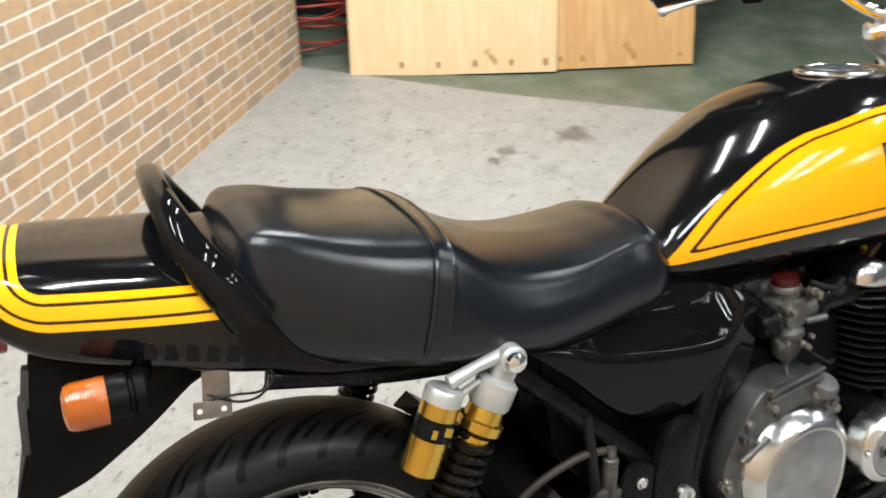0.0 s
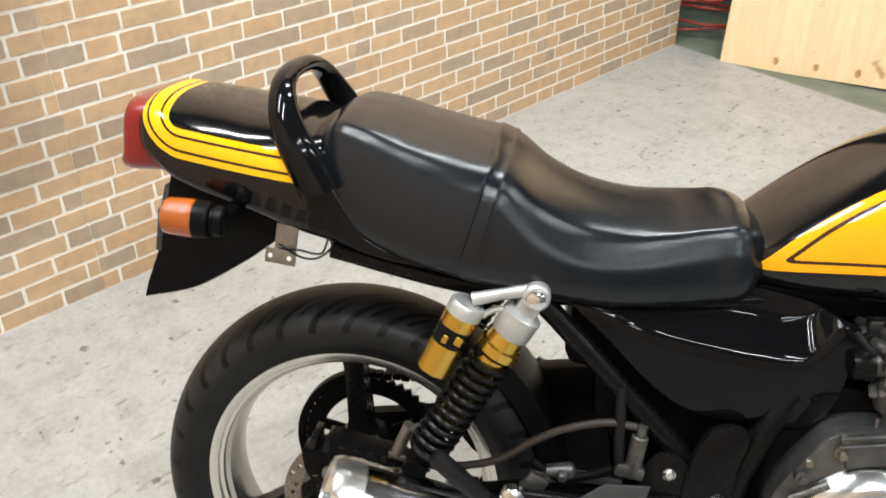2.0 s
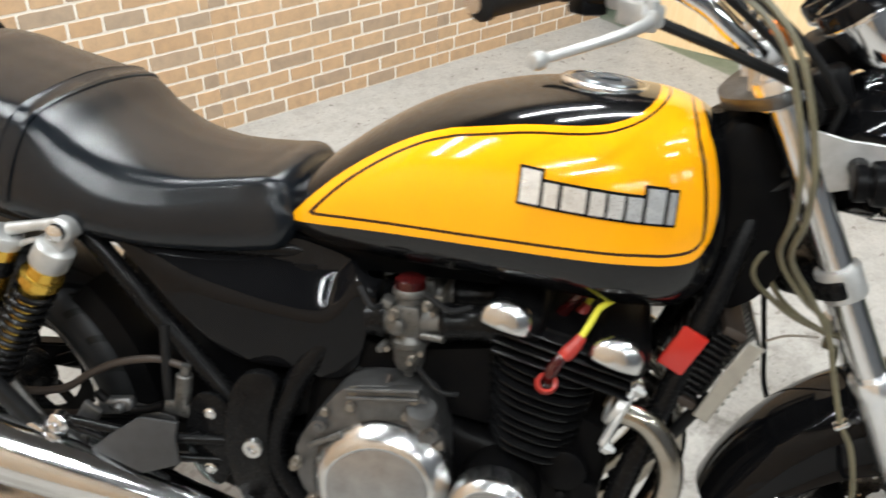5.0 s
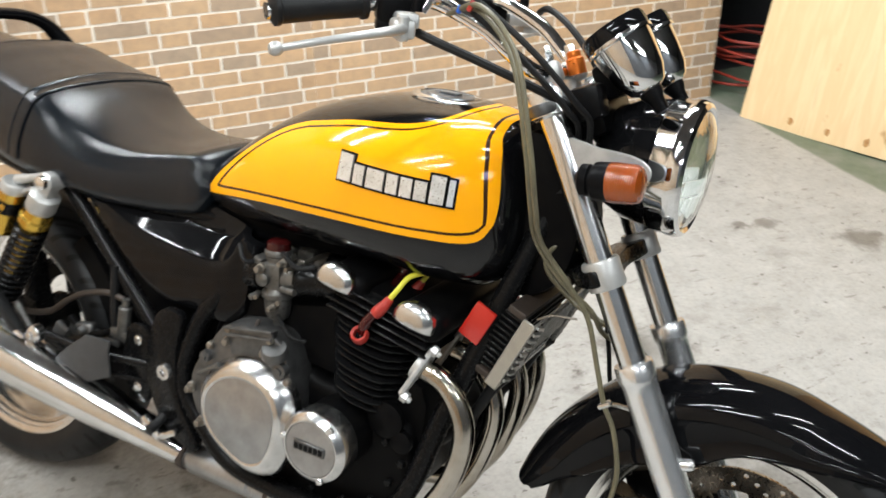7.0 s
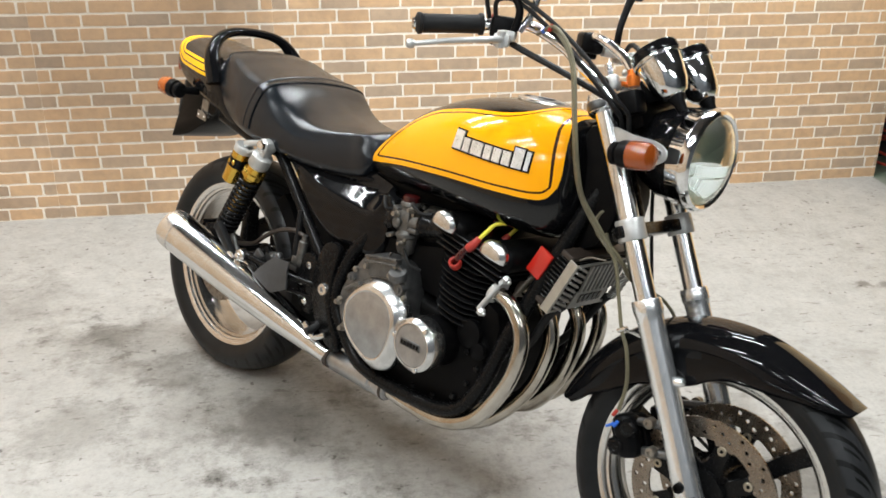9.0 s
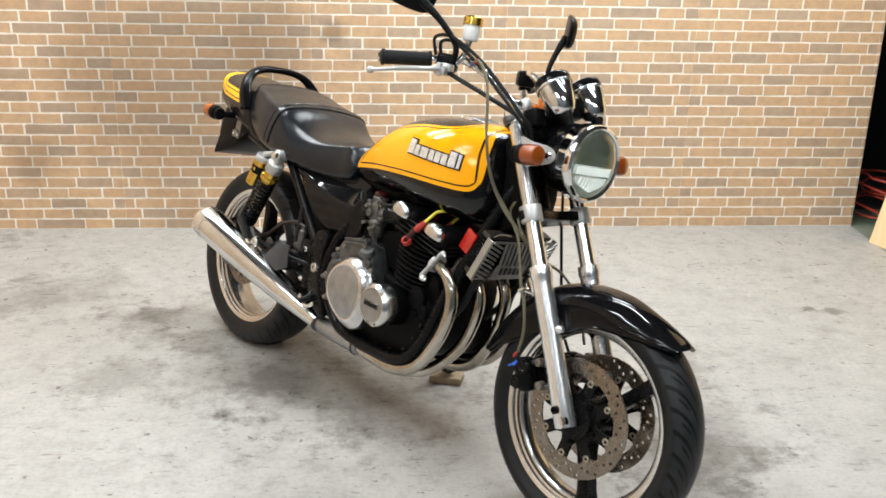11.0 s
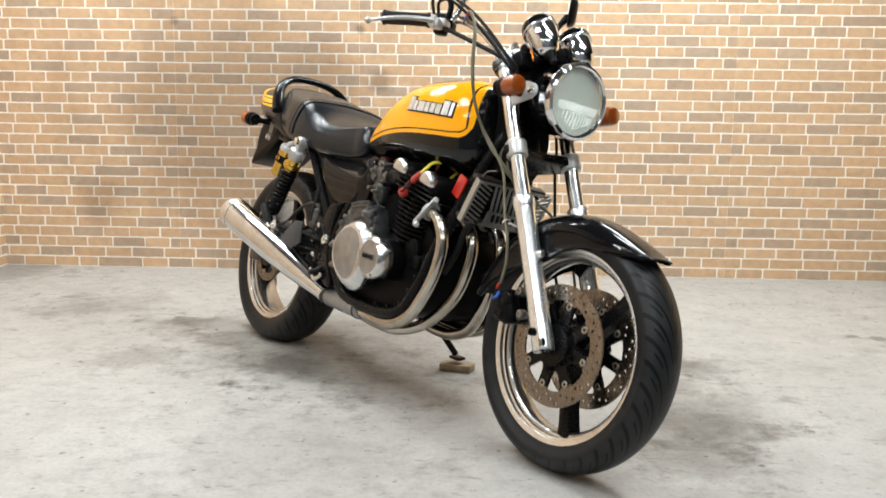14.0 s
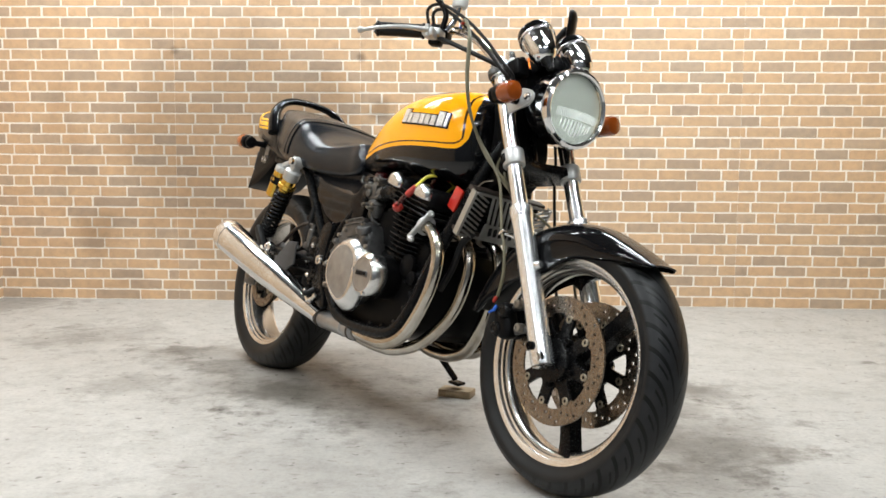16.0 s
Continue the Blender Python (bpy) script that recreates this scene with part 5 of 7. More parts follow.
# filler cap
cp, cn = V(0.926, 0, 0.8895), V(0.07, 0, 1)
bm = bmesh.new()
lathe(bm, [(0.056, -0.006), (0.060, -0.002), (0.060, 0.001), (0.057, 0.004), (0.049, 0.005), (0.047, 0.003)], cp, cn, 48)
fc = part("filler_cap", bm, polished, tank, "flat steel fuel filler cap with a dark centre")
bm = bmesh.new()
lathe(bm, [(0.047, 0.003), (0.038, 0.0032), (0.036, 0.006), (0.026, 0.0068), (0.024, 0.0055), (0.0, 0.0058)], cp, cn, 48)
part("cap_centre", bm, cap_steel, fc, "dull blue-grey cap centre")
bm = bmesh.new()
box(bm, cp + V(0, 0, 0.0075), (0.034, 0.013, 0.004), bev=0.001)
part("key_flap", bm, cap_steel, fc)
# tank badge drawn as plain chrome blocks on a black backing
def tank_surface(x, z):
    sec = tank_section(x)
    i = min(range(8, NT), key=lambda k: abs(sec[k].z - z))
    a, b = sec[i - 1], sec[i + 1]
    p = sec[i].lerp(sec[i + 1 if sec[i].z < z else i - 1], min(1, abs(z - sec[i].z) / max(1e-6, abs(sec[i + 1 if sec[i].z < z else i - 1].z - sec[i].z))))
    q = tank_section(x + 0.01)[i] - sec[i]
    nrm = q.cross(b - a).normalized()
    if nrm.y > 0:
        nrm = -nrm
    return p, nrm


def badge(side):
    holder = None
    heights = [(0.0, 0.022, 0.036), (0.0265, 0.0165, 0.026), (0.0475, 0.027, 0.026), (0.079, 0.0165, 0.026), (0.0995, 0.0165, 0.026), (0.120, 0.0165, 0.026), (0.141, 0.019, 0.037), (0.1645, 0.0075, 0.035)]
    for lay, grow, off in (("badge", 0.0035, 0.002), ("badge_block", 0.0, 0.0045)):
        for u, w, h in heights:
            bm = bmesh.new()
            x0, x1 = 0.849 + u - grow, 0.849 + u + w + grow
            rings = []
            for k in range(2):
                ring = []
                for x, dz in ((x0, -grow), (x1, -grow), (x1, h + grow), (x0, h + grow)):
                    zb = 0.779 - (x - 0.849) * 0.075
                    p, nrm = tank_surface(x, zb + dz)
                    p = p + nrm * (off * k + (0.0005 if grow else 0.001))
                    ring.append(V(p.x, p.y * side, p.z))
                rings.append(ring)
            add_ring_mesh(bm, rings)
            if lay == "badge" and holder is None:
                holder = part("tank_badge", bm, satin_black, tank, "raised chrome badge blocks on black backing")
            elif lay == "badge":
                part("badge_backing", bm, satin_black, tank)
            else:
                part("badge_block", bm, badge_silver, tank)


for s in (1, -1):
    badge(s)

# seat
s_top = curve([-0.045, -0.02, 0.03, 0.086, 0.15, 0.206, 0.225, 0.26, 0.309, 0.36, 0.425, 0.49, 0.535, 0.548], [0.838, 0.869, 0.870, 0.855, 0.840, 0.827, 0.817, 0.791, 0.767, 0.753, 0.745, 0.748, 0.748, 0.728])
s_cr = curve([-0.045, -0.02, 0.02, 0.083, 0.15, 0.205, 0.225, 0.259, 0.31, 0.373, 0.42, 0.467, 0.52, 0.548], [0.815, 0.852, 0.854, 0.833, 0.815, 0.802, 0.790, 0.762, 0.737, 0.728, 0.731, 0.736, 0.737, 0.712])
s_bot = curve([-0.045, -0.02, 0.02, 0.057, 0.147, 0.259, 0.339, 0.42, 0.499, 0.535, 0.548], [0.775, 0.752, 0.718, 0.702, 0.676, 0.655, 0.640, 0.636, 0.640, 0.652, 0.672])
s_hw = curve([-0.045, -0.02, 0.05, 0.12, 0.2, 0.26, 0.32, 0.40, 0.48, 0.535, 0.548], [0.122, 0.140, 0.163, 0.179, 0.184, 0.178, 0.166, 0.145, 0.124, 0.112, 0.098])


def seat_section(x, grow=0.0):
    t, c, b, w = s_top(x), s_cr(x), s_bot(x), s_hw(x)
    k = [(0, b), (w * 0.8, b), (w * 0.955, b + 0.008), (w, b + (c - b) * 0.3), (w * 0.985, b + (c - b) * 0.6), (w * 0.93, c - 0.018), (w * 0.86, c), (w * 0.74, c + (t - c) * 0.42), (w * 0.42, c + (t - c) * 0.82), (0, t)]
    pts = spline([(x, -y, z) for y, z in k], 4)
    if grow:
        mid = V(x, 0, (b + t) / 2)
        pts = [p + (p - mid).normalized() * grow for p in pts]
    for p in (pts[0], pts[-1]):
        p.y = 0
    return pts


seat = lofted([seat_section(x) for x in np.linspace(-0.045, 0.548, 84)], None, "seat", leather, "stepped black vinyl dual seat with a strap across it")
# the strap: two raised edges with stitching between
bm = bmesh.new()
rows = []
for dx, gr in ((-0.016, 0.0005), (-0.0155, 0.004), (-0.011, 0.0045), (-0.009, 0.0025), (0.009, 0.0025), (0.011, 0.0045), (0.0155, 0.004), (0.016, 0.0005)):
    base = seat_section(0.205, 0.0)
    sec = []
    half = seat_section(0.205 + dx, gr)
    for p in half:
        u = min(1, max(0, (s_top(0.205) - p.z) / 0.15))
        x = 0.205 + dx - 0.042 * u
        q = seat_section(x, gr)
        i = half.index(p)
        sec.append(q[i])
    rows.append(sec[10:] + [V(p.x, -p.y, p.z) for p in reversed(sec[10:-1])])
add_ring_mesh(bm, rows, close_ring=False)
part("seat_strap", bm, leather, seat, "stitched vinyl seat strap")

# tail cowl
c_top = curve([-0.295, -0.283, -0.25, -0.15, -0.06, -0.02, 0.03, 0.15, 0.32], [0.864, 0.881, 0.882, 0.868, 0.854, 0.836, 0.735, 0.70, 0.665])
c_bot = curve([-0.295, -0.27, -0.243, -0.22, -0.12, -0.04, 0.15, 0.32], [0.805, 0.787, 0.766, 0.756, 0.728, 0.703, 0.668, 0.645])
c_hw = curve([-0.295, -0.283, -0.24, -0.15, -0.075, 0.0, 0.15, 0.32], [0.090, 0.103, 0.118, 0.139, 0.149, 0.150, 0.150, 0.145])


def cowl_section(x):
    t, b, w = c_top(x), c_bot(x), c_hw(x)
    zc = b + (t - b) * 0.45
    out = []
    for k in range(33):
        a = -math.pi / 2 + math.pi * k / 32
        ca, sa = math.cos(a), math.sin(a)
        e = 2.9 if sa > 0 else 6.0
        out.append(V(x, -w * abs(ca) ** (2 / e), zc + (t - zc if sa > 0 else zc - b) * (1 if sa > 0 else -1) * abs(sa) ** (2 / e)))
    return out


def cowl_dist(p, q):
    zl = 0.787 + (-0.076 - p.x) * 0.11
    dx, dq = p.x + 0.285, q - girth_at(cowl_section(p.x), zl, lo=6)
    r = 0.06
    if dx < r and dq < r:
        d = r - math.hypot(r - dx, r - dq)
    else:
        d = min(dx, dq)
    return max(-0.099, min(0.099, d))


cowl = lofted([cowl_section(x) for x in np.linspace(-0.295, -0.045, 70)], cowl_dist, "tail_cowl", tail_paint, "black tail cowl with yellow pinstriped bands")
lofted([cowl_section(x) for x in np.linspace(-0.045, 0.32, 50)], None, "seat_base", gloss_black, "gloss black seat base ahead of the tail cowl")
# raised plain bars where the cowl carries lettering
for i in range(7):
    bm = bmesh.new()
    x = -0.135 + i * 0.0205
    z = 0.765 - (x + 0.135) * 0.27
    sec = cowl_section(x)
    y = float(np.interp(z, [p.z for p in sec[2:16]], [p.y for p in sec[2:16]]))
    box(bm, (x, y + 0.0008, z), (0.014, 0.003, 0.019), (0, 16, 0), bev=0.0006, seg=1)
    part("raised_bar", bm, gloss_black, cowl)
# tail lamp
bm = bmesh.new()
rings = []
for dx, sc in ((0.03, 0.97), (-0.005, 0.98), (-0.024, 0.97), (-0.036, 0.92), (-0.044, 0.80), (-0.047, 0.5)):
    ring = []
    for k in range(32):
        t = 2 * math.pi * k / 32
        ca, sa = math.cos(t), math.sin(t)
        ring.append(V(-0.299 + dx + (0.014 * abs(ca) if dx < -0.01 else 0) + 0.010 * sa, 0.087 * sc * abs(ca) ** 0.45 * (1 if ca > 0 else -1), 0.820 + 0.054 * sc * abs(sa) ** 0.45 * (1 if sa > 0 else -1)))
    rings.append(ring)
add_ring_mesh(bm, rings)
part("tail_lamp", bm, red_lens, bike, "red tail lamp lens")
# grab rail
bm = bmesh.new()
rp = [(-0.036, -0.151, 0.775), (-0.060, -0.145, 0.832), (-0.074, -0.131, 0.868), (-0.082, -0.103, 0.896), (-0.086, -0.06, 0.911), (-0.087, 0, 0.915)]
rp = rp + [(x, -y, z) for x, y, z in reversed(rp[:-1])]
tube(bm, rp, [0.021, 0.0195, 0.0165, 0.0135, 0.012, 0.0115, 0.012, 0.0135, 0.0165, 0.0195, 0.021], n=16)
for v in bm.verts:
    v.co.x = -0.068 + (v.co.x + 0.068) * 1.3
part("grab_rail", bm, gloss_black, bike, "gloss black pillion grab rail")
# rear mudguard flap
bm = bmesh.new()
prism(bm, outline([(-0.245, 0.80), (-0.19, 0.765), (-0.06, 0.715), (-0.10, 0.690), (-0.149, 0.654), (-0.197, 0.624), (-0.238, 0.603), (-0.298, 0.588), (-0.310, 0.594), (-0.278, 0.68)], 4), -0.088, 0.088, 0.004)
part("rear_mudguard", bm, plastic_black, bike, "black plastic rear mudguard flap")
bm = bmesh.new()
box(bm, (-0.078, -0.14, 0.703), (0.030, 0.003, 0.045), (0, 8, 0), bev=0.001)
box(bm, (-0.086, -0.1425, 0.681), (0.042, 0.003, 0.021), (0, 8, 0), bev=0.001)
br = part("mounting_bracket", bm, rust_steel, bike, "bare steel bracket with two holes")
for dx in (-0.014, 0.012):
    bm = bmesh.new()
    cyl(bm, (-0.086 + dx, -0.1445, 0.681 - 0.14 * dx), (-0.086 + dx, -0.1405, 0.681 - 0.14 * dx), 0.0033, n=10)
    part("bolt_hole", bm, primer_white, br)
bm = bmesh.new()
tube(bm, [(-0.09, -0.14, 0.70), (-0.06, -0.145, 0.684), (-0.035, -0.145, 0.683), (-0.015, -0.145, 0.70), (-0.02, -0.142, 0.715)], 0.0016, n=6)
tube(bm, [(-0.09, -0.14, 0.692), (-0.06, -0.148, 0.694), (-0.03, -0.146, 0.69), (-0.02, -0.142, 0.71)], 0.0016, n=6)
part("loose_wire", bm, rubber, bike)
bm = bmesh.new()
box(bm, (-0.268, -0.078, 0.733), (0.010, 0.018, 0.046), (0, 14, 0), bev=0.002)
box(bm, (-0.279, -0.078, 0.690), (0.009, 0.022, 0.064), (0, 8, 0), bev=0.002)
part("plate_bracket", bm, grey_plate, bike, "grey edge of the rear plate bracket")

# ---- shocks ----
for s in (-1, 1):
    y = s * 0.178
    top, bot = V(0.258, y, 0.665), V(0.105, y, 0.40)
    d = (bot - top).normalized()
    ln = (bot - top).length
    bm = bmesh.new()
    lathe(bm, [(0.0, 0.028), (0.020, 0.028), (0.0265, 0.033), (0.0265, 0.062), (0.024, 0.066), (0.0, 0.066)], top, d, 28)
    cyl(bm, top + V(0, -0.018, 0), top + V(0, 0.018, 0), 0.0175, n=24, bev=0.003)
    box(bm, top + d * 0.016, (0.03, 0.026, 0.04), (0, math.degrees(math.atan2(d.x, d.z)), 0), bev=0.005)
    sh = part("rear_shock", bm, silver_paint, bike, "rear shock with gold reservoir and black spring")
    bm = bmesh.new()
    lathe(bm, [(0.0, 0.012), (0.007, 0.011), (0.012, 0.008), (0.013, 0.0)], top + V(0, s * 0.018, 0), (0, s, 0), 18)
    part("shock_bolt", bm, chrome, sh)
    bm = bmesh.new()
    lathe(bm, [(0.0, 0.064), (0.022, 0.064), (0.024, 0.082), (0.029, 0.084), (0.029, 0.096), (0.024, 0.1), (0.0205, 0.104), (0.0205, 0.118), (0.0, 0.118)], top, d, 28)
    part("shock_body", bm, gold, sh, "gold shock body")
    bm = bmesh.new()
    n = 12
    up = d.orthogonal().normalized()
    w = d.cross(up)
    pts = []
    for i in range(n * 14 + 1):
        a = 2 * math.pi * i / 14
        h = 0.104 + (ln - 0.035 - 0.104) * i / (n * 14)
        pts.append(top + d * h + 0.0255 * (math.cos(a) * up + math.sin(a) * w))
    tube(bm, pts, 0.0046, n=8, k=1)
    part("shock_spring", bm, satin_black, sh, "black coil spring")
    bm = bmesh.new()
    cyl(bm, top + d * 0.19, bot, 0.007, n=12)
    lathe(bm, [(0.007, ln - 0.045), (0.029, ln - 0.04), (0.029, ln - 0.032), (0.018, ln - 0.02), (0.016, ln)], top, d, 24)
    cyl(bm, bot + V(0, -0.02, 0), bot + V(0, 0.02, 0), 0.017, n=20)
    part("shock_rod", bm, engine_black, sh)
    bm = bmesh.new()
    cyl(bm, top + d * 0.11, top + d * 0.22, 0.0175, n=20)
    part("damper_tube", bm, gold, sh, "gold damper tube inside the spring")
    r0, r1 = V(0.173, s * 0.183, 0.650), V(0.127, s * 0.183, 0.551)
    rd = (r1 - r0).normalized()
    rl = (r1 - r0).length
    bm = bmesh.new()
    lathe(bm, [(0.0, 0.0), (0.021, 0.0), (0.024, 0.004), (0.024, 0.018), (0.0, 0.018)], r0, rd, 28)
    tube(bm, [r0 + V(0.004, 0, 0.004), r0.lerp(top, 0.5) + V(0, 0, 0.006), top + V(-0.01, 0, 0.004)], [0.0095, 0.0075, 0.0095], n=10)
    tube(bm, [r0 + V(0.012, 0, -0.018), r0.lerp(top, 0.5) + V(0, 0, -0.014), top + V(-0.012, 0, -0.028)], [0.005, 0.004, 0.005], n=8)
    part("reservoir_bridge", bm, silver_paint, sh, "cast silver bridge arm")
    bm = bmesh.new()
    lathe(bm, [(0.0, 0.016), (0.0235, 0.016), (0.0235, rl - 0.003), (0.021, rl), (0.0, rl)], r0, rd, 28)
    part("reservoir", bm, gold, sh, "gold anodised reservoir")
    bm = bmesh.new()
    lathe(bm, [(0.0238, 0.036), (0.0238, 0.062)], r0, rd, 28)
    part("reservoir_band", bm, satin_black, sh, "black printed band")
    for k in range(2):
        bm = bmesh.new()
        q = r0 + rd * 0.049 + V(-0.006 + 0.016 * k, s * 0.0225, -0.002 * k)
        box(bm, q, (0.010, 0.002, 0.012), (0, 25, 0), bev=0.0005, seg=1)
        part("band_mark", bm, gold, sh)

# ---- frame, swingarm, side covers ----
for s in (-1, 1):
    bm = bmesh.new()
    tube(bm, [(0.225, s * 0.135, 0.668), (0.274, s * 0.135, 0.628), (0.38, s * 0.138, 0.517), (0.478, s * 0.14, 0.416), (0.53, s * 0.14, 0.372)], 0.0145, n=12)
    part("frame_tube", bm, satin_black, bike, "black steel frame tube")
    bm = bmesh.new()
    tube(bm, [(-0.02, s * 0.12, 0.69), (0.15, s * 0.125, 0.655), (0.30, s * 0.125, 0.645), (0.52, s * 0.09, 0.64), (0.70, s * 0.05, 0.65), (0.95, s * 0.03, 0.72)], 0.014, n=12)
    part("frame_tube", bm, satin_black, bike, "black steel frame tube")
    bm = bmesh.new()
    tube(bm, [(1.13, s * 0.035, 0.78), (1.10, s * 0.07, 0.68), (1.065, s * 0.10, 0.56), (1.02, s * 0.125, 0.42), (0.985, s * 0.14, 0.30), (0.93, s * 0.145, 0.232), (0.82, s * 0.15, 0.215), (0.66, s * 0.15, 0.225), (0.58, s * 0.15, 0.285), (0.535, s * 0.15, 0.36), (0.56, s * 0.145, 0.46), (0.60, s * 0.13, 0.53)], 0.0165, n=14)
    part("frame_tube", bm, satin_black, bike, "black steel cradle tube")
    bm = bmesh.new()
    prism(bm, outline([(0.490, 0.475), (0.520, 0.490), (0.545, 0.478), (0.536, 0.43), (0.533, 0.38), (0.542, 0.32), (0.580, 0.255), (0.568, 0.235), (0.520, 0.255), (0.484, 0.30), (0.466, 0.36), (0.470, 0.42)], 4), s * 0.160 - 0.009, s * 0.160 + 0.009, 0.004)
    fp = part("pivot_plate", bm, satin_black, bike, "black frame pivot plate")
    bm = bmesh.new()
    lathe(bm, [(0.0, 0.006), (0.006, 0.005), (0.007, 0.009), (0.0135, 0.009), (0.0155, 0.004), (0.0155, 0.0)], V(0.513, s * 0.169, 0.374), (0, s, 0), 18)
    part("pivot_bolt", bm, polished, fp)
    # swingarm
    bm = bmesh.new()
    rings = []
    for x, z, h in ((0.52, 0.37, 0.05), (0.40, 0.352, 0.056), (0.20, 0.318, 0.05), (0.05, 0.292, 0.046), (-0.055, 0.278, 0.046)):
        rings.append([V(x, s * 0.128 + dy, z + dz) for dy, dz in ((-0.016, -h / 2), (-0.016, h / 2), (0.016, h / 2), (0.016, -h / 2))])
    add_ring_mesh(bm, rings)
    bmesh.ops.bevel(bm, geom=bm.edges[:], offset=0.004, segments=2, affect="EDGES")
    sw = part("swingarm", bm, engine_black, bike, "black box-section swingarm")
    bm = bmesh.new()
    lathe(bm, [(0.0, 0.012), (0.011, 0.011), (0.017, 0.006), (0.017, 0.0)], V(RA, s * 0.145, RZ), (0, s, 0), 6)
    part("axle_nut", bm, rust_steel, sw)
    bm = bmesh.new()
    box(bm, (0.0, s * 0.147, RZ - 0.005), (0.085, 0.012, 0.05), bev=0.008)
    part("chain_adjuster", bm, cast_alu, sw)
    # side cover: a sloping upper face and an upright lower face that meet in a swooping ridge
    c_up = curve([0.300, 0.36, 0.43, 0.491, 0.515, 0.535, 0.58, 0.63, 0.672], [0.646, 0.637, 0.631, 0.634, 0.648, 0.658, 0.653, 0.641, 0.624])
    c_lo = curve([0.300, 0.357, 0.425, 0.483, 0.56, 0.637, 0.654, 0.664, 0.672], [0.642, 0.588, 0.516, 0.486, 0.484, 0.488, 0.52, 0.575, 0.605])
    c_rd = curve([0.300, 0.348, 0.408, 0.475, 0.537, 0.592, 0.610, 0.624, 0.644, 0.660, 0.672], [0.645, 0.634, 0.610, 0.595, 0.586, 0.583, 0.588, 0.602, 0.630, 0.626, 0.614])
    rows = []
    for x in np.linspace(0.300, 0.672, 64):
        up, lo, rd = c_up(x), c_lo(x), c_rd(x)
        rd = min(max(rd, lo + 0.002), up - 0.002)
        yr = 0.148 - 0.10 * max(0.0, x - 0.60) - 0.10 * max(0.0, 0.37 - x)
        row = []
        for k in range(13):
            z = lo + (rd - lo) * k / 12
            row.append(V(x, s * (yr - 0.05 * (rd - z) - 0.005 * (1 - min(1, (rd - z) / 0.012)) ** 2 - (0.008 if k == 0 else 0)), z))
        for k in range(1, 13):
            z = rd + (up - rd) * k / 12
            h = z - rd
            row.append(V(x, s * (yr - 0.004 - 1.05 * h + 0.75 * max(0.0, h - 0.040)), z))
        rows.append(row + [V(p.x, p.y - s * 0.02, p.z) for p in reversed(row)])
    bm = bmesh.new()
    add_ring_mesh(bm, rows)
    part("side_cover", bm, gloss_black, bike, "gloss black side cover", sharp=60)
    if s < 0:
        bm = bmesh.new()
        box(bm, (0.296, -0.152, 0.390), (0.058, 0.020, 0.026), (0, -12, 0), bev=0.008, seg=3)
        box(bm, (0.352, -0.150, 0.386), (0.074, 0.014, 0.015), (0, 4, 0), bev=0.005)
        cyl(bm, (0.272, -0.160, 0.380), (0.250, -0.165, 0.372), 0.008, n=12, bev=0.002)
        lathe(bm, [(0.0, 0.012), (0.005, 0.012), (0.007, 0.009), (0.009, 0.0), (0.0, 0.0)], V(0.306, -0.160, 0.393), (0, -1, 0), 12)
        part("brake_linkage", bm, cast_alu, bike, "dull cast aluminium rear brake linkage")
    # rider peg, silver bracket, passenger peg
    bm = bmesh.new()
    tube(bm, [(0.505, s * 0.165, 0.285), (0.502, s * 0.18, 0.274), (0.50, s * 0.198, 0.268)], 0.009, n=10)
    part("foot_peg", bm, rubber, bike, "black rubber foot peg")
    bm = bmesh.new()
    box(bm, (0.490, s * 0.178, 0.264), (0.050, 0.016, 0.016), (0, 38, 0), bev=0.004)
    box(bm, (0.528, s * 0.178, 0.262), (0.040, 0.014, 0.013), (0, -30, 0), bev=0.004)
    part("peg_bracket", bm, polished, bike)
    bm = bmesh.new()
    tube(bm, [(0.475, s * 0.16, 0.37), (0.36, s * 0.19, 0.375), (0.245, s * 0.2, 0.385)], 0.008, n=10)
    tube(bm, [(0.46, s * 0.16, 0.335), (0.36, s * 0.19, 0.345), (0.255, s * 0.2, 0.375)], 0.006, n=10)
    hp = part("pillion_bracket", bm, satin_black, bike, "black pillion foot peg bracket")
    bm = bmesh.new()
    lathe(bm, [(0.0, 0.016), (0.006, 0.015), (0.008, 0.010), (0.012, 0.009), (0.0165, 0.004), (0.0165, -0.01)], V(0.240, s * 0.212, 0.384), (0, s, 0), 20)
    part("hanger_bolt", bm, polished, hp)
    bm = bmesh.new()
    box(bm, (0.17, s * 0.215, 0.41), (0.095, 0.022, 0.024), (0, 42, 0), bev=0.007)
    part("pillion_peg", bm, rubber, hp, "ribbed black rubber pillion peg")
    bm = bmesh.new()
    box(bm, (0.205, s * 0.213, 0.372), (0.03, 0.026, 0.03), (0, 30, 0), bev=0.006)
    part("peg_hinge", bm, polished, hp)
bm = bmesh.new()
prism(bm, [(0.283, 0.347), (0.314, 0.376), (0.361, 0.413), (0.419, 0.415), (0.414, 0.394), (0.418, 0.348), (0.361, 0.322)], -0.207, -0.201, 0.002)
hpl = part("heel_plate", bm, grey_plate, bike, "dark grey wrinkle-finish heel plate")
for x, z in ((0.447, 0.413), (0.445, 0.323), (0.423, 0.367)):
    bm = bmesh.new()
    lathe(bm, [(0.0, 0.006), (0.005, 0.006), (0.0065, 0.004), (0.009, 0.003), (0.0095, -0.02)], V(x, -0.166, z), (0, -1, 0), 14)
    part("plate_bolt", bm, polished, hpl)
bm = bmesh.new()
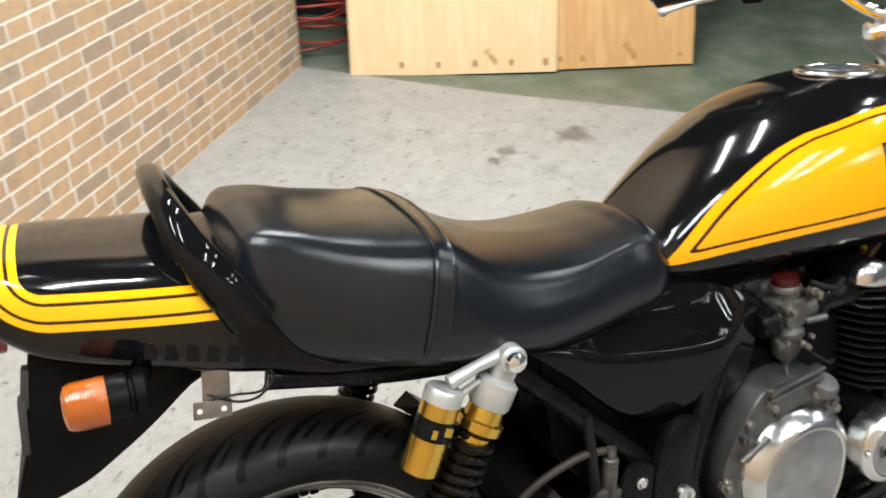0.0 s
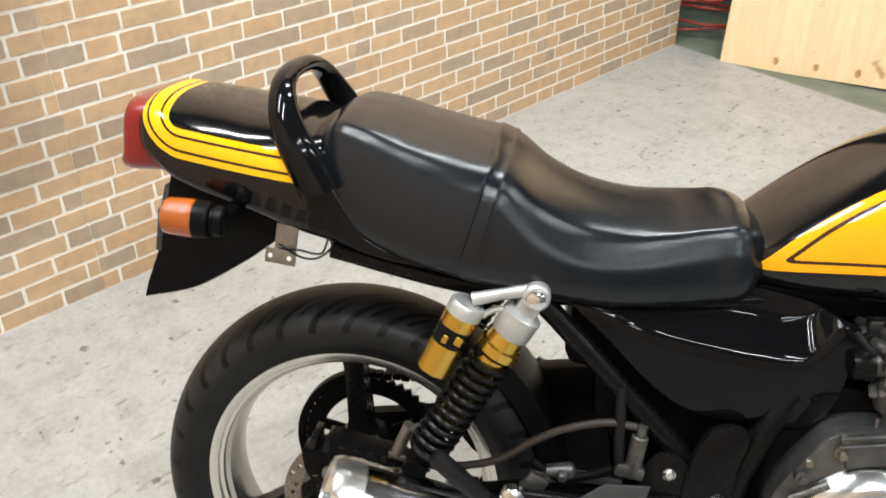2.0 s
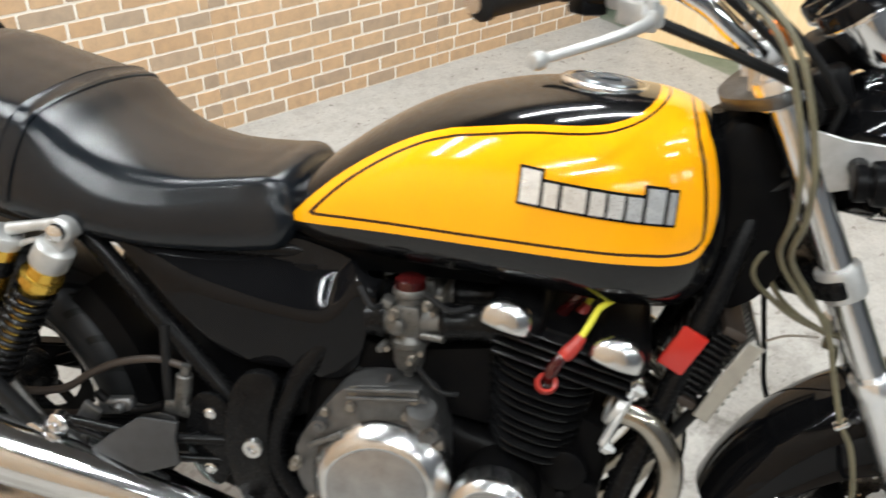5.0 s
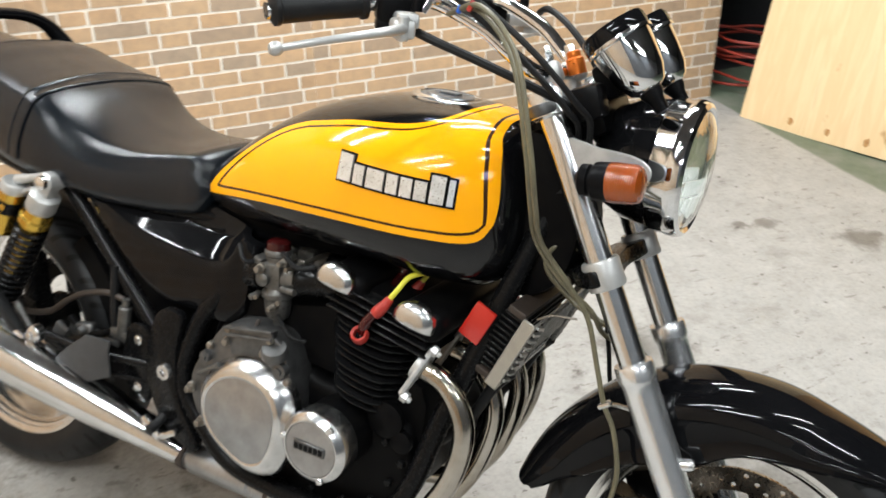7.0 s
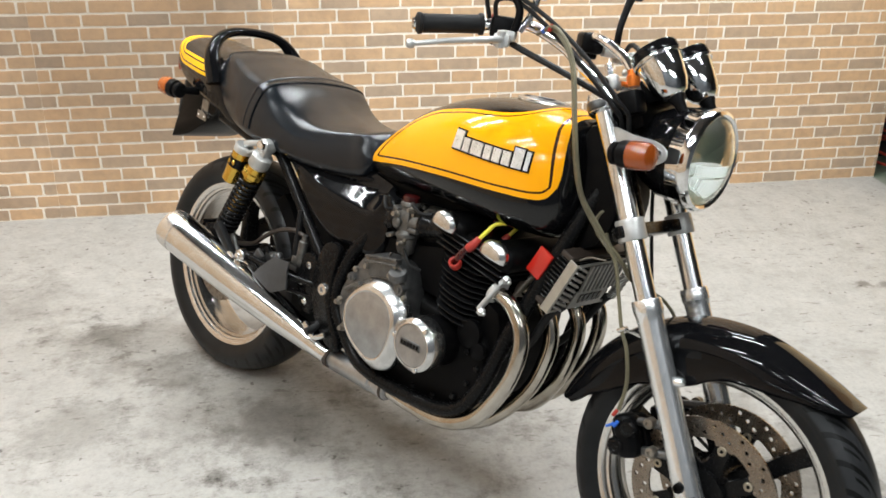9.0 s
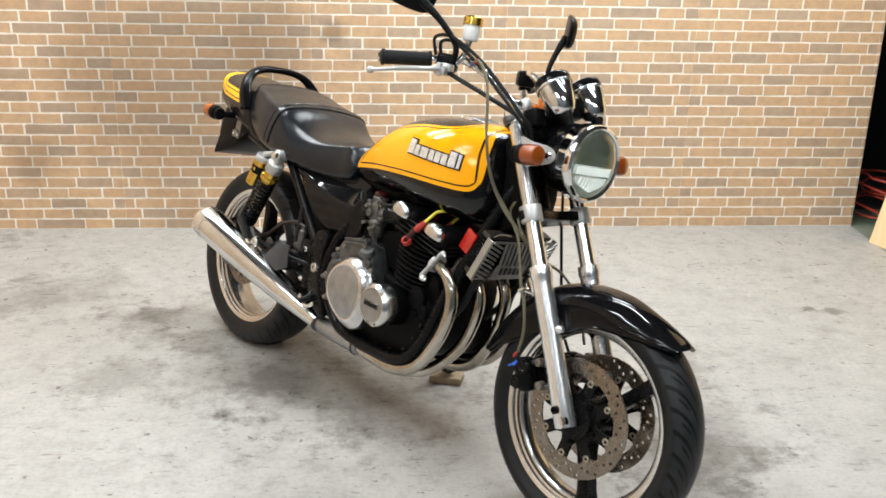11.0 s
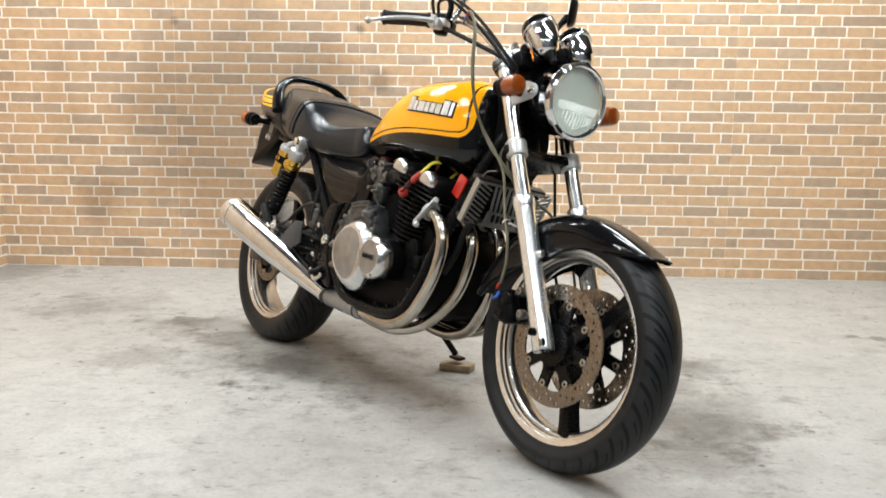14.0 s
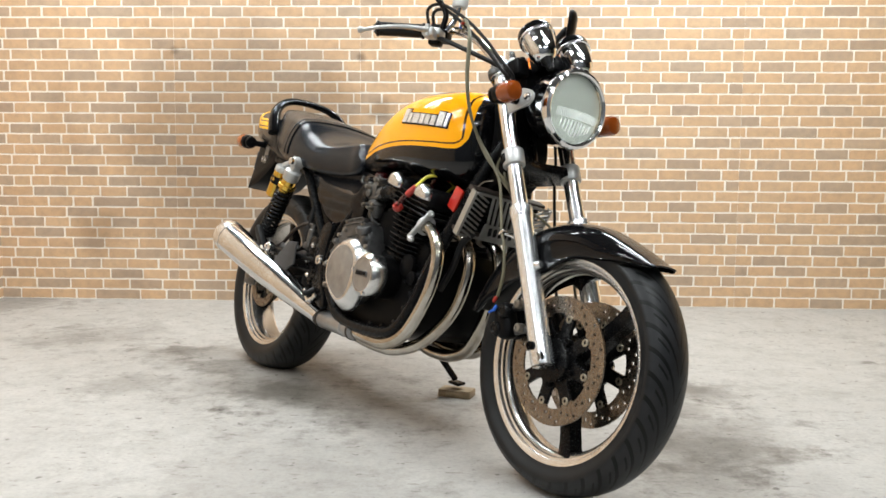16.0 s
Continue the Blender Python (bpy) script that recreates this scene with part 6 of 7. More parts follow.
prism(bm, outline([(0.43, 0.44), (0.47, 0.43), (0.475, 0.36), (0.465, 0.30), (0.435, 0.30), (0.41, 0.34), (0.41, 0.40)], 3), -0.165, -0.155, 0.003)
part("peg_carrier", bm, satin_black, bike, "black footrest carrier plate")
bm = bmesh.new()
cyl(bm, (0.406, -0.156, 0.462), (0.399, -0.156, 0.402), 0.0115, n=16, bev=0.002)
box(bm, (0.396, -0.156, 0.408), (0.04, 0.02, 0.02), (0, 10, 0), bev=0.004)
cyl(bm, (0.407, -0.156, 0.462), (0.408, -0.156, 0.476), 0.007, n=12)
part("rear_brake_cylinder", bm, carb_alu, bike, "dull rear brake master cylinder")
bm = bmesh.new()
tube(bm, [(0.376, -0.15, 0.53), (0.378, -0.154, 0.48), (0.380, -0.156, 0.43), (0.385, -0.156, 0.405)], 0.0075, n=10)
part("fluid_hose", bm, rubber, bike)
bm = bmesh.new()
tube(bm, [(0.264, -0.152, 0.406), (0.285, -0.154, 0.392), (0.305, -0.155, 0.386), (0.34, -0.155, 0.392), (0.373, -0.156, 0.406)], [0.007, 0.008, 0.008, 0.006, 0.007], n=12)
part("brake_link", bm, engine_black, bike, "greasy black brake link")
bm = bmesh.new()
tube(bm, [(0.10, -0.165, 0.452), (0.145, -0.168, 0.398), (0.182, -0.168, 0.350)], [0.0085, 0.0075, 0.0085], n=8)
ta = part("torque_arm", bm, carb_alu, bike, "dull steel torque arm with a row of studs")
for k in range(6):
    bm = bmesh.new()
    p = V(0.11, -0.1745, 0.440).lerp(V(0.172, -0.1765, 0.362), k / 5)
    lathe(bm, [(0.0, 0.003), (0.0022, 0.002), (0.003, 0.0)], p, (0, -1, 0), 8)
    part("stud", bm, rust_steel, ta)
bm = bmesh.new()
lathe(bm, [(0.0, 0.012), (0.008, 0.012), (0.0125, 0.009), (0.0135, 0.0), (0.0135, -0.02)], V(0.160, -0.168, 0.342), (-0.2, -1, 0.1), 18)
part("arm_bolt", bm, polished, ta)
bm = bmesh.new()
tube(bm, [(0.108, -0.15, 0.415), (0.10, -0.153, 0.395), (0.086, -0.155, 0.356)], [0.005, 0.007, 0.0055], n=10)
part("bleed_nipple", bm, rust_steel, bike)
bm = bmesh.new()
tube(bm, [(0.06, -0.14, 0.39), (0.13, -0.152, 0.385), (0.209, -0.155, 0.402), (0.26, -0.155, 0.437), (0.303, -0.155, 0.461), (0.36, -0.155, 0.477), (0.40, -0.152, 0.472)], 0.0058, n=10)
part("rear_brake_hose", bm, hose_brown, bike, "aged brown rear brake hose")
bm = bmesh.new()
box(bm, (0.020, -0.105, 0.352), (0.125, 0.058, 0.062), (0, 14, 0), bev=0.012)
box(bm, (-0.050, -0.105, 0.356), (0.045, 0.054, 0.046), (0, -12, 0), bev=0.01)
box(bm, (0.075, -0.118, 0.335), (0.045, 0.04, 0.085), (0, 22, 0), bev=0.008)
rc = part("rear_caliper", bm, engine_black, bike, "greasy black finned rear brake caliper")
for k in range(6):
    bm = bmesh.new()
    box(bm, (-0.055 + 0.021 * k, -0.106, 0.389 - 0.0045 * k), (0.011, 0.052, 0.018), (0, 10, 0), bev=0.003)
    part("caliper_fin", bm, fin_black, rc)
for x, z in ((-0.03, 0.345), (0.03, 0.335), (0.075, 0.36)):
    bm = bmesh.new()
    lathe(bm, [(0.0, 0.008), (0.006, 0.008), (0.0085, 0.006), (0.0085, 0.0), (0.011, -0.001), (0.011, -0.006)], V(x, -0.137, z), (0, -1, 0), 10)
    part("caliper_bolt", bm, rust_steel, rc)
bm = bmesh.new()
cyl(bm, (0.09, -0.14, 0.44), (0.07, -0.14, 0.39), 0.009, n=12)
part("bleed_fitting", bm, rust_steel, rc)
bm = bmesh.new()
rings = []
for i in range(25):
    a = radians(-12 + 62 * i / 24)
    c = V(RA, 0, RZ)
    r = RR + 0.02
    rings.append([c + V(math.cos(a) * (r + dr), y, math.sin(a) * (r + dr)) for y, dr in ((-0.07, -0.03), (-0.06, 0.0), (0, 0.006), (0.06, 0.0), (0.07, -0.03), (0.066, -0.03), (0, 0.002), (-0.066, -0.03))])
add_ring_mesh(bm, rings)
part("hugger", bm, plastic_black, bike, "black inner mudguard")
bm = bmesh.new()
box(bm, (0.26, -0.03, 0.64), (0.10, 0.06, 0.04), bev=0.01)
lathe(bm, [(0.0, 0), (0.022, 0), (0.022, 0.012), (0.014, 0.014), (0.014, 0.02), (0.022, 0.022), (0.022, 0.034), (0, 0.034)], V(0.135, -0.10, 0.68), (0.2, -0.2, -1), 20)
part("rubber_mount", bm, rubber, bike)
bm = bmesh.new()
prism(bm, [(0.335, 0.62), (0.58, 0.63), (0.58, 0.40), (0.50, 0.37), (0.40, 0.385), (0.345, 0.46)], -0.105, 0.105, 0.008)
part("battery_box", bm, plastic_black, bike, "black battery box behind the side cover")
bm = bmesh.new()
prism(bm, [(0.38, 0.345), (0.58, 0.36), (0.60, 0.23), (0.52, 0.215), (0.42, 0.25)], -0.10, 0.10, 0.008)
part("stand_bracket", bm, engine_black, bike, "greasy black bracket below the swingarm pivot")

bm = bmesh.new()
prism(bm, outline([(0.10, 0.40), (0.25, 0.435), (0.40, 0.45), (0.53, 0.44), (0.54, 0.30), (0.40, 0.25), (0.25, 0.24), (0.16, 0.28)], 3), 0.066, 0.106, 0.006)
part("chain_guard", bm, plastic_black, bike, "black chain guard")

# ---- engine ----
bm = bmesh.new()
prism(bm, outline([(0.60, 0.50), (0.70, 0.49), (0.80, 0.43), (0.95, 0.41), (0.985, 0.34), (0.96, 0.25), (0.86, 0.215), (0.70, 0.205), (0.60, 0.25), (0.565, 0.36)], 4), -0.132, 0.132, 0.02, 3)
crank = part("crankcase", bm, engine_black, bike, "black painted engine crankcase")
for s in (-1, 1):
    for x, z in ((0.945, 0.295), (0.915, 0.255), (0.86, 0.236), (0.80, 0.232), (0.74, 0.228), (0.965, 0.335), (0.935, 0.365), (0.62, 0.285)):
        bm = bmesh.new()
        lathe(bm, [(0.0, 0.009), (0.0055, 0.009), (0.007, 0.007), (0.007, 0.0), (0.0095, -0.001), (0.0095, -0.004)], V(x, s * 0.131, z), (0, s, 0), 10)
        part("crankcase_bolt", bm, satin_black, crank)
def fin_plate(bm, x, z, hx, hy, t, n=4.5):
    """A cooling fin: a thin plate with round ends and a shallow notch between the four cylinders, tilted with the engine."""
    ring = []
    for k in range(56):
        a = 2 * math.pi * k / 56
        ca, sa = math.cos(a), math.sin(a)
        px = hx * abs(ca) ** (2 / 2.6) * (1 if ca > 0 else -1)
        py = hy * abs(sa) ** (2 / n) * (1 if sa > 0 else -1)
        px *= 1 - 0.10 * (0.5 + 0.5 * math.cos(py / hy * math.pi * 4)) * (abs(py) < hy * 0.9)
        ring.append((px, py))
    c, s_ = math.cos(radians(13)), math.sin(radians(13))
    add_ring_mesh(bm, [[V(x + f_ * px * c + h * s_, f_ * py, z - f_ * px * s_ + h * c) for px, py in ring] for h, f_ in ((-t / 2, 0.985), (-t / 4, 1.0), (t / 4, 1.0), (t / 2, 0.985))])


bm = bmesh.new()
fin_plate(bm, 0.890, 0.485, 0.046, 0.142, 0.15)
barrel = part("cylinder_block", bm, engine_black, bike, "black air-cooled cylinder block")
for k in range(10):
    bm = bmesh.new()
    u = k / 9
    fin_plate(bm, 0.884 + 0.008 * u, 0.428 + 0.118 * u, 0.064 + 0.020 * u, 0.164 + 0.003 * math.sin(k * 2.1), 0.0034)
    part("cooling_fin", bm, fin_black, barrel)
bm = bmesh.new()
box(bm, (0.915, 0, 0.575), (0.165, 0.29, 0.06), (0, 13, 0), bev=0.012)
box(bm, (0.855, 0, 0.612), (0.075, 0.33, 0.05), (0, 13, 0), bev=0.02, seg=3)
box(bm, (0.985, 0, 0.584), (0.075, 0.33, 0.05), (0, 13, 0), bev=0.02, seg=3)
head = part("cylinder_head", bm, engine_black, bike, "black twin-cam cylinder head")
for k in range(4):
    bm = bmesh.new()
    box(bm, (0.917, 0, 0.556 + 0.0135 * k), (0.180, 0.332, 0.0036), (0, 13, 0), bev=0.0012, seg=1)
    part("head_fin", bm, fin_black, head)
for s in (-1, 1):
    for x, z in ((0.845, 0.618), (0.982, 0.590)):
        bm = bmesh.new()
        m0 = V(x, s * 0.158, z)
        rings = []
        for h, sc in ((0.0, 1.0), (0.010, 1.0), (0.0135, 0.97), (0.019, 0.80), (0.0225, 0.55), (0.024, 0.25)):
            ring = []
            for k in range(24):
                a = 2 * math.pi * k / 24
                yy = math.cos(a) * 0.034
                zz = math.sin(a)
                zz = (zz ** 0.8 * 0.035 if zz > 0 else zz * 0.006) - 0.006
                q = V(yy * sc, s * h, zz * sc)
                q.rotate(Euler((0, radians(13), 0)))
                ring.append(m0 + q)
            rings.append(ring)
        add_ring_mesh(bm, rings)
        part("cam_end_cover", bm, polished, head, "polished half-round cam end cover", sharp=70)

for s in (-1, 1):
    bm = bmesh.new()
    poly = outline([(0.615, 0.46), (0.655, 0.500), (0.742, 0.502), (0.775, 0.455), (0.785, 0.38), (0.765, 0.30), (0.705, 0.268), (0.640, 0.285), (0.588, 0.325), (0.576, 0.39)], 4)
    cx, cz = 0.692, 0.385
    rings = [[V(cx + (x - cx) * f_, s * y, cz + (z - cz) * f_) for x, z in poly] for f_, y in ((1.0, 0.12), (1.0, 0.172), (0.985, 0.176), (0.93, 0.178))]
    add_ring_mesh(bm, rings)
    cv = part("clutch_cover" if s < 0 else "sprocket_cover", bm, cast_alu, bike, "cast aluminium engine side cover")
    egg = outline([(0.629, 0.35), (0.632, 0.383), (0.654, 0.411), (0.686, 0.428), (0.721, 0.429), (0.752, 0.414), (0.768, 0.385), (0.767, 0.352), (0.760, 0.320), (0.742, 0.290), (0.709, 0.281), (0.667, 0.300), (0.640, 0.324)], 4)
    ex, ez = 0.700, 0.360
    bm = bmesh.new()
    add_ring_mesh(bm, [[V(ex + (x - ex) * f_, s * y, ez + (z - ez) * f_) for x, z in egg] for f_, y in ((1.40, 0.165), (1.38, 0.178), (1.33, 0.186), (1.16, 0.2005), (1.04, 0.2060), (1.0, 0.2058), (0.97, 0.2035))])
    part("cover_rim", bm, polished, cv, "polished bevelled rim of the cover", sharp=50)
    bm = bmesh.new()
    add_ring_mesh(bm, [[V(ex + (x - ex) * f_, s * y, ez + (z - ez) * f_) for x, z in egg] for f_, y in ((0.975, 0.2025), (0.975, 0.2052), (0.96, 0.2058))])
    part("cover_face", bm, brushed_face, cv, "matt brushed egg-shaped face of the cover")
    for k in range(9):
        i = int(k * len(poly) / 9)
        x, z = poly[i]
        bm = bmesh.new()
        lathe(bm, [(0.0, 0.008), (0.005, 0.008), (0.0065, 0.006), (0.0065, 0.0)], V(cx + (x - cx) * 0.95, s * 0.177, cz + (z - cz) * 0.95), (0, s, 0), 12)
        part("cover_screw", bm, rust_steel, cv)
    for x, z, r in ((0.762, 0.452, 0.013), (0.612, 0.436, 0.010)):
        bm = bmesh.new()
        lathe(bm, [(0.0, 0.016), (r * 0.5, 0.016), (r * 0.55, 0.012), (r * 0.95, 0.011), (r, 0.008), (r * 1.1, -0.02)], V(x, s * 0.176, z), (0, s, 0), 16)
        part("cover_boss", bm, cast_alu, cv)
    bm = bmesh.new()
    prism(bm, [(0.650, 0.497), (0.746, 0.513), (0.738, 0.466), (0.664, 0.452)], *sorted((s * 0.165, s * 0.184)), 0.005)
    part("cover_box", bm, cast_alu, cv, "raised cast box above the round cover")
    for k in range(2):
        bm = bmesh.new()
        tube(bm, [(0.650, s * 0.185, 0.497 - 0.012 * k), (0.698, s * 0.187, 0.506 - 0.012 * k), (0.745, s * 0.185, 0.512 - 0.012 * k)], 0.0028, n=8)
        part("cover_rib", bm, cast_alu, cv)
    for x, z in ((0.656, 0.474), (0.731, 0.474), (0.578, 0.367), (0.60, 0.31)):
        bm = bmesh.new()
        lathe(bm, [(0.0, 0.009), (0.0055, 0.009), (0.0065, 0.007), (0.0065, 0.0), (0.009, -0.001), (0.009, -0.01)], V(x, s * 0.182, z), (0, s, 0), 8)
        part("cover_bolt", bm, rust_steel, cv)
    bm = bmesh.new()
    tube(bm, [(0.600, s * 0.186, 0.404), (0.622, s * 0.188, 0.418), (0.645, s * 0.187, 0.430)], [0.0045, 0.004, 0.006], n=8)
    part("cable_arm", bm, carb_alu, cv)
    bm = bmesh.new()
    lathe(bm, [(0.0585, -0.024), (0.0585, 0.010), (0.0570, 0.0125), (0.0480, 0.0200), (0.0460, 0.0200), (0.0455, 0.0175)], V(0.853, s * 0.203, 0.362), (0, s, 0), 56)
    pc = part("pulse_cover", bm, polished, bike, "polished round engine cover with a small marked plate", sharp=35)
    bm = bmesh.new()
    lathe(bm, [(0.0455, 0.0175), (0.0445, 0.0192), (0.0, 0.0196)], V(0.853, s * 0.203, 0.362), (0, s, 0), 48)
    part("cover_face", bm, brushed_face, pc, "matt brushed face of the round cover")
    bm = bmesh.new()
    cyl(bm, (0.853, s * 0.125, 0.362), (0.853, s * 0.180, 0.362), 0.056, n=40)
    part("cover_neck", bm, engine_black, pc, "black crankcase neck behind the cover")
    bm = bmesh.new()
    box(bm, (0.851, s * 0.2240, 0.364), (0.056, 0.003, 0.016), (0, 2, 0), bev=0.001, seg=1)
    part("cover_plate", bm, cast_alu, pc)
    for k in range(6):
        bm = bmesh.new()
        box(bm, (0.829 + 0.0088 * k, s * 0.2256, 0.364), (0.007, 0.002, 0.010), bev=0.0005, seg=1)
        part("plate_mark", bm, satin_black, pc)
    for k in range(3):
        a = 0.9 + 2.09 * k
        bm = bmesh.new()
        lathe(bm, [(0.0, 0.004), (0.0045, 0.004), (0.006, 0.002), (0.006, -0.002)], V(0.853 + 0.0525 * math.cos(a), s * 0.220, 0.362 + 0.0525 * math.sin(a)), (0, s, 0), 12)
        part("cover_screw", bm, polished, pc)
bm = bmesh.new()
lathe(bm, [(0.014, -0.03), (0.014, 0.0), (0.022, 0.002), (0.022, 0.014), (0.019, 0.018), (0.0, 0.018)], V(0.748, -0.176, 0.472), (0.1, -0.45, 1), 20)
part("oil_filler_cap", bm, cast_alu, crank, "knurled oil filler cap")
bm = bmesh.new()
lathe(bm, [(0.03, 0.0), (0.03, 0.01), (0.02, 0.015), (0.0, 0.015)], V(0.935, -0.134, 0.405), (0, -1, 0), 24)
lathe(bm, [(0.018, 0.0), (0.018, 0.01), (0.012, 0.013), (0.0, 0.013)], V(0.965, -0.134, 0.375), (0, -1, 0), 20)
part("gallery_plug", bm, engine_black, crank)

# carburettors
for y in (-0.135, -0.045, 0.045, 0.135):
    bm = bmesh.new()
    cyl(bm, (0.682, y, 0.583), (0.765, y, 0.592), 0.0205, n=20)
    lathe(bm, [(0.0205, 0.045), (0.0225, 0.042), (0.0225, 0.036), (0.0195, 0.033), (0.0185, -0.010), (0.022, -0.022), (0.0265, -0.026), (0.0265, -0.033), (0.0225, -0.036), (0.0205, -0.060), (0.0165, -0.070), (0.008, -0.072), (0.0075, -0.082), (0.0, -0.082)], V(0.717, y, 0.588), (-0.03, 0, 1), 24)
    box(bm, (0.719, y - 0.014, 0.592), (0.034, 0.018, 0.044), (0, -4, 0), bev=0.006)
    box(bm, (0.690, y - 0.010, 0.612), (0.016, 0.024, 0.012), (0, 20, 0), bev=0.003)
    cyl(bm, (0.738, y - 0.018, 0.575), (0.768, y - 0.026, 0.578), 0.0055, n=10)
    lathe(bm, [(0.0, 0.010), (0.009, 0.009), (0.0115, 0.007), (0.012, 0.0), (0.0, 0.0)], V(0.706, y - 0.022, 0.586), (0, -1, 0), 18)
    cyl(bm, (0.690, y - 0.012, 0.556), (0.686, y - 0.030, 0.552), 0.005, n=10)
    cb = part("carburettor", bm, carb_alu, bike, "cast aluminium carburettor")
    bm = bmesh.new()
    lathe(bm, [(0.0, 0.016), (0.014, 0.0155), (0.019, 0.012), (0.020, 0.0), (0.0, 0.0)], V(0.716, y, 0.632), (0.0, 0, 1), 20)
    part("carburettor_top", bm, maroon_cap, cb, "dark red carburettor top")
    for dx in (-0.022, 0.022):
        bm = bmesh.new()
        cyl(bm, (0.718 + dx, y - 0.026, 0.555), (0.718 + dx, y - 0.032, 0.555), 0.004, n=8)
        part("carburettor_screw", bm, rust_steel, cb)
    bm = bmesh.new()
    lathe(bm, [(0.0, 0.0), (0.0235, 0.0), (0.0255, 0.004), (0.0255, 0.012), (0.023, 0.016), (0.0225, 0.055), (0.0255, 0.06), (0.0255, 0.08), (0.0, 0.08)], V(0.76, y, 0.590), (0.08, 0, 0.01), 20)
    part("intake_rubber", bm, satin_black, cb)
    bm = bmesh.new()
    lathe(bm, [(0.0, 0.0), (0.0225, 0.0), (0.0225, 0.012), (0.0250, 0.016), (0.0250, 0.026), (0.0, 0.026)], V(0.662, y, 0.581), (0.07, 0, 0.006), 20)
    part("intake_rubber", bm, satin_black, cb)
bm = bmesh.new()
cyl(bm, (0.752, -0.165, 0.612), (0.752, 0.165, 0.612), 0.004, n=10)
for y in (-0.12, -0.03, 0.06, 0.15):
    box(bm, (0.748, y, 0.604), (0.012, 0.006, 0.03), (0, 15, 0), bev=0.001, seg=1)
part("throttle_linkage", bm, rust_steel, bike, "dull steel throttle linkage across the carburettors")
for x0, z0, x1, z1, r_, m_ in ((0.735, 0.532, 0.79, 0.50, 0.0035, rubber), (0.70, 0.515, 0.68, 0.49, 0.0035, hose_brown), (0.74, 0.636, 0.80, 0.626, 0.004, rubber), (0.685, 0.610, 0.655, 0.632, 0.004, rubber)):
    bm = bmesh.new()
    tube(bm, [(x0, -0.158, z0), ((x0 + x1) / 2 + 0.004, -0.168, (z0 + z1) / 2 - 0.008), (x1, -0.156, z1)], r_, n=8)
    part("breather_hose", bm, m_, bike)
for x, z, r in ((0.702, 0.604, 0.006), (0.728, 0.544, 0.0045), (0.745, 0.622, 0.005)):
    bm = bmesh.new()
    lathe(bm, [(0.0, 0.010), (r * 0.8, 0.010), (r, 0.007), (r, 0.0), (r * 1.3, -0.001), (r * 1.3, -0.012)], V(x, -0.164, z), (0, -1, 0), 10)
    part("adjuster_screw", bm, rust_steel, bike)
bm = bmesh.new()
box(bm, (0.575, 0, 0.565), (0.14, 0.14, 0.12), bev=0.02)
box(bm, (0.40, 0, 0.58), (0.2, 0.2, 0.11), bev=0.02)
part("airbox", bm, plastic_black, bike, "black airbox behind the carburettors")

bm = bmesh.new()
prism(bm, [(0.59, 0.47), (0.59, 0.55), (0.70, 0.535), (0.83, 0.56), (0.84, 0.44)], -0.125, 0.125, 0.008)
part("engine_rear_case", bm, engine_black, bike, "black upper crankcase below the carburettors")
bm = bmesh.new()
box(bm, (0.70, 0, 0.645), (0.32, 0.17, 0.045), (0, -2, 0), bev=0.01)
part("wiring_tray", bm, plastic_black, bike, "black wiring tray under the tank")
bm = bmesh.new()
prism(bm, outline([(0.86, 0.27), (0.97, 0.29), (0.985, 0.36), (0.98, 0.46), (0.86, 0.47)], 3), -0.115, 0.115, 0.01)
part("crankcase_front", bm, engine_black, bike, "black front of the crankcase")
# plug caps and leads
for y in (-0.178, -0.08):
    bm = bmesh.new()
    lathe(bm, [(0.0085, -0.008), (0.0120, -0.010), (0.0135, -0.005), (0.0135, 0.003), (0.0120, 0.006), (0.0085, 0.004)], V(0.903, y - 0.006, 0.553), (0.15, -0.75, 0.7), 22, loop=True)
    pl = part("plug_cap", bm, red_rubber, bike, "red spark plug cap with maroon elbow")
    bm = bmesh.new()
    tube(bm, [(0.903, y + 0.006, 0.546), (0.906, y, 0.564), (0.914, y + 0.004, 0.580), (0.922, y + 0.008, 0.588)], [0.0075, 0.0085, 0.0075, 0.0065], n=12)
    part("plug_elbow", bm, maroon_cap, pl, "maroon elbow of the plug cap")
    bm = bmesh.new()
    tube(bm, [(0.919, y + 0.007, 0.585), (0.924, y + 0.009, 0.591), (0.931, y + 0.012, 0.600), (0.938, y + 0.016, 0.612)], [0.0085, 0.0098, 0.0085, 0.0062], n=12)
    part("plug_sleeve", bm, red_rubber, pl, "red rubber sleeve")
    bm = bmesh.new()
    tube(bm, [(0.936, y + 0.015, 0.609), (0.946, y + 0.026, 0.627), (0.955, y + 0.038, 0.643), (0.974, y + 0.060, 0.650)], 0.0042, n=8)
    part("plug_lead", bm, yellow_lacquer, pl, "yellow ignition lead")
bm = bmesh.new()
tube(bm, [(0.895, -0.075, 0.555), (0.905, -0.09, 0.60), (0.925, -0.10, 0.635), (0.945, -0.09, 0.66)], [0.011, 0.009, 0.006, 0.005], n=10)
part("plug_lead", bm, maroon_cap, bike)

